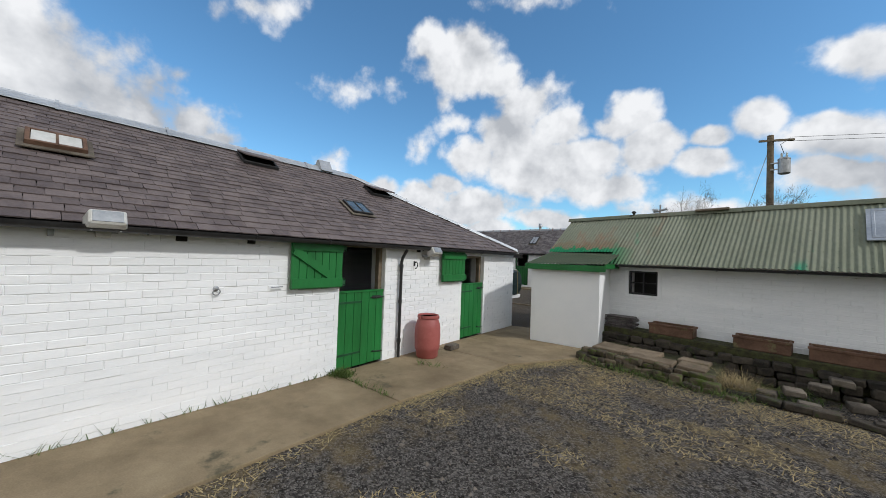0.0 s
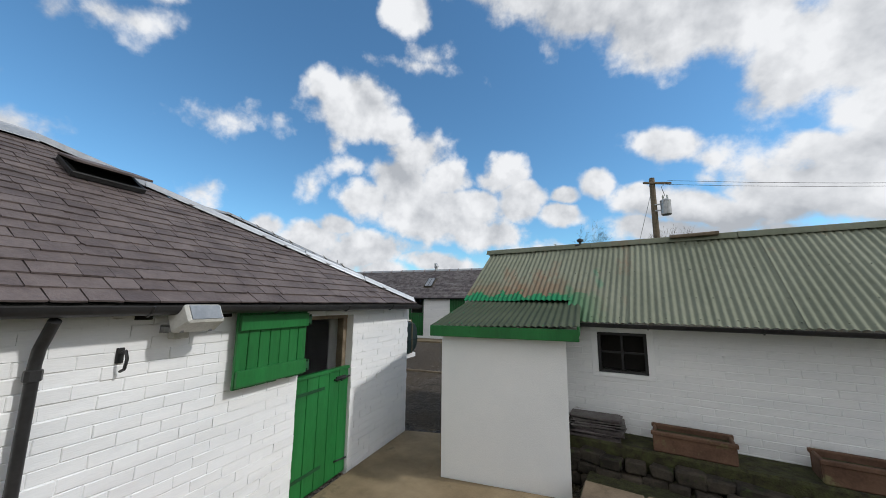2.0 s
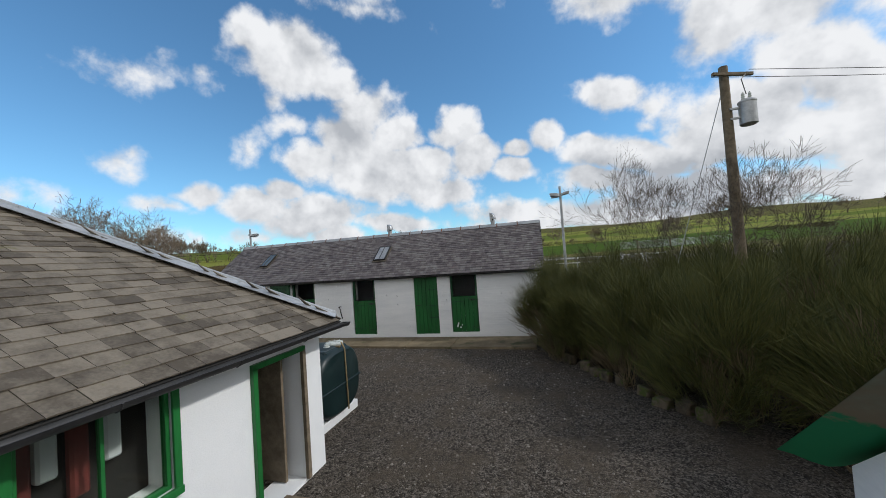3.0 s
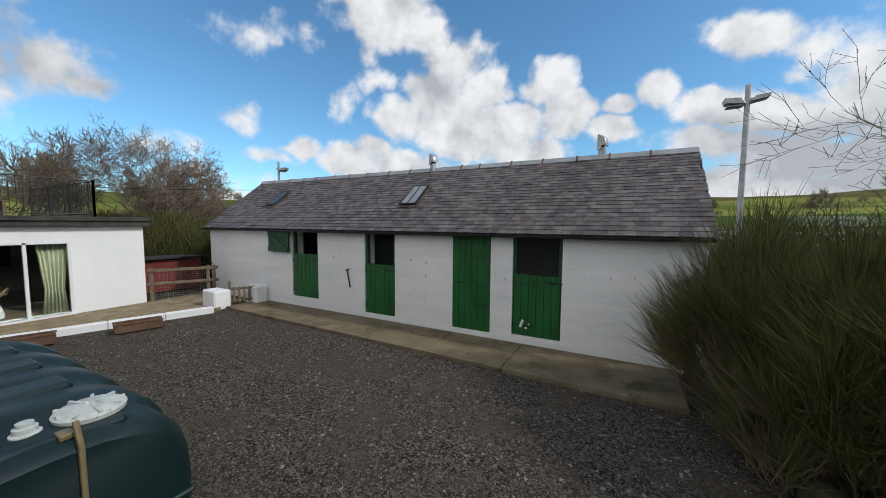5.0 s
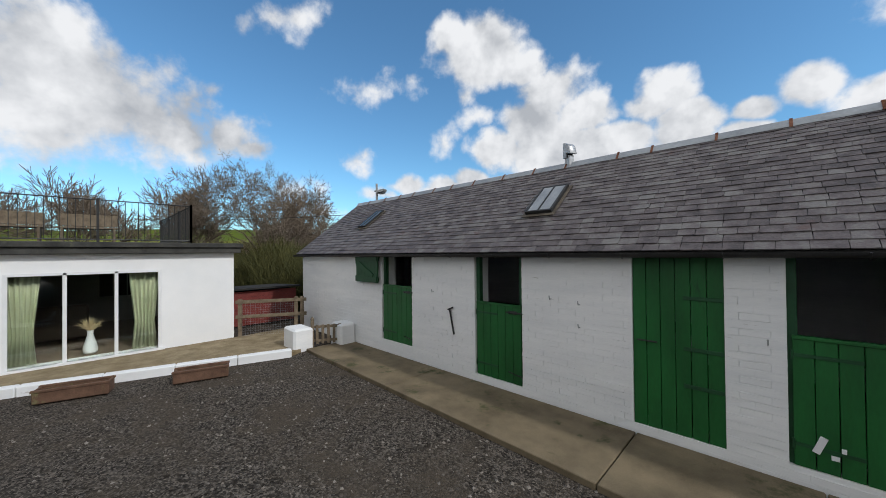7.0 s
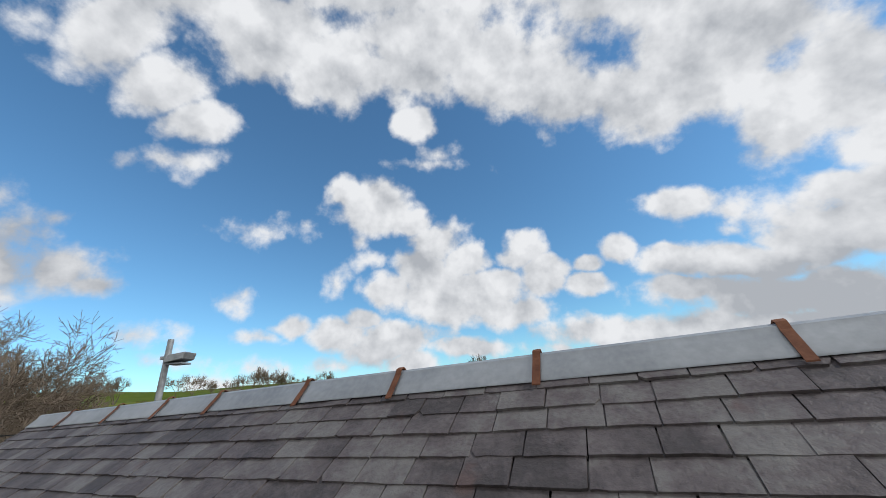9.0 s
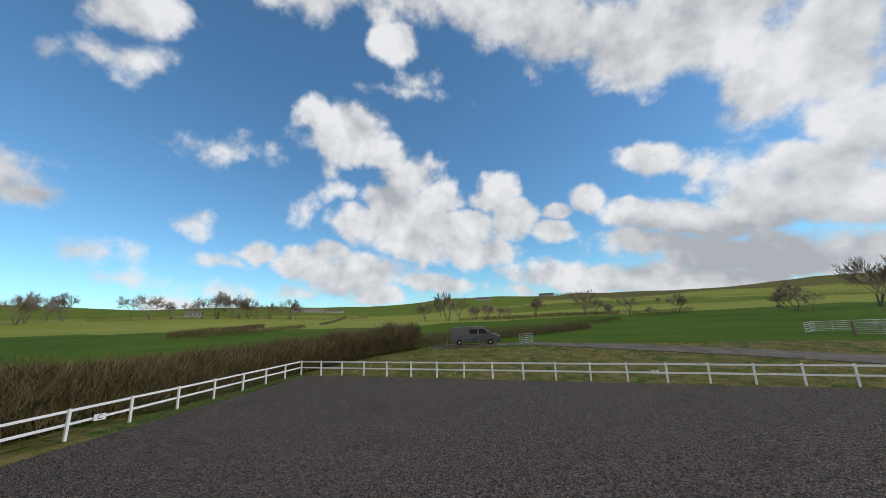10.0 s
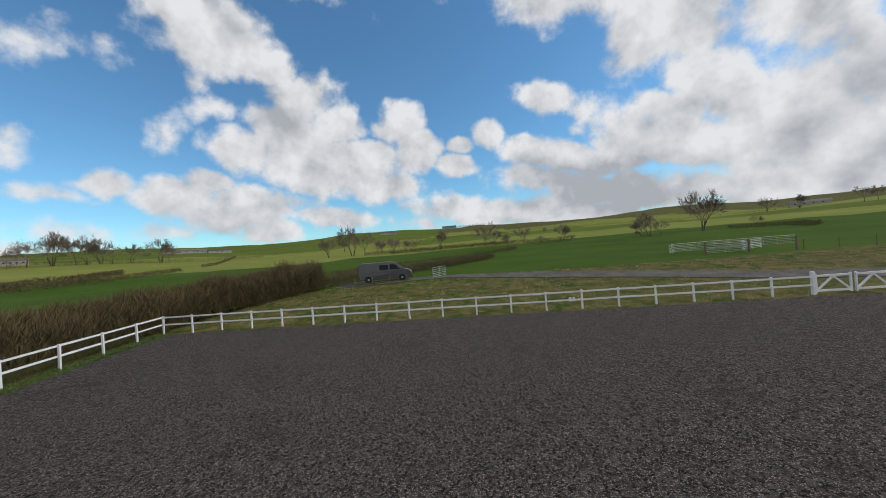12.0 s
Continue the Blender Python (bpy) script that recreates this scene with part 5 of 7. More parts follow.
for x, y, w, d, t in ((2.75, 8.35, 0.5, 0.55, -6), (3.25, 8.30, 0.48, 0.5, -8), (3.42, 8.02, 0.62, 0.3, -9), (3.95, 8.0, 0.36, 0.34, -8), (3.95, 8.36, 0.4, 0.32, -8)):
    part("slab", Build().box((-w / 2, -d / 2, 0), (w / 2, d / 2, 0.06), Matrix.Translation((x, y, 0.17)) @ pose(0, 0, 0, random.uniform(-1, 1), random.uniform(-1, 1), t), 0.010), M_slab, slab, bevel=0.01)
part("fill", Build().prism([(2.5, 8.62), (2.45, 8.05), (4.2, 7.8), (4.35, 8.9), (2.6, 9.2)], -0.05, 0.175), M_soil, slab, bevel=0.02)
steps = []
for i, (s, d, z) in enumerate(((4.15, 2.35, 0.0), (4.4, 2.25, 0.13), (4.62, 2.05, 0.26), (4.55, 2.5, 0.0), (4.95, 2.3, 0.12), (5.2, 2.45, 0.0), (5.35, 2.2, 0.15), (4.8, 1.9, 0.40), (3.85, 2.4, 0.0))):
    p = bpt(s, d, z)
    steps.append((p.x, p.y, z * 0.62, 0.21, 0.17, 0.088, random.uniform(-30, 10)))
stones("stone_pile", "pile of squared grey stones in front of the raised bed", steps, "")
st = thing("slate_stack", "stack of old dark slates on the ledge", "slates", bpt(1.85, 1.36, 0.44), -10)
for i in range(13):
    part("slate", Build().box((-0.26, -0.13, 0), (0.26, 0.13, 0.014), Matrix.Translation((random.uniform(-0.05, 0.05), random.uniform(-0.03, 0.03), i * 0.0175)) @ pose(0, 0, 0, 0, 0, random.uniform(-9, 9)), 0.004), M_slateC, st)


def trough(at, turn, l, d, h, label):
    t = thing("planter", label, "planter", at, turn, "planters")
    k = 0.035
    part("body", Build().box((-l / 2, -d / 2, 0), (l / 2, -d / 2 + k, h)).box((-l / 2, d / 2 - k, 0), (l / 2, d / 2, h)).box((-l / 2, -d / 2 + k, 0), (-l / 2 + k, d / 2 - k, h))
         .box((l / 2 - k, -d / 2 + k, 0), (l / 2, d / 2 - k, h)).box((-l / 2 + k, -d / 2 + k, 0), (l / 2 - k, d / 2 - k, 0.03)), M_terra, t, bevel=0.012)
    part("rim", Build().box((-l / 2 - 0.012, -d / 2 - 0.012, h - 0.03), (l / 2 + 0.012, -d / 2 + k, h + 0.008)).box((-l / 2 - 0.012, d / 2 - k, h - 0.03), (l / 2 + 0.012, d / 2 + 0.012, h + 0.008)), M_terra, t, bevel=0.006)
    part("soil", Build().box((-l / 2 + k, -d / 2 + k, 0.03), (l / 2 - k, d / 2 - k, h - 0.05), None, 0.01), M_soil, t)
    return t


for s, l in ((2.76, 0.68), (3.98, 0.66), (4.86, 0.74)):
    trough(bpt(s, 1.36, 0.44), -10, l, 0.30, 0.19, "weathered fireclay planter with moss on the stone ledge")
trough((-10.55, 17.25, 0.0), 74, 0.85, 0.28, 0.20, "brown wooden planter against the white kerb")
trough((-10.02, 18.80, 0.0), 74, 0.80, 0.28, 0.20, "brown wooden planter against the white kerb")


# ---- farmhouse openings ----
small_window((-2.7, 11.82, 0.94), (0, 1, 0), (1, 0, 0), 0.90, 0.86, "two-light window in a bright green frame", 2, 1, M_green)
b = Build()
for lo, hi in (((-2.70, 11.76, 1.79), (-2.675, 12.78, 1.85)), ((-2.70, 11.76, 0.88), (-2.66, 12.78, 0.94)), ((-2.70, 11.76, 0.94), (-2.675, 11.82, 1.79)), ((-2.70, 12.72, 0.94), (-2.675, 12.78, 1.79))):
    b.box(lo, hi)
solid("window_surround", b, M_green, "bright green painted timber surround", "trim", "structure", bevel=0.003)
cl = thing("hanging_clothes", "red and white clothes hanging behind the farmhouse window", "clothes", (-2.95, 12.2, 0.95))
for y, c, h in ((-0.25, M_red, 0.6), (-0.12, M_frame, 0.3), (0.05, M_red, 0.5), (0.25, M_frame, 0.35)):
    part("garment", Build().prism([(-0.03, y - 0.06), (0.03, y - 0.05), (0.04, y + 0.05), (-0.02, y + 0.06)], 0.72 - h, 0.74), c, cl, bevel=0.015)
ef = thing("door_frame_house", "bright green painted timber door frame", "door frame", (-2.68, 13.57, 0.02), kind="structure")
part("jamb", Build().box((-0.03, -0.03, 0), (0.02, 0.03, 1.62)), M_green, ef, bevel=0.004)
part("jamb", Build().box((-0.03, 0.76, 0), (0.02, 0.82, 1.62)), M_wood, ef, bevel=0.004)
part("lintel", Build().box((-0.03, -0.03, 1.60), (0.02, 0.82, 1.66)), M_green, ef, bevel=0.004)
od = thing("house_door", "dark timber door standing open inside the farmhouse", "door", (-3.0, 14.2, 0.03))
part("leaf", Build().box((-0.5, 0.0, 0), (0.1, 0.04, 1.55)), M_wood, od, bevel=0.004)
part("handle", Build().tube([(-0.3, -0.04, 0.5), (-0.3, -0.04, 1.2)], 0.012), M_frame, od, "pale upright handle")
gp = Build().box((-2.78, 10.28, 0), (-2.70, 10.41, 1.92))
solid("porch_post", gp, M_green, "bright green painted porch post", "post", bevel=0.005)
ln = thing("wall_lantern", "black carriage lantern on the farmhouse wall", "lamp", (-2.70, 10.68, 1.36))
part("arm", Build().tube([(0, 0, -0.02), (0.06, 0, -0.06), (0.11, 0, -0.03), (0.11, 0, 0.0)], 0.010), M_black, ln, smooth=True)
part("plate", Build().lathe([(0.05, 0), (0.05, 0.015), (0.02, 0.03)], pose(0, 0, -0.03, 0, 90, 0), 12), M_black, ln)
part("glass", Build().lathe([(0.035, 0.01), (0.06, 0.15)], Matrix.Translation((0.11, 0, 0)), 6), M_pane, ln, "grimy lantern glass")
part("roof", Build().lathe([(0.085, 0.15), (0.05, 0.19), (0.02, 0.21), (0.012, 0.24)], Matrix.Translation((0.11, 0, 0)), 6), M_black, ln)
for a in range(6):
    t = a * math.pi / 3
    part("bar", Build().tube([(0.11 + 0.036 * math.cos(t), 0.036 * math.sin(t), 0.0), (0.11 + 0.063 * math.cos(t), 0.063 * math.sin(t), 0.155)], 0.005, 5), M_black, ln)
for y in (8.55, 9.0):
    c = thing("flue_pot", "short dark flue pot on the farmhouse ridge", "flue", (HX, y, HZ), 0, "flue pots")
    part("pipe", Build().lathe([(0.11, -0.1), (0.11, 0.28), (0.12, 0.29), (0.12, 0.32), (0.1, 0.32)], sides=16), M_steel, c, smooth=True)
    part("cap", Build().lathe([(0.14, 0.38), (0.15, 0.40), (0.04, 0.45)], sides=16), M_black, c)
    part("stay", Build().box((-0.01, -0.1, 0.30), (0.01, -0.08, 0.39)), M_black, c)
    part("stay", Build().box((-0.01, 0.08, 0.30), (0.01, 0.1, 0.39)), M_black, c)

# ---- oil tank ----
def oil_tank():
    """A ribbed horizontal moulding: an oval section drawn along x with raised bands, plateaus on top, caps and a sight pipe."""
    t = thing("oil_tank", "dark green ribbed plastic oil tank on blocks", "tank", (-4.58, 15.92, 0.0))
    L, sec = 1.45, 28
    stations = []
    for x, s in ((-L, 0.86), (-L + 0.05, 0.95), (-L + 0.12, 1.0)):
        stations.append((x, s))
    for c in (-0.95, -0.35, 0.25, 0.85):
        stations += [(c - 0.17, 1.0), (c - 0.13, 1.055), (c + 0.13, 1.055), (c + 0.17, 1.0)]
    stations += [(L - 0.14, 1.0), (L - 0.05, 0.95), (L, 0.86)]
    b = Build()
    for x, s in stations:
        for i in range(sec):
            a = 2 * math.pi * i / sec
            cx, cz = math.cos(a), math.sin(a)
            e = 0.72
            y = 0.66 * s * math.copysign(abs(cx) ** e, cx)
            z = 0.68 + 0.58 * s * math.copysign(abs(cz) ** e, cz)
            b.v.append((x, y, z))
    for i in range(len(stations) - 1):
        for j in range(sec):
            p, q = i * sec + j, i * sec + (j + 1) % sec
            b.f.append((p, p + sec, q + sec, q))
    b.f.append(tuple(range(sec)))
    b.f.append(tuple(reversed([(len(stations) - 1) * sec + j for j in range(sec)])))
    part("body", b, M_tank, t, smooth=True)
    part("seam", Build().prism([(-L - 0.015, -0.62), (L + 0.02, -0.62), (L + 0.02, 0.62), (-L - 0.015, 0.62)], 0.60, 0.635), M_tank, t, bevel=0.012)
    for c in (-0.65, -0.05, 0.55):
        part("plateau", Build().prism([(c - 0.12, -0.30), (c + 0.12, -0.30), (c + 0.12, 0.30), (c - 0.12, 0.30)], 1.20, 1.30), M_tank, t, bevel=0.03)
    part("plateau", Build().prism([(0.95, -0.34), (1.38, -0.34), (1.38, 0.34), (0.95, 0.34)], 1.12, 1.25), M_tank, t, bevel=0.03)
    cap = part("filler_cap", Build().lathe([(0.155, 1.25), (0.16, 1.275), (0.14, 1.29), (0.05, 1.30), (0.04, 1.285)], Matrix.Translation((1.18, 0.23, 0)), 28), M_cap, t, "pale weathered filler cap", smooth=True)
    for i in range(9):
        part("rib", Build().box((0.04, -0.008, 1.288), (0.15, 0.008, 1.302), Matrix.Translation((1.18, 0.23, 0)) @ pose(0, 0, 0, 0, 0, i * 40)), M_cap, cap)
    part("vent_cap", Build().lathe([(0.07, 1.25), (0.07, 1.265), (0.055, 1.27), (0.055, 1.295), (0.04, 1.30), (0.04, 1.32), (0.01, 1.325)], Matrix.Translation((1.19, -0.02, 0)) @ Matrix.Diagonal((0.85, 0.85, 1, 1)), 20), M_cap, t, "pale round vent cap", smooth=True)
    part("gauge", Build().box((1.31, 0.05, 1.235), (1.40, 0.11, 1.262)), M_pipe, t, "small brown gauge", bevel=0.004)
    part("sight_pipe", Build().tube([(1.40, 0.11, 1.32), (1.46, 0.11, 1.2), (1.48, 0.11, 0.15)], 0.014, 8), M_pipe, t, "brass-coloured sight pipe", smooth=True)
    for x in (-1.1, 0, 1.15):
        part("block", Build().box((x - 0.22, -0.55, -0.02), (x + 0.22, 0.6, 0.12), None, 0.006), M_frame, t, "pale concrete block", bevel=0.008)
    return t


oil_tank()

# ---- wing: window, interior, parapet, railing ----
win = thing("window_wing", "white-framed three-pane window of the wing", "window", (-12.72, 16.30, 0.10))
for y in (0.0, 0.735, 1.475, 2.19):
    part("mullion", Build().box((-0.07, y, 0.0), (0.0, y + 0.06, 1.76)), M_frame, win, bevel=0.004)
part("sill", Build().box((-0.07, -0.05, -0.06), (0.07, 2.30, 0.0)), M_frame, win, bevel=0.006)
part("head", Build().box((-0.07, 0.06, 1.71), (0.0, 2.19, 1.76)), M_frame, win)
for y in (0.06, 0.795, 1.535):
    p = part("pane", Build().box((-0.04, y, 0.0), (-0.034, y + 0.67, 1.71)), M_glass, win)
    p.visible_shadow = False


def curtain(y0, y1):
    c = thing("curtain", "pale green gathered curtain behind the wing window", "curtain", (-12.92, 0, 0.12), group="curtains")
    k, n = Build(), 48
    for z, sq in ((0.0, 0.8), (0.6, 0.62), (1.1, 0.8), (1.72, 1.0)):
        for i in range(n + 1):
            t = i / n
            mid = (y0 + y1) / 2
            k.v.append((0.03 * math.sin(t * 40) + 0.01 * math.sin(t * 17), mid + ((y0 - mid) + (y1 - y0) * t) * sq, z))
    for r in range(3):
        for i in range(n):
            a = r * (n + 1) + i
            k.f.append((a, a + 1, a + n + 2, a + n + 1))
    o = part("cloth", k, M_curtain, c, smooth=True)
    md = o.modifiers.new("thickness", "SOLIDIFY")
    md.thickness = 0.006


curtain(16.25, 16.75)
curtain(18.0, 18.55)
room = thing("room_wing", "dim room behind the wing window", "room", kind="structure")
M_room = surface("room_plaster", (0.38, 0.39, 0.34), (0.48, 0.49, 0.43), 1, 40, 0.9)
M_floorb = surface("room_carpet", (0.16, 0.12, 0.085), (0.24, 0.18, 0.13), 4, 60, 0.95)
part("floor", Build().box((-18, 12, -0.02), (-13.03, 19.9, 0.10)), M_floorb, room)
part("back_wall", Build().box((-18.1, 12, 0.1), (-18, 19.9, 2.2)), M_room, room)
part("side_wall", Build().box((-18, 19.6, 0.1), (-13.03, 19.7, 2.2)), M_room, room)
part("side_wall", Build().box((-18, 11.9, 0.1), (-13.03, 12.0, 2.2)), M_room, room)
part("ceiling", Build().box((-18, 12, 2.1), (-13.03, 19.9, 2.2)), M_room, room)
iw = thing("inner_window", "dark paned window on the far side of the room", "window", (-17.99, 17.6, 0.9))
part("pane", Build().box((0.0, 0, 0), (0.02, 1.0, 0.9)), M_dark, iw)
for y in (0.0, 0.33, 0.66, 0.97):
    part("bar", Build().box((0.02, y, 0), (0.04, y + 0.03, 0.9)), M_room, iw)
vs = thing("vase", "white vase with dried pampas behind the wing window", "vase", (-13.2, 17.42, 0.10))
part("body", Build().lathe([(0.05, 0.0), (0.11, 0.04), (0.12, 0.12), (0.08, 0.28), (0.045, 0.42), (0.055, 0.5)], sides=20), M_frame, vs, smooth=True)
pp = Build()
for i in range(70):
    a, e = random.uniform(0, 6.28), random.uniform(0.1, 1.0)
    d = Vector((math.cos(a) * e * 0.6, math.sin(a) * e, 1.0)).normalized()
    L = random.uniform(0.22, 0.38)
    pp.tube([(0, 0, 0.45), d * L * 0.6 + Vector((0, 0, 0.45)), d * L + Vector((0, 0, 0.45 - e * 0.08))], [0.003, 0.012, 0.003], 4)
part("pampas", pp, M_pampas, vs, "dried pampas plumes")
sofa = thing("sofa", "dark low sofa inside the wing room", "sofa", (-15.5, 16.6, 0.1))
part("seat", Build().box((-0.4, -0.8, 0.05), (0.4, 0.8, 0.42)), M_floorb, sofa, bevel=0.05)
part("back", Build().box((-0.5, -0.8, 0.2), (-0.3, 0.8, 0.8)), M_floorb, sofa, bevel=0.05)
M_par = surface("dark_mossy_felt", (0.03, 0.03, 0.028), (0.08, 0.078, 0.07), 3, 50, 0.9, 0.4, 0.008, spots=(0.10, 0.10, 0.07), spot_at=0.62, spot_scale=4)
solid("parapet", Build().box((-12.72, 8.9, 2.225), (-12.56, 20.12, 2.36)).box((-12.85, 8.9, 2.36), (-12.50, 20.16, 2.47), None, 0.01), M_par, "dark felted parapet along the flat roof", "trim", "structure", bevel=0.01)


def railing(a, b, z, h, posts, label):
    r = thing("railing", label, "railing", kind="structure")
    a, b = Vector((*a, z)), Vector((*b, z))
    n = int((b - a).length / 0.11)
    for zz in (0.08, h):
        part("rail", Build().tube([a + Vector((0, 0, zz)), b + Vector((0, 0, zz))], 0.014, 6), M_black, r)
    for i in range(n + 1):
        p = a + (b - a) * (i / n)
        part("bar", Build().tube([p + Vector((0, 0, 0.08)), p + Vector((0, 0, h))], 0.0065, 5), M_black, r)
    for i in range(posts + 1):
        p = a + (b - a) * (i / posts)
        part("post", Build().box((-0.022, -0.022, -0.01), (0.022, 0.022, h + 0.04), Matrix.Translation(p)), M_black, r)


railing((-13.3, 9.2), (-13.3, 19.2), 2.46, 0.95, 6, "black wrought-iron railing round the roof terrace")
railing((-13.3, 19.2), (-18.5, 19.2), 2.46, 0.95, 3, "black wrought-iron railing round the roof terrace")
for y in (16.2, 17.4):
    bn = thing("terrace_bench", "weathered slatted bench on the roof terrace", "bench", (-14.4, y, 2.46), 0, "terrace benches")
    part("seat", Build().box((-0.22, -0.5, 0.36), (0.22, 0.5, 0.40)), M_wood, bn, bevel=0.005)
    part("back", Build().box((-0.26, -0.5, 0.44), (-0.22, 0.5, 0.72)), M_wood, bn, bevel=0.005)
    for yy in (-0.45, 0.41):
        part("leg", Build().box((-0.22, yy, 0), (0.22, yy + 0.04, 0.36)), M_wood, bn)

# ---- strip, kerb, pillar, gate, fence, red shed ----
K0, K1 = Vector((-11.9, 14.7, 0)), Vector((-10.22, 20.45, 0))
kd = (K1 - K0).normalized()
strip = Build().prism([(-12.71, 12), (K0.x - 0.8, 12), (K0.x, K0.y), (K1.x, K1.y), (-10.5, 21.0), (-12.9, 21.6), (-12.71, 20)], -0.05, 0.06)
solid("gravel_strip", strip, M_grit, "golden gravel strip in front of the wing", "path", "structure")
kb = thing("kerb", "white painted low kerb along the gravel strip", "kerb", kind="structure")
n = 6
for i in range(n):
    p, q = K0 + (K1 - K0) * (i / n), K0 + (K1 - K0) * ((i + 1) / n) - kd * 0.008
    s = Vector((-kd.y, kd.x, 0)) * 0.09
    part("stone", Build().prism([((p - s).x, (p - s).y), ((q - s).x, (q - s).y), ((q + s).x, (q + s).y), ((p + s).x, (p + s).y)], -0.05, 0.14), M_white, kb, bevel=0.015)
solid("gate_pillar", Build().box((-10.95, 20.55, -0.05), (-10.35, 21.0, 0.50), None, 0.01).box((-10.5, 21.5, -0.05), (-10.0, 21.89, 0.52), None, 0.01), M_white, "short white painted gate pillars", "pillar", bevel=0.04)
gt = thing("picket_gate", "weathered grey wooden picket gate", "gate", (-10.42, 21.02, 0.05), 62)
for i in range(5):
    part("picket", Build().box((0.06 + i * 0.125, -0.012, 0.04), (0.12 + i * 0.125, 0.012, 0.48)), M_wood, gt, bevel=0.004)
for z in (0.08, 0.40):
    part("rail", Build().box((0.02, 0.013, z), (0.70, 0.035, z + 0.06)), M_wood, gt, bevel=0.004)
part("post", Build().box((-0.05, -0.035, -0.05), (0.02, 0.035, 0.58)).lathe([(0.03, 0.58), (0.045, 0.62), (0.01, 0.67)], Matrix.Translation((-0.015, 0, 0)), 8), M_wood, gt, bevel=0.004)
pf = thing("wire_fence", "weathered post-and-rail fence with wire mesh", "fence", (-12.75, 20.15, 0.0), 62)
for x in (0.0, 1.35, 1.5):
    part("post", Build().box((x - 0.045, -0.04, -0.05), (x + 0.045, 0.04, 1.02), None, 0.006), M_wood, pf, bevel=0.006)
for z in (0.90, 0.52):
    part("rail", Build().box((-0.1, -0.065, z), (1.62, -0.041, z + 0.09), None, 0.006), M_wood, pf, bevel=0.005)
wm = Build()
for i in range(24):
    wm.tube([(i * 0.06, 0, 0.05), (i * 0.06, 0, 0.9)], 0.002, 3, False)
for i in range(14):
    wm.tube([(0, 0.001, 0.06 + i * 0.06), (1.4, 0.001, 0.06 + i * 0.06)], 0.002, 3, False)
part("mesh", wm, M_steel, pf, "grey wire mesh")
rs = thing("red_shed", "low dark red board shed with a felt roof", "shed", (-15.2, 21.2, 0.0))
for i in range(12):
    part("board", Build().box((-1.0, -1.0, 0.05 + i * 0.085), (1.0, -0.975, 0.13 + i * 0.085), None, 0.003), M_red, rs)
    part("board", Build().box((0.985, -0.97, 0.05 + i * 0.085), (1.01, 1.0, 0.13 + i * 0.085), None, 0.003), M_red, rs)
part("core", Build().box((-0.98, -0.97, 0), (0.98, 0.98, 1.05)), M_dark, rs)
part("roof", Build().prism([(-1.15, 1.02), (1.15, 1.12), (1.15, 1.17), (-1.15, 1.07)], -1.15, 1.1, Matrix(((1, 0, 0, 0), (0, 0, 1, 0), (0, 1, 0, 0), (0, 0, 0, 1)))), M_felt, rs)
wt = thing("wall_tool", "black iron bar hanging slanted on the stable wall", "tool", (-6.82, CY - 0.02, 0.96))
part("bar", Build().tube([(-0.06, 0, 0.22), (0.05, -0.01, -0.22)], 0.016, 6), M_black, wt)
part("head", Build().tube([(-0.10, 0, 0.20), (0.02, 0, 0.25)], 0.014, 6), M_black, wt)
for x, z in ((-7.3, 1.45), (-4.95, 1.52), (-4.55, 1.48), (-4.55, 1.18), (-0.9, 1.42), (-0.55, 1.45), (-2.75, 1.28)):
    solid("iron_hook", Build().tube([(x, CY, z), (x, CY - 0.05, z), (x, CY - 0.06, z + 0.05)], 0.007, 5), M_steel, "small iron hook on the stable wall", "hook", group="stable hooks")


# ---- poles ----
def lamp_pole(at, h, turn, label):
    p = thing("street_lamp", label, "lamp", at, turn, "arena lamps")
    part("pole", Build().tube([(0, 0, 0), (0, 0, h * 0.6), (0, 0, h)], [0.06, 0.05, 0.045], 12), M_steel, p, smooth=True)
    part("head", Build().prism([(-0.02, 0.0), (0.30, 0.05), (0.33, 0.16), (0.05, 0.13)], -0.14, 0.14, Matrix.Translation((0.06, 0, h - 0.40)) @ Matrix(((1, 0, 0, 0), (0, 0, 1, 0), (0, 1, 0, 0), (0, 0, 0, 1)))), M_steel, p, "grey floodlight head", bevel=0.01)
    part("glass", Build().box((0.09, -0.11, h - 0.42), (0.34, 0.11, h - 0.395), None), M_pane, p)
    part("arm", Build().box((-0.10, -0.03, h - 0.32), (0.14, 0.03, h - 0.27)), M_steel, p)
    return p


lp = lamp_pole((1.34, 24.6, -0.02), 5.2, 180, "grey floodlight on a tall steel pole behind the stable block")
lamp_pole((-14.25, 25.5, 0.0), 4.98, 25, "grey floodlight on a steel pole behind the stable block")
part("head", Build().prism([(-0.02, 0.0), (0.26, 0.05), (0.28, 0.13), (0.05, 0.11)], -0.12, 0.12, Matrix.Translation((-0.06, 0, 4.84)) @ pose(0, 0, 0, 0, 0, 180) @ Matrix(((1, 0, 0, 0), (0, 0, 1, 0), (0, 1, 0, 0), (0, 0, 0, 1)))), M_steel, lp, "grey floodlight head", bevel=0.01)
up = thing("utility_pole", "wooden electricity pole with a grey transformer", "pole", (5.72, 21.9, 0))
part("pole", Build().tube([(0, 0, -0.1), (0, 0, 4), (0, 0, 7.5)], [0.15, 0.13, 0.11], 12), M_wood, up, smooth=True)
part("transformer", Build().lathe([(0.16, 5.75), (0.2, 5.78), (0.2, 6.35), (0.21, 6.36), (0.21, 6.40), (0.12, 6.46)], Matrix.Translation((0.42, -0.12, 0)), 20), M_steel, up, "grey transformer can", smooth=True)
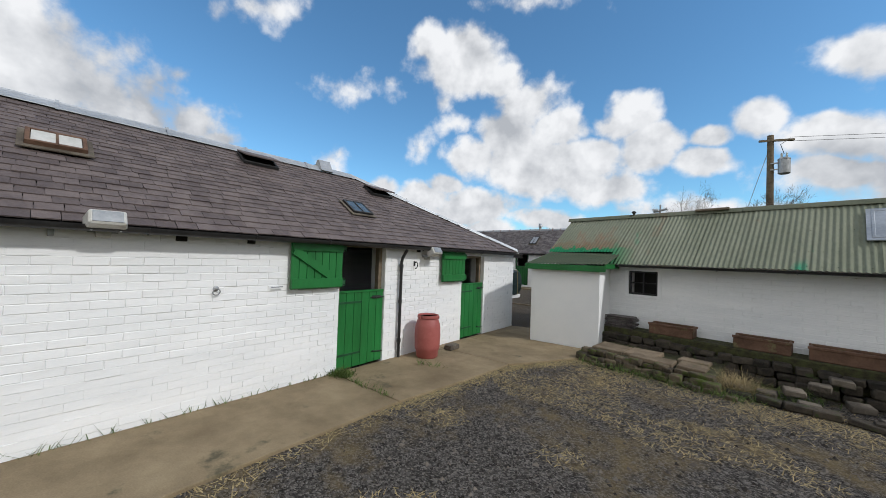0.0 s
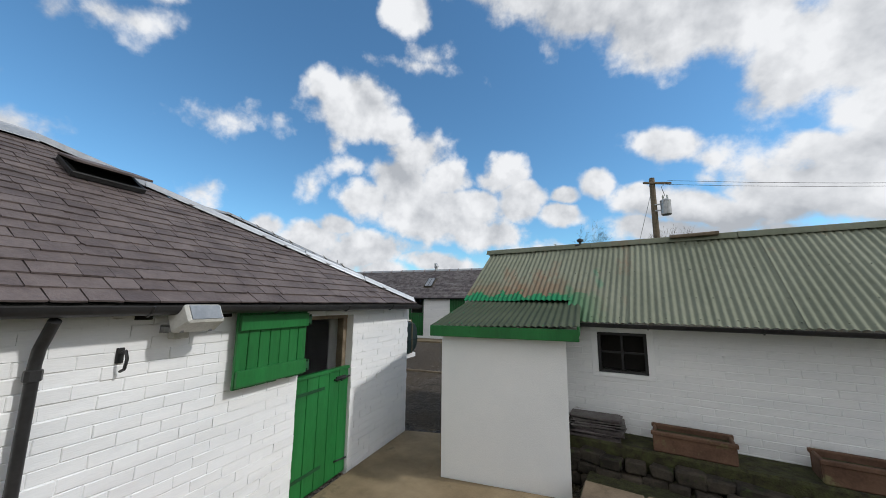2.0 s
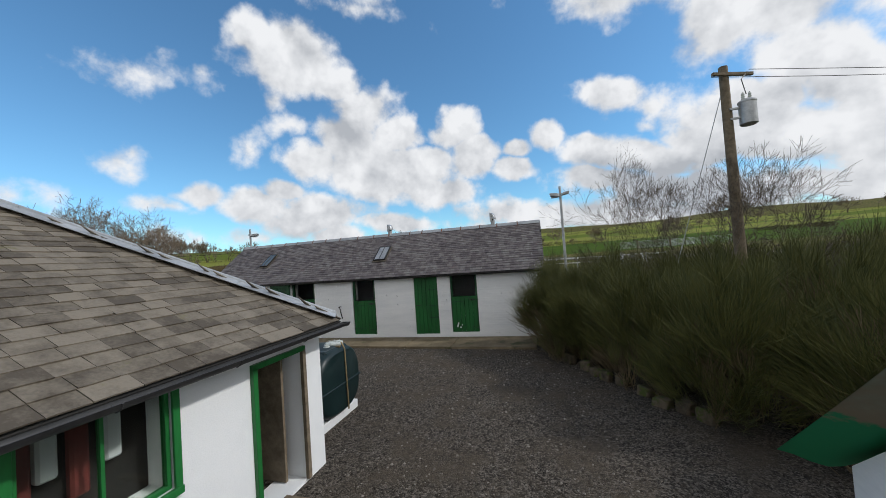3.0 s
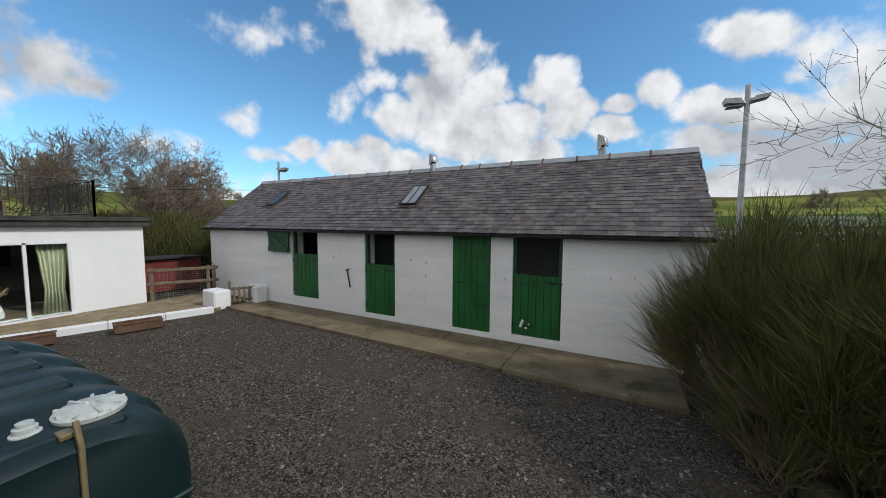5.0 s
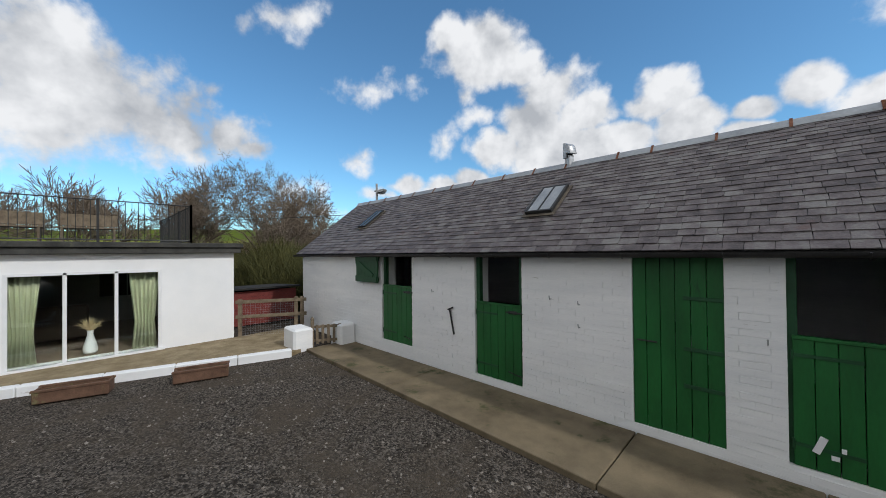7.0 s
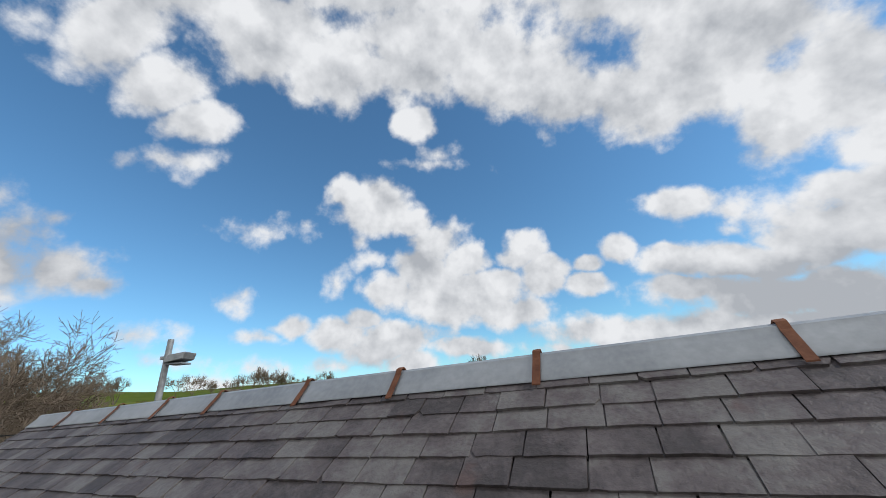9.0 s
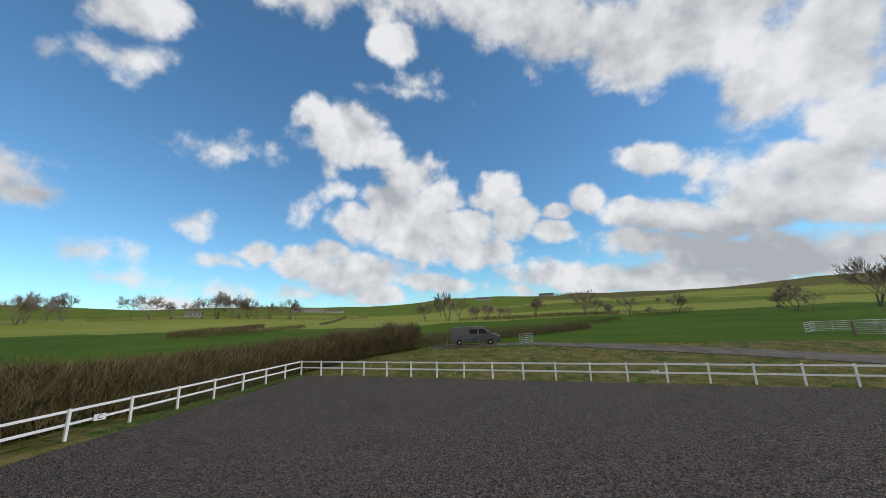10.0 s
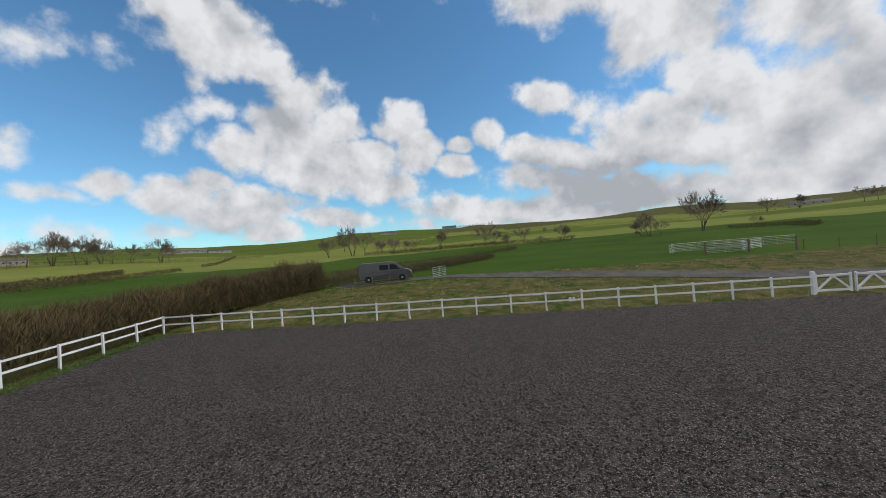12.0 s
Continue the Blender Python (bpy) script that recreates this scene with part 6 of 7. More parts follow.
for z in (5.95, 6.22):
    part("bracket", Build().box((0.0, -0.15, z), (0.3, -0.09, z + 0.05)), M_steel, up)
for dx in (0.34, 0.5):
    part("insulator", Build().lathe([(0.03, 6.44), (0.045, 6.48), (0.03, 6.5), (0.045, 6.54), (0.03, 6.56), (0.04, 6.6), (0.015, 6.66)], Matrix.Translation((dx, -0.12, 0)), 10), M_cap, up)
part("cross_arm", Build().box((-0.45, -0.16, 7.2), (0.75, -0.08, 7.28), pose(0, 0, 0, 0, 0, 20)), M_wood, up)
part("stay", Build().tube([(-0.05, 0, 6.9), (-1.9, 0.8, 0)], 0.012, 5), M_steel, up, "grey stay wire")
part("cable", Build().tube([(0.42, -0.12, 6.6), (0.3, -0.2, 7.0), (0.6, 0.1, 7.3)], 0.012, 5), M_black, up)
for z0, dx in ((7.32, 0.6), (7.28, -0.3)):
    pts = [(5.72 + dx + 34 * t, 21.9 + 9 * t, z0 + 0.6 * t - 3.0 * t * (1 - t)) for t in [i / 10 for i in range(11)]]
    solid("power_cable", Build().tube(pts, 0.009, 4), M_black, "thin black overhead cable", "cable")
pts = [(-13.0 - 40 * t, 25.2 - 13 * t, 3.7 + 3.5 * t - 3.4 * t * (1 - t)) for t in [i / 12 for i in range(13)]]
solid("power_cable", Build().tube(pts, 0.012, 4), M_black, "thin black overhead cable", "cable")


# ---- trees ----
M_twig = surface("pale_bare_twigs", (0.13, 0.10, 0.075), (0.26, 0.205, 0.15), 6, 50, 0.9, 0.3, 0.01)
def grow(b, p, d, L, r, depth, spread, rnd, droop=0.0, sides=5, least=0.006):
    """One limb and its twigs, tapering."""
    pts, rad, q, v = [p.copy()], [r], p.copy(), d.copy()
    n = 3 if depth > 1 else 2
    for i in range(n):
        v = (v + Vector((rnd.uniform(-1, 1), rnd.uniform(-1, 1), rnd.uniform(-0.6, 0.8))) * 0.16 + Vector((0, 0, 0.05 - droop))).normalized()
        q = q + v * (L / n)
        pts.append(q.copy())
        rad.append(max(least, r * (1 - 0.36 * (i + 1) / n)))
    b.tube(pts, rad, max(3, sides), False)
    if depth <= 0:
        return
    kids = 3 if depth > 2 else rnd.choice((3, 4))
    for k in range(kids):
        t = rnd.uniform(0.45, 1.0) if k else 1.0
        i = min(int(t * n), n - 1)
        at = pts[i] + (pts[i + 1] - pts[i]) * (t * n - i)
        ax = v.orthogonal().normalized()
        ax.rotate(Matrix.Rotation(rnd.uniform(0, 6.28), 3, v))
        nv = v.copy()
        nv.rotate(Matrix.Rotation(rnd.uniform(0.35, 0.95) * spread * (0.45 if k == 0 else 1), 3, ax))
        grow(b, at, nv, L * rnd.uniform(0.62, 0.82), max(least, rad[-1] * (0.88 if k == 0 else 0.66)), depth - 1, spread, rnd, droop, sides - 1, least)


def bare_tree(at, h, label, seed, depth=5, trunks=1, spread=1.0, thick=0.05, group="", mat=None, least=0.006):
    t = thing("tree", label, "tree", at, 0, group)
    rnd = random.Random(seed)
    tb = Build()
    k = Build()
    for i in range(trunks):
        a = rnd.uniform(0, 6.28)
        lean = Vector((math.cos(a), math.sin(a), 0)) * (0.35 if trunks > 1 else 0.06)
        base = lean * 0.5 * (trunks > 1)
        top = base + (Vector((0, 0, 1)) + lean).normalized() * h * 0.26
        tb.tube([base - Vector((0, 0, 0.3)), base + (top - base) * 0.5 + Vector((rnd.uniform(-.1, .1), 0, 0)), top], [h * thick * 0.62, h * thick * 0.45, h * thick * 0.36], 9)
        for j in range(5 if trunks == 1 else 3):
            b2 = 6.28 * j / 5 + rnd.uniform(-0.5, 0.5)
            d = Vector((math.cos(b2) * 0.75 * spread, math.sin(b2) * 0.75 * spread, rnd.uniform(0.5, 1.1))).normalized()
            grow(k, base + (top - base) * rnd.uniform(0.75, 1.0), d, h * rnd.uniform(0.22, 0.30), h * thick * 0.22, depth, spread, rnd, least=least)
    part("trunk", tb, mat or M_bark, t, smooth=True)
    part("crown", k, mat or M_twig, t, "bare tangle of branches and twigs")
    return t


bare_tree((-23.3, 24.4, 0.0), 7.2, "large spreading leafless tree beyond the stable block", 4, 7, 1, 1.35, 0.045, least=0.0065)
bare_tree((-25.9, 26.3, 0.1), 4.9, "smaller leafless tree behind the stable block", 9, 6, 2, 0.8, 0.03, least=0.007)
for i, (x, y, h) in enumerate(((-27, 21, 6.2), (-28, 17, 6.0), (-30, 13, 6.6), (-27, 26.0, 5.6), (-32, 9, 7.0))):
    bare_tree((x, y, 0.0), h, "leafless hedgerow tree beyond the terrace", 20 + i, 5, 3, 0.9, 0.028, "terrace trees", least=0.012)
bare_tree((4.2, 20.9, 0.0), 5.6, "leafless tree rising out of the broom bushes", 31, 6, 2, 1.1, 0.014, mat=M_bark, least=0.003)


# ---- broom bushes, scrub, hedges ----
M_broom = surface("green_broom_stems", (0.046, 0.056, 0.012), (0.135, 0.132, 0.036), 3, 30, 0.7, island=0.6)
M_broomdry = surface("dry_broom_stems", (0.10, 0.07, 0.038), (0.20, 0.15, 0.08), 3, 30, 0.8, island=0.5)
M_hedge = surface("bare_hawthorn_hedge", (0.058, 0.044, 0.018), (0.14, 0.105, 0.045), 1.2, 20, 0.9, island=0.6)
M_hedgegreen = surface("budding_hedge", (0.042, 0.046, 0.012), (0.10, 0.095, 0.028), 1.2, 20, 0.9, island=0.6)
M_straw = surface("dry_straw", (0.24, 0.18, 0.085), (0.42, 0.33, 0.17), 3, 30, 0.9, island=0.6)
M_tuft = surface("grass_blades", (0.045, 0.085, 0.014), (0.11, 0.15, 0.035), 2, 30, 0.8, island=0.6)
M_chip2 = surface("pale_stone_chips", (0.05, 0.04, 0.03), (0.27, 0.24, 0.205), 2, 40, 0.95, island=0.9)
M_pebble = surface("loose_stone_chips", (0.03, 0.025, 0.021), (0.17, 0.145, 0.12), 2, 40, 0.95, island=0.9)


def sprays(b, r, h, clumps, stems, rnd, thick, lo=0.12, hi=0.72):
    """Clumps of whippy stems: each clump fans out and up from its own point inside the bush."""
    for c in range(clumps):
        a, q = rnd.uniform(0, 6.283), math.sqrt(rnd.random())
        side = Vector((math.cos(a), math.sin(a), 0))
        foot = side * r * q * 0.85 + Vector((0, 0, h * rnd.uniform(lo, hi) * (1.1 - 0.5 * q)))
        main = (side * rnd.uniform(0.1, 0.9) * q + Vector((rnd.uniform(-.25, .25), rnd.uniform(-.25, .25), rnd.uniform(0.45, 1.0)))).normalized()
        for i in range(stems):
            d = (main + Vector((rnd.gauss(0, 0.3), rnd.gauss(0, 0.3), rnd.gauss(0, 0.22)))).normalized()
            L = rnd.uniform(0.3, 0.62) * (0.6 + 0.4 * h / 2)
            p0 = foot + Vector((rnd.gauss(0, 0.06), rnd.gauss(0, 0.06), rnd.gauss(0, 0.08)))
            p1 = p0 + d * L * 0.55
            p2 = p1 + (d + Vector((rnd.uniform(-.15, .15), rnd.uniform(-.15, .15), 0.18))).normalized() * L * 0.45
            b.tube([p0, p1, p2], [thick, thick * 0.8, thick * 0.3], 3, False)


rnd = random.Random(5)
for x, y, r, h in ((0.62, 20.65, 0.85, 2.15), (1.15, 19.75, 0.85, 1.8), (1.9, 19.5, 1.0, 2.0), (2.3, 18.4, 1.1, 2.05), (3.1, 17.0, 1.15, 2.05), (2.4, 21.3, 1.1, 2.1), (3.6, 19.6, 1.3, 2.2), (4.6, 17.6, 1.4, 2.2),
                   (4.9, 21.0, 1.5, 2.2), (6.3, 19.0, 1.6, 2.2), (4.3, 15.6, 1.1, 1.9)):
    bush = thing("broom_bush", "dense green broom bush beside the stable block", "bush", (x, y, -0.02), 0, "broom bushes")
    b = Build()
    sprays(b, r, h * 1.46, 100, 60, rnd, 0.0042)
    part("foliage", b, M_broom, bush, "green whippy stems")
    b = Build()
    sprays(b, r, h * 1.2, 40, 28, rnd, 0.006, 0.0, 0.6)
    for i in range(14):
        a = rnd.uniform(0, 6.283)
        e = Vector((math.cos(a) * r * rnd.uniform(0.4, 0.9), math.sin(a) * r * rnd.uniform(0.4, 0.9), h * rnd.uniform(0.4, 0.8)))
        b.tube([(rnd.uniform(-.2, .2), rnd.uniform(-.2, .2), 0), e * 0.5 + Vector((0, 0, 0.1)), e], [0.02, 0.014, 0.006], 5, False)
    part("dead_wood", b, M_broomdry, bush, "brown dead stems")
srow = row((0.75, 19.4), (2.75, 16.3), 9, 0.26, 0.18, 0.2, -0.04, -55, 0.12)
stones("bush_edging", "mossy boulders edging the broom bushes", srow, "", M_stonemoss)


def hedge(name, pts, w, h, n, mat, label, rnd, thick=0.012, lean=0.6, kind="stuff"):
    """A tangle of twigs along a line over the ground."""
    pts = [Vector((*p, 0)) for p in pts]
    seg = [(b - a).length for a, b in zip(pts, pts[1:])]
    total = sum(seg)
    b = Build()
    for i in range(n):
        s = rnd.uniform(0, total)
        k = 0
        while s > seg[k] and k < len(seg) - 1:
            s -= seg[k]
            k += 1
        d = (pts[k + 1] - pts[k]).normalized()
        side = Vector((-d.y, d.x, 0))
        o = rnd.uniform(-1, 1)
        p = pts[k] + d * s + side * o * w * 0.5
        top = h * (0.78 + 0.28 * noise.noise(p * 0.45)) * (1 - 0.25 * o * o)
        z0 = height(p.x, p.y) + top * rnd.random() ** 0.8 * 0.78
        v = Vector((rnd.uniform(-lean, lean), rnd.uniform(-lean, lean), rnd.uniform(0.35, 1))).normalized() * rnd.uniform(0.25, 0.55) * max(0.6, h * 0.5)
        q = Vector((p.x, p.y, z0))
        m = q + v * 0.5 + Vector((rnd.uniform(-.08, .08), rnd.uniform(-.08, .08), 0))
        b.tube([q, m, q + v], [thick, thick * 0.7, thick * 0.25], 3, False)
    return solid(name, b, mat, label, "hedge", kind)


HL = [(-31.0, 24), (-34.0, 37), (-37.2, 49.5), (-35.2, 56), (-28.8, 65)]
hedge("arena_hedge", HL, 5.0, 4.1, 56000, M_hedge, "brown leafless hawthorn hedge beside the arena", rnd, 0.022)
hedge("arena_hedge_green", HL, 4.8, 3.5, 20000, M_hedgegreen, "budding stems in the arena hedge", rnd, 0.014)
hedge("track_hedge", [(-28.5, 63), (-24.5, 71), (-17, 88), (-8, 110)], 2.4, 1.7, 11000, M_hedge, "brown leafless hedge running up from the track", rnd, 0.02)
hedge("field_hedge", [(-40, 62), (-33, 95), (-14, 122), (2, 150)], 2.0, 1.7, 6000, M_hedge, "brown leafless hedge along the field", rnd, 0.03)
hedge("yard_scrub", [(-14.6, 24.6), (-17.5, 23.4), (-20.5, 23.2), (-25, 23.0)], 2.6, 3.3, 13000, M_hedgegreen, "yellow-green scrub behind the wire fence", rnd, 0.012)
hedge("terrace_scrub", [(-24, 23), (-25, 17), (-27, 8)], 3.4, 3.3, 15000, M_hedge, "brown scrub beyond the roof terrace", rnd, 0.016)
hedge("lane_scrub", [(1.9, 25.6), (6, 26.0), (15, 25.6)], 2.6, 3.5, 9000, M_hedgegreen, "brown and green scrub along the arena edge", rnd, 0.014)
hedge("hedge_foot", [(-34.2, 50), (-32.0, 42), (-30.9, 37.5)], 1.4, 0.5, 4500, M_hedgegreen, "rough weedy verge below the hedge", rnd, 0.008)


def blades(name, spots, mat, label, rnd, h=0.12, flat=0.3, w=0.004):
    """Single blades of grass or straw, thin wedges."""
    b = Build()
    for x, y, z, s in spots:
        a = rnd.uniform(0, 6.283)
        d = Vector((math.cos(a), math.sin(a), 0))
        L = h * s * rnd.uniform(0.5, 1.2)
        v = (d * flat + Vector((0, 0, rnd.uniform(0.15, 1.0) * (1.2 - flat)))).normalized() * L
        p = Vector((x, y, z))
        sd2 = Vector((-d.y, d.x, 0)) * w * (0.6 + s * 0.5)
        k = len(b.v)
        b.v += [tuple(p - sd2), tuple(p + sd2), tuple(p + d * w), tuple(p + v)]
        b.f += [(k, k + 1, k + 3), (k + 1, k + 2, k + 3), (k + 2, k, k + 3)]
    return solid(name, b, mat, label, "grass", "stuff")


def around(n, fx, rnd):
    return [fx(rnd) for i in range(n)]


def along(a, b, spread):
    def f(r):
        t = r.random()
        return (a[0] + (b[0] - a[0]) * t + r.gauss(0, spread), a[1] + (b[1] - a[1]) * t + r.gauss(0, spread), -0.02, 1.0)
    return f


def clumped(x0, x1, y0, y1, at, scale):
    def f(r):
        while True:
            x, y = r.uniform(x0, x1), r.uniform(y0, y1)
            if noise.noise(Vector((x * scale, y * scale, 4.0))) > at:
                return (x, y, height(x, y), 1.0)
    return f


edge = [((1.36, -3), (1.38, 4.3)), ((1.38, 4.3), (1.62, 6.7)), ((1.62, 6.7), (2.3, 7.85))]
straw = []
for a, b in edge:
    straw += around(1500, along(a, b, 0.11), rnd)
straw += around(11000, clumped(1.5, 7.4, -0.5, 7.9, 0.06, 0.9), rnd) + around(2500, along((2.3, 7.7), (6.5, 7.0), 0.35), rnd)
blades("straw", straw, M_straw, "dry straw-coloured grass scattered over the gravel", rnd, 0.10, 0.95, 0.005)
tufts = around(500, along((0.03, 4.40), (0.25, 4.52), 0.06), rnd) + around(500, along((2.5, 7.75), (4.6, 7.5), 0.12), rnd) + around(700, along((4.2, 7.7), (5.2, 8.3), 0.2), rnd)
tufts += around(240, along((0.03, -2), (0.03, 4.3), 0.02), rnd) + around(300, along((2.5, 7.85), (4.4, 7.7), 0.10), rnd)
tufts += around(90, along((0.25, 4.43), (1.3, 4.43), 0.02), rnd) + around(50, along((0.5, 5.6), (0.95, 5.75), 0.05), rnd)
tufts = [(x, y, 0.01, s) for x, y, z, s in tufts]
blades("grass_tufts", tufts, M_tuft, "green grass tufts growing from joints and stones", rnd, 0.13, 0.45, 0.004)
blades("dry_tussock", [(x, y, 0.02, 1.0) for x, y, z, s in around(420, along((4.35, 7.85), (4.55, 8.0), 0.10), rnd)], M_straw, "yellow dry tussock by the rubble wall", rnd, 0.34, 0.55, 0.004)
bank = []
for i in range(1500):
    x, y = rnd.uniform(-32, 24), rnd.uniform(51.3, 66)
    s = rnd.uniform(0.6, 1.5)
    for k in range(9):
        bank.append((x + rnd.gauss(0, 0.16), y + rnd.gauss(0, 0.16), height(x, y), s))
blades("bank_tussocks", bank, M_straw, "tawny tussocks on the bank beyond the arena", rnd, 0.26, 0.6, 0.012)
bank = []
for i in range(1500):
    x, y = rnd.uniform(-33, 26), rnd.uniform(50.9, 67)
    for k in range(8):
        bank.append((x + rnd.gauss(0, 0.2), y + rnd.gauss(0, 0.2), height(x, y), 1.0))
for i in range(900):
    t = rnd.random() * 0.66
    x, y = -32.9 + 6.1 * t + rnd.uniform(-0.3, 0.95), 50.6 - 24 * t
    for k in range(8):
        bank.append((x + rnd.gauss(0, 0.15), y + rnd.gauss(0, 0.15), 0.72, 1.0))
blades("bank_grass", bank, M_tuft, "green grass on the bank and along the fence", rnd, 0.15, 0.5, 0.014)


def chips(name, n, fx, lo, hi, mat, label, rnd):
    b = Build()
    for i in range(n):
        x, y, z, _ = fx(rnd)
        r = lo + (hi - lo) * rnd.random() ** 3
        a = rnd.uniform(0, 6.28)
        k = len(b.v)
        for j in range(4):
            t = a + j * 1.57 + rnd.uniform(-0.4, 0.4)
            b.v.append((x + math.cos(t) * r * rnd.uniform(0.7, 1.2), y + math.sin(t) * r * rnd.uniform(0.6, 1.1), z - r * 0.1))
        b.v.append((x + rnd.uniform(-.3, .3) * r, y + rnd.uniform(-.3, .3) * r, z + r * rnd.uniform(0.5, 0.9)))
        b.f += [(k + j, k + (j + 1) % 4, k + 4) for j in range(4)]
    return solid(name, b, mat, label, "gravel", "stuff")


def spot(x0, x1, y0, y1, z=None):
    return lambda r: (lambda x, y: (x, y, height(x, y) if z is None else z, 1))(r.uniform(x0, x1), r.uniform(y0, y1))


chips("yard_chips", 9000, spot(1.5, 7.5, -1.0, 7.9, -0.02), 0.006, 0.035, M_pebble, "loose grey stone chips on the yard", rnd)
chips("stable_yard_chips", 11000, spot(-10.0, 1.2, 13.0, 20.8, -0.02), 0.006, 0.030, M_chip2, "loose stone chips on the stable yard", rnd)
chips("arena_chips", 26000, spot(-24, 8, 28.5, 44, 0.745), 0.008, 0.026, M_pebble, "rubber and stone chips on the arena", rnd)


# ---- arena fence and gates ----
M_rail = surface("white_fence_paint", (0.70, 0.71, 0.71), (0.82, 0.82, 0.82), 3, 50, 0.55, 0.1, 0.003)


def fence(name, a, b, n, z, label):
    f = thing(name, label, "fence", group="arena fences")
    a, b = Vector((*a, z)), Vector((*b, z))
    d = (b - a).normalized()
    ang = math.degrees(math.atan2(d.y, d.x))
    for i in range(n + 1):
        p = a + (b - a) * (i / n)
        part("post", Build().box((-0.05, -0.05, -0.1), (0.05, 0.05, 1.20), Matrix.Translation(p) @ pose(0, 0, 0, rnd.uniform(-1, 1), rnd.uniform(-1, 1), ang), 0.004), M_rail, f, bevel=0.008)
    for i in range(n):
        p, q = a + (b - a) * (i / n), a + (b - a) * ((i + 1) / n)
        L = (q - p).length
        for z0 in (1.06, 0.55):
            part("rail", Build().box((0.004, -0.075, z0), (L - 0.004, -0.051, z0 + 0.10), Matrix.Translation(p) @ pose(0, 0, 0, 0, rnd.uniform(-0.25, 0.25), ang), 0.004), M_rail, f)
    return f


fence("arena_fence", (-33.1, 51.0), (9.0, 51.4), 19, 0.73, "white painted two-rail fence along the far side of the arena")
fence("arena_fence", (-33.1, 51.0), (-26.7, 26.0), 10, 0.73, "white painted two-rail fence along the side of the arena")
gate = thing("arena_gate", "white painted braced timber gate at the arena", "gate", (9.15, 51.4, 0.78), 1, "arena gates")
for lo, hi in (((0, -0.04, 0.12), (2.0, 0.04, 0.24)), ((0, -0.04, 1.0), (2.0, 0.04, 1.12))):
    part("rail", Build().box(lo, hi), M_rail, gate, bevel=0.006)
for x in (0.0, 1.9):
    part("stile", Build().box((x, -0.045, 0.05), (x + 0.1, 0.045, 1.18)), M_rail, gate, bevel=0.006)
for x0, x1 in ((0.12, 1.0), (1.88, 1.0)):
    dv = Vector((x1 - x0, 0, 0.78))
    part("brace", Build().box((0, -0.035, -0.05), (dv.length, 0.035, 0.05), Matrix.Translation((x0, 0, 0.23)) @ pose(0, 0, 0, 0, -math.degrees(math.atan2(dv.z, dv.x)), 0)), M_rail, gate)
copy_thing(gate, pose(11.35, 51.45, 0.78, 0, 0, 3))
gpz = thing("gate_post", "thick white painted gate post", "post", (9.05, 51.4, 0.7))
part("post", Build().box((-0.09, -0.09, -0.1), (0.09, 0.09, 1.42)), M_rail, gpz, bevel=0.01)


def marker(at, turn, letter):
    m = thing("arena_marker", "white round-cornered arena marker with a black letter", "marker", at, turn, "arena markers")
    part("plate", Build().box((-0.20, -0.015, -0.13), (0.20, 0.0, 0.13)), M_rail, m, bevel=0.006)
    c = bpy.data.curves.new("letter", "FONT")
    c.body, c.size, c.align_x, c.align_y, c.extrude = letter, 0.26, "CENTER", "CENTER", 0.002
    c.materials.append(M_black)
    o = new("letter", c)
    o.parent = m
    o.matrix_local = pose(0, -0.019, 0, 90, 0, 0)


marker((-4.9, 51.25, 1.36), 0, "B")
marker((-28.75, 34.6, 1.36), 75.6, "C")


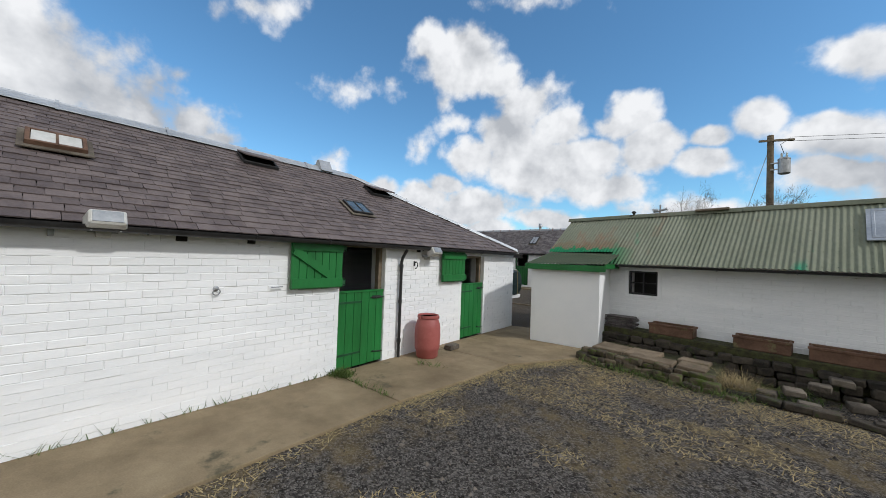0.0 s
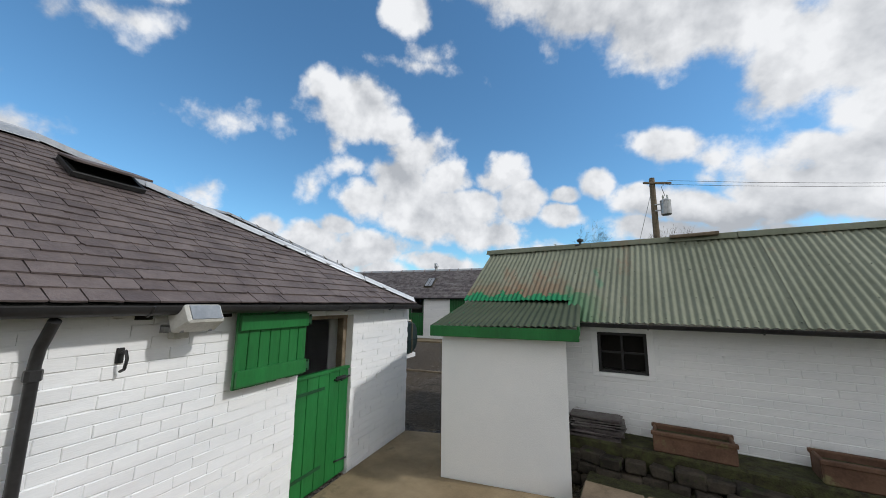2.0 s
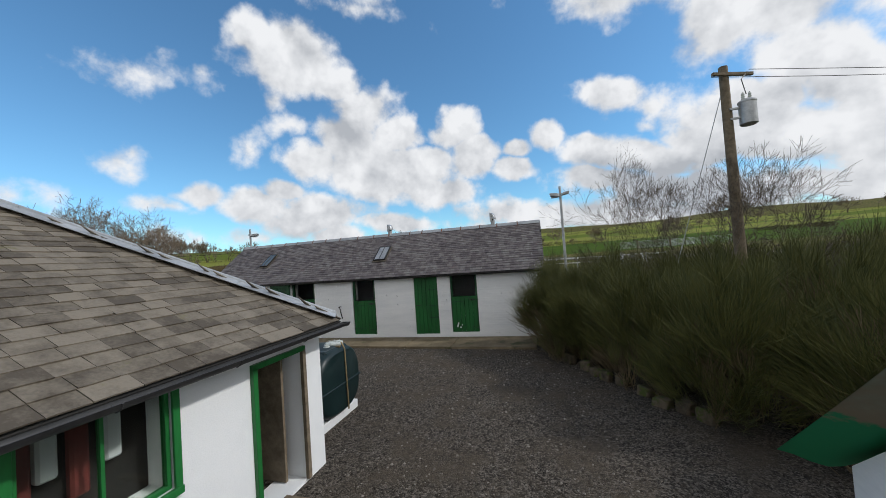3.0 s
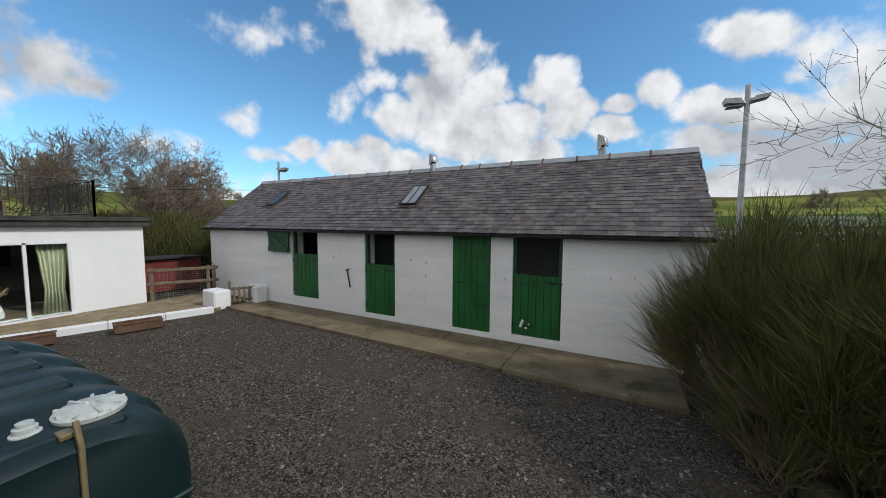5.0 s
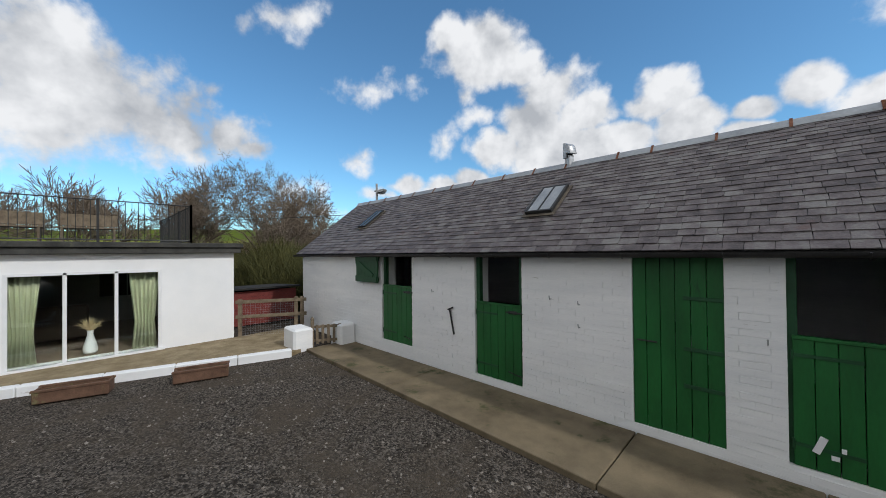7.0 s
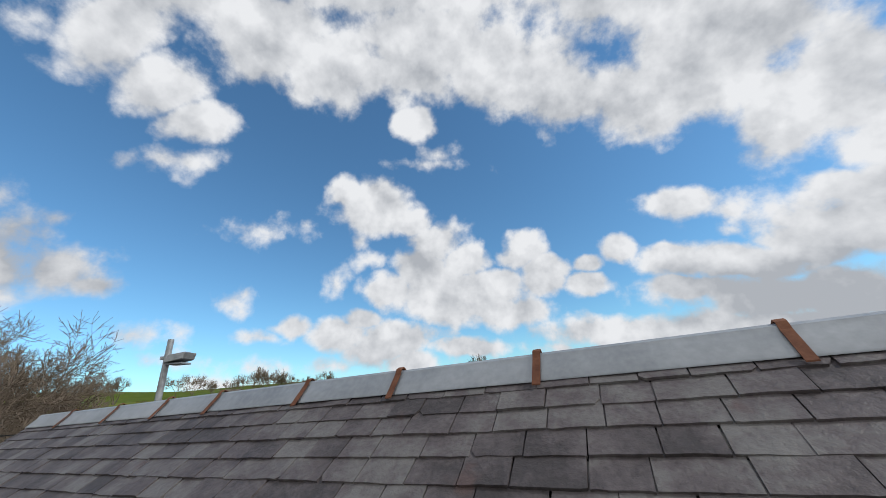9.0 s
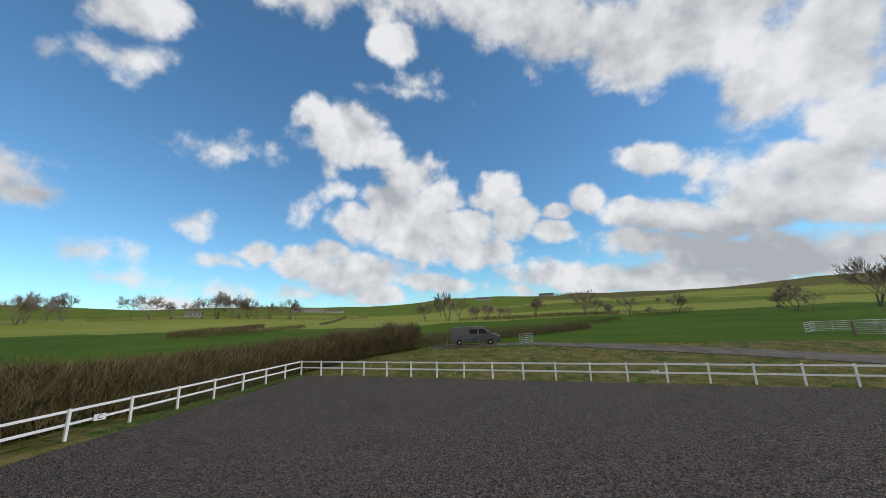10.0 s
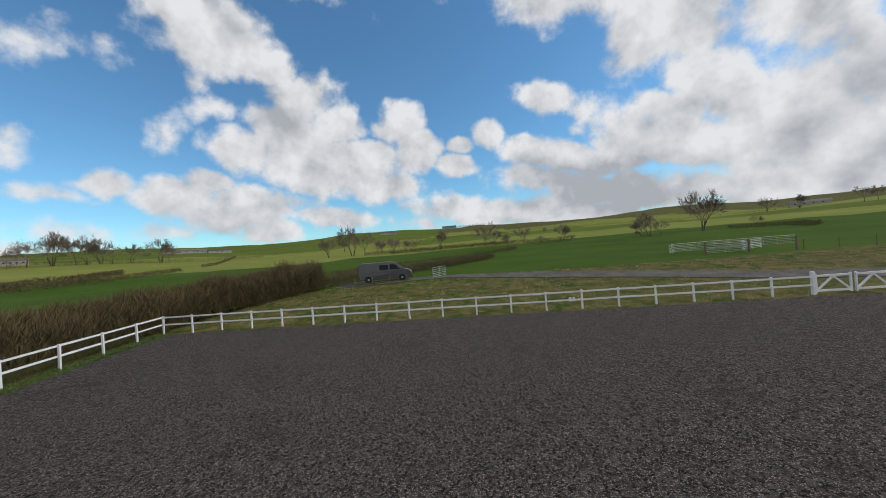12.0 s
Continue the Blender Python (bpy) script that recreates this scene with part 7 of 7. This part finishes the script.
# ---- van ----
def van(at, turn):
    """A panel van, nose to its own +x."""
    v = thing("van", "dark grey panel van parked on the grass by the track", "van", at, turn)
    M_van = surface("dark_grey_car_paint", (0.075, 0.075, 0.079), (0.095, 0.095, 0.10), 2, 60, 0.28, 0.02, 0.001, metal=0.3)
    M_tyre = surface("tyre_rubber", (0.012, 0.012, 0.012), (0.022, 0.022, 0.022), 8, 60, 0.85)
    M_win = surface("tinted_glass", (0.008, 0.009, 0.010), (0.014, 0.015, 0.016), 2, 30, 0.12, spec=0.15)
    prof = [(-2.55, 0.45), (-2.60, 0.9), (-2.55, 1.75), (-2.42, 1.94), (0.7, 1.96), (1.10, 1.84), (1.85, 1.22), (2.45, 1.02), (2.60, 0.80), (2.62, 0.42), (2.3, 0.30), (-2.4, 0.30)]
    up2 = Matrix(((1, 0, 0, 0), (0, 0, -1, 0), (0, 1, 0, 0), (0, 0, 0, 1)))
    b = Build()
    n = len(prof)
    for y, sh in ((-0.95, 0), (0.95, 0)):
        for x, z in prof:
            tuck = 0.16 * max(0.0, (z - 1.1) / 0.85)
            b.v.append((x, y * (1 - tuck), z))
    b.f = [tuple(range(n)), tuple(reversed(range(n, 2 * n)))] + [(i, n + i, n + (i + 1) % n, (i + 1) % n) for i in range(n)]
    part("body", b, M_van, v, smooth=False, bevel=0.05)
    for s in (-1, 1):
        for x in (-1.65, 1.62):
            Mw = Matrix.Translation((x, s * 0.86, 0.34)) @ pose(0, 0, 0, 90, 0, 0)
            w = part("wheel", Build().lathe([(0.2, -0.11), (0.32, -0.11), (0.345, -0.08), (0.345, 0.08), (0.32, 0.11), (0.2, 0.11)], Mw, 24), M_tyre, v, smooth=True)
            part("rim", Build().lathe([(0.05, -0.115), (0.2, -0.1), (0.205, 0.1), (0.05, 0.115)], Mw, 20), M_steel, w, "silver wheel rim", smooth=True)
        yy = s * 0.915
        for name, pts in (("side_window", [(-0.55, 1.22), (0.30, 1.22), (0.30, 1.68), (-0.55, 1.68)]), ("door_window", [(0.45, 1.20), (1.45, 1.20), (1.05, 1.62), (0.9, 1.70), (0.45, 1.70)])):
            k = Build()
            for off in (0.0, 0.012):
                for x, z in pts:
                    k.v.append((x, s * (0.95 * (1 - 0.16 * (z - 1.1) / 0.85) + off), z))
            m = len(pts)
            k.f = [tuple(range(m)), tuple(reversed(range(m, 2 * m)))] + [(i, m + i, m + (i + 1) % m, (i + 1) % m) for i in range(m)]
            part(name, k, M_win, v, "dark tinted glass")
        part("headlight", Build().box((2.30, s * 0.62 - 0.2, 0.82), (2.585, s * 0.62 + 0.2, 1.0)), M_pane, v, bevel=0.03)
        part("mirror", Build().box((1.18, s * 1.0 - 0.1, 1.15), (1.30, s * 1.0 + 0.14, 1.40)), M_black, v, bevel=0.03)
    k = Build()
    k.v = [(1.16, -0.74, 1.82), (1.16, 0.74, 1.82), (1.84, 0.86, 1.25), (1.84, -0.86, 1.25), (1.19, -0.74, 1.835), (1.19, 0.74, 1.835), (1.865, 0.86, 1.265), (1.865, -0.86, 1.265)]
    k.f = [(0, 1, 2, 3), (7, 6, 5, 4), (0, 4, 5, 1), (1, 5, 6, 2), (2, 6, 7, 3), (3, 7, 4, 0)]
    part("windscreen", k, M_win, v, "dark windscreen")
    part("grille", Build().box((2.58, -0.45, 0.62), (2.635, 0.45, 0.80)), M_black, v, bevel=0.01)
    part("bumper", Build().box((2.3, -0.93, 0.32), (2.68, 0.93, 0.55)), M_black, v, bevel=0.05)
    for x in (-1.9, -0.6, 0.5):
        part("roof_bar", Build().box((x, -0.75, 1.99), (x + 0.06, 0.75, 2.03)).box((x, -0.72, 1.93), (x + 0.06, -0.68, 2.0)).box((x, 0.68, 1.93), (x + 0.06, 0.72, 2.0)), M_black, v)
    for z in (1.0, 0.62):
        part("trim", Build().box((-2.5, -0.965, z), (2.2, -0.945, z + 0.02)), M_black, v)
    return v


parked = van((-21.0, 66.2, height(-21.0, 66.2)), 15)
parked.scale = (1.1, 1.1, 1.1)


# ---- field gate, track, pen ----
def rail_gate(at, turn, w, h, label, mat, bars=6, group=""):
    g2 = thing("field_gate", label, "gate", at, turn, group)
    for i in range(bars):
        z = 0.2 + (h - 0.2) * (i / (bars - 1)) ** 1.1
        part("bar", Build().tube([(0, 0, z), (w, 0, z)], 0.028, 6), mat, g2)
    for x in (0, w / 2, w):
        part("upright", Build().tube([(x, 0, 0.05), (x, 0, h + 0.03)], 0.03, 6), mat, g2)
    return g2


rail_gate((-15.6, 65.5, height(-15.6, 65.5)), 72, 3.4, 1.2, "galvanised steel field gate standing open", M_steel)
vf = thing("rail_fence", "low weathered rail fence in front of the van", "fence", (-23.6, 63.6, height(-22, 63.8)), 8)
for x in (0, 1.8, 3.6, 5.4):
    part("post", Build().box((x - 0.05, -0.05, -0.2), (x + 0.05, 0.05, 0.95), None, 0.01), M_wood, vf)
part("rail", Build().box((0, -0.07, 0.3), (5.4, -0.05, 0.4)), M_wood, vf)
M_track = surface("stony_track", (0.08, 0.072, 0.062), (0.16, 0.146, 0.128), 0.8, 12, 0.95, 0.6, 0.03, spec=0.05)
tp = [(-26, 65.0), (-18, 66.5), (-14, 67.0), (-5, 64.0), (4.5, 60.5), (12, 57.2), (22, 55.0), (40, 54)]
k = Build()
for i, (x, y) in enumerate(tp):
    a, c = Vector(tp[max(i - 1, 0)]), Vector(tp[min(i + 1, len(tp) - 1)])
    d = (c - a).normalized()
    for s in (-1.5, 1.5):
        px, py = x - d.y * s, y + d.x * s
        for dz in (0.07, -0.3):
            k.v.append((px, py, height(px, py) + dz))
for i in range(len(tp) - 1):
    o = i * 4
    k.f += [(o, o + 4, o + 6, o + 2), (o + 1, o + 3, o + 7, o + 5), (o, o + 1, o + 5, o + 4), (o + 2, o + 6, o + 7, o + 3)]
k.f += [(0, 2, 3, 1), (len(tp) * 4 - 4, len(tp) * 4 - 3, len(tp) * 4 - 1, len(tp) * 4 - 2)]
solid("track", k, M_track, "pale stony farm track across the bank", "track", "structure", smooth=True)
pz = height(20, 76)
pen = rail_gate((16.0, 72.5, height(16, 72.5)), -2, 4.4, 1.25, "galvanised sheep pen gate", M_steel, group="pen gates")
for x, y, t, w in ((14.6, 77.5, 55, 2.6), (16.5, 80.5, 10, 4.0), (20.5, 81.2, 5, 4.0), (24.5, 81.5, -4, 4.0), (20.4, 72.3, 60, 3.0), (22.2, 75.5, 30, 4.0), (28.5, 81.2, 0, 4.0)):
    copy_thing(pen, pose(x, y, height(x, y), 0, 0, t))
for x, y in ((16.0, 72.4), (20.6, 72.2), (24.2, 70.5)):
    solid("strainer_post", Build().tube([(x, y, height(x, y) - 0.2), (x, y, height(x, y) + 1.5)], 0.13, 8), M_wood, "thick weathered strainer post", "post", group="strainer posts")
for i in range(12):
    x, y = 24.5 + i * 2.6, 70.0 - i * 0.9
    solid("stock_fence_post", Build().tube([(x, y, height(x, y) - 0.2), (x, y, height(x, y) + 1.1)], 0.05, 6), M_wood, "weathered stock fence post", "post", group="stock fence posts")

# ---- far trees, shrubs, farmsteads ----
proto = [bare_tree((-60 - 9 * i, 300, height(-60 - 9 * i, 300)), 9.0, "leafless field tree far across the pasture", 50 + i, 4, t, s, 0.035, "far trees", least=0.03) for i, (t, s) in enumerate(((1, 1.1), (2, 1.0), (3, 0.8)))]
FAR_WEST = [(-357, 202, 12.0), (-299, 184, 11.5), (-293, 194, 7.9), (-287, 204, 7.8), (-283, 210, 10.4), (-277, 219, 12.8), (-271, 227, 12.1), (-268, 231, 11.1), (-264, 236, 10.1), (-260, 240, 8.0), (-254, 248, 8.8), (-243, 259, 10.5), (-239, 262, 7.7), (-89, 237, 18.6), (-107, 243, 12.0), (-78, 228, 13.2), (-68, 222, 8.4)]
FAR_EAST = [(-76, 256, 8.8), (-65, 246, 9.3), (-51, 232, 6.9), (-32, 226, 10.1), (-7, 210, 11.9), (-2, 202, 8.5), (3, 194, 5.2), (10, 190, 7.8), (17, 188, 3.7), (27, 188, 7.4), (29, 181, 3.2), (54, 167, 9.3), (53, 171, 6.0), (55, 161, 5.5), (51, 171, 2.5), (71, 164, 13.7), (85, 158, 3.8), (51, 350, 4.9)]
FAR_REST = [(-330, 150, 11), (-322, 140, 9), (-315, 128, 12), (-300, 120, 10), (260, 300, 11), (220, 330, 12), (240, 325, 10), (300, 330, 11), (-88, 330, 9), (-130, 326, 9), (150, 300, 8), (120, 310, 7)]
for i, (x, y, s) in enumerate(FAR_WEST + FAR_EAST + FAR_REST):
    o = copy_thing(proto[i % 3], pose(x, y, height(x, y) - 0.2, 0, 0, i * 67))
    s *= 1.55 if x < -230 else 1.0
    o.scale = (s / 8.5, s / 8.5, s / 8.0)


def shrubs(name, pts, n, h, label, mat=None):
    return hedge(name, pts, 2.5, h, n, mat or M_hedge, label, rnd, 0.08, 0.9)


shrubs("field_shrubs", [(-107, 89), (-111, 114), (-125, 150)], 1500, 2.4, "brown shrubs along a field edge")
shrubs("field_shrubs", [(-150, 190), (-190, 255), (-230, 320)], 1500, 2.6, "brown shrubs along a far field edge")
shrubs("field_shrubs", [(-60, 215), (-20, 210), (8, 206)], 1700, 2.8, "brown thicket across the valley")
shrubs("field_shrubs", [(76, 158), (82, 142), (78, 128)], 900, 2.2, "dark shrubs on the rising pasture")
shrubs("field_shrubs", [(-420, 300), (-395, 420), (-300, 520), (-150, 560)], 1800, 4.0, "dark hedgerow on the skyline")
shrubs("field_shrubs", [(-60, 420), (60, 430), (160, 380), (260, 340)], 1800, 3.0, "hedgerow across the far hillside")
shrubs("field_shrubs", [(20, 560), (120, 520), (300, 460)], 1500, 4.0, "hedgerow across the far hillside")
shrubs("skyline_wood", [(-70, 820), (-30, 830), (10, 815)], 1600, 12.0, "dark plantation on the skyline")
shrubs("field_shrubs", [(-111, 86), (-122, 103), (-134, 126), (-150, 150)], 2600, 3.0, "brown shrubs between two fields")
shrubs("field_shrubs", [(-300, 150), (-290, 190), (-262, 236), (-236, 262), (-190, 300)], 2400, 4.5, "dark hedgerow below the skyline trees")
shrubs("field_shrubs", [(-78, 228), (-48, 222), (-20, 214), (10, 196), (30, 184)], 2200, 3.2, "brown hedgerow with young trees across the valley")
M_farm = surface("pale_farm_wall", (0.26, 0.26, 0.25), (0.36, 0.35, 0.33), 1, 20, 0.8)


def farm(at, turn, l, w, h):
    f = thing("farm_building", "long pale farm building on the far hill", "building", at, turn, "far farm buildings")
    part("wall", Build().box((-l / 2, -w / 2, -1), (l / 2, w / 2, h)), M_farm, f)
    part("roof", Build().prism([(-w / 2 - 0.4, h), (w / 2 + 0.4, h), (0, h + w * 0.3)], -l / 2 - 0.4, l / 2 + 0.4, Matrix(((0, 0, 1, 0), (1, 0, 0, 0), (0, 1, 0, 0), (0, 0, 0, 1)))), M_slateE, f)
    for i in range(4):
        part("window", Build().box((-l * 0.4 + i * l * 0.22, -w / 2 - 0.05, h * 0.35), (-l * 0.4 + i * l * 0.22 + 1.2, -w / 2 - 0.01, h * 0.7)), M_dark, f)


for x, y, t, l in ((-385, 425, 40, 30), (-372, 438, 40, 22), (-350, 452, 45, 26), (-330, 235, 60, 13), (-150, 560, 20, 26), (330, 420, -30, 30), (-60, 640, 0, 24)):
    farm((x, y, height(x, y)), t, l, 7, 3.0)
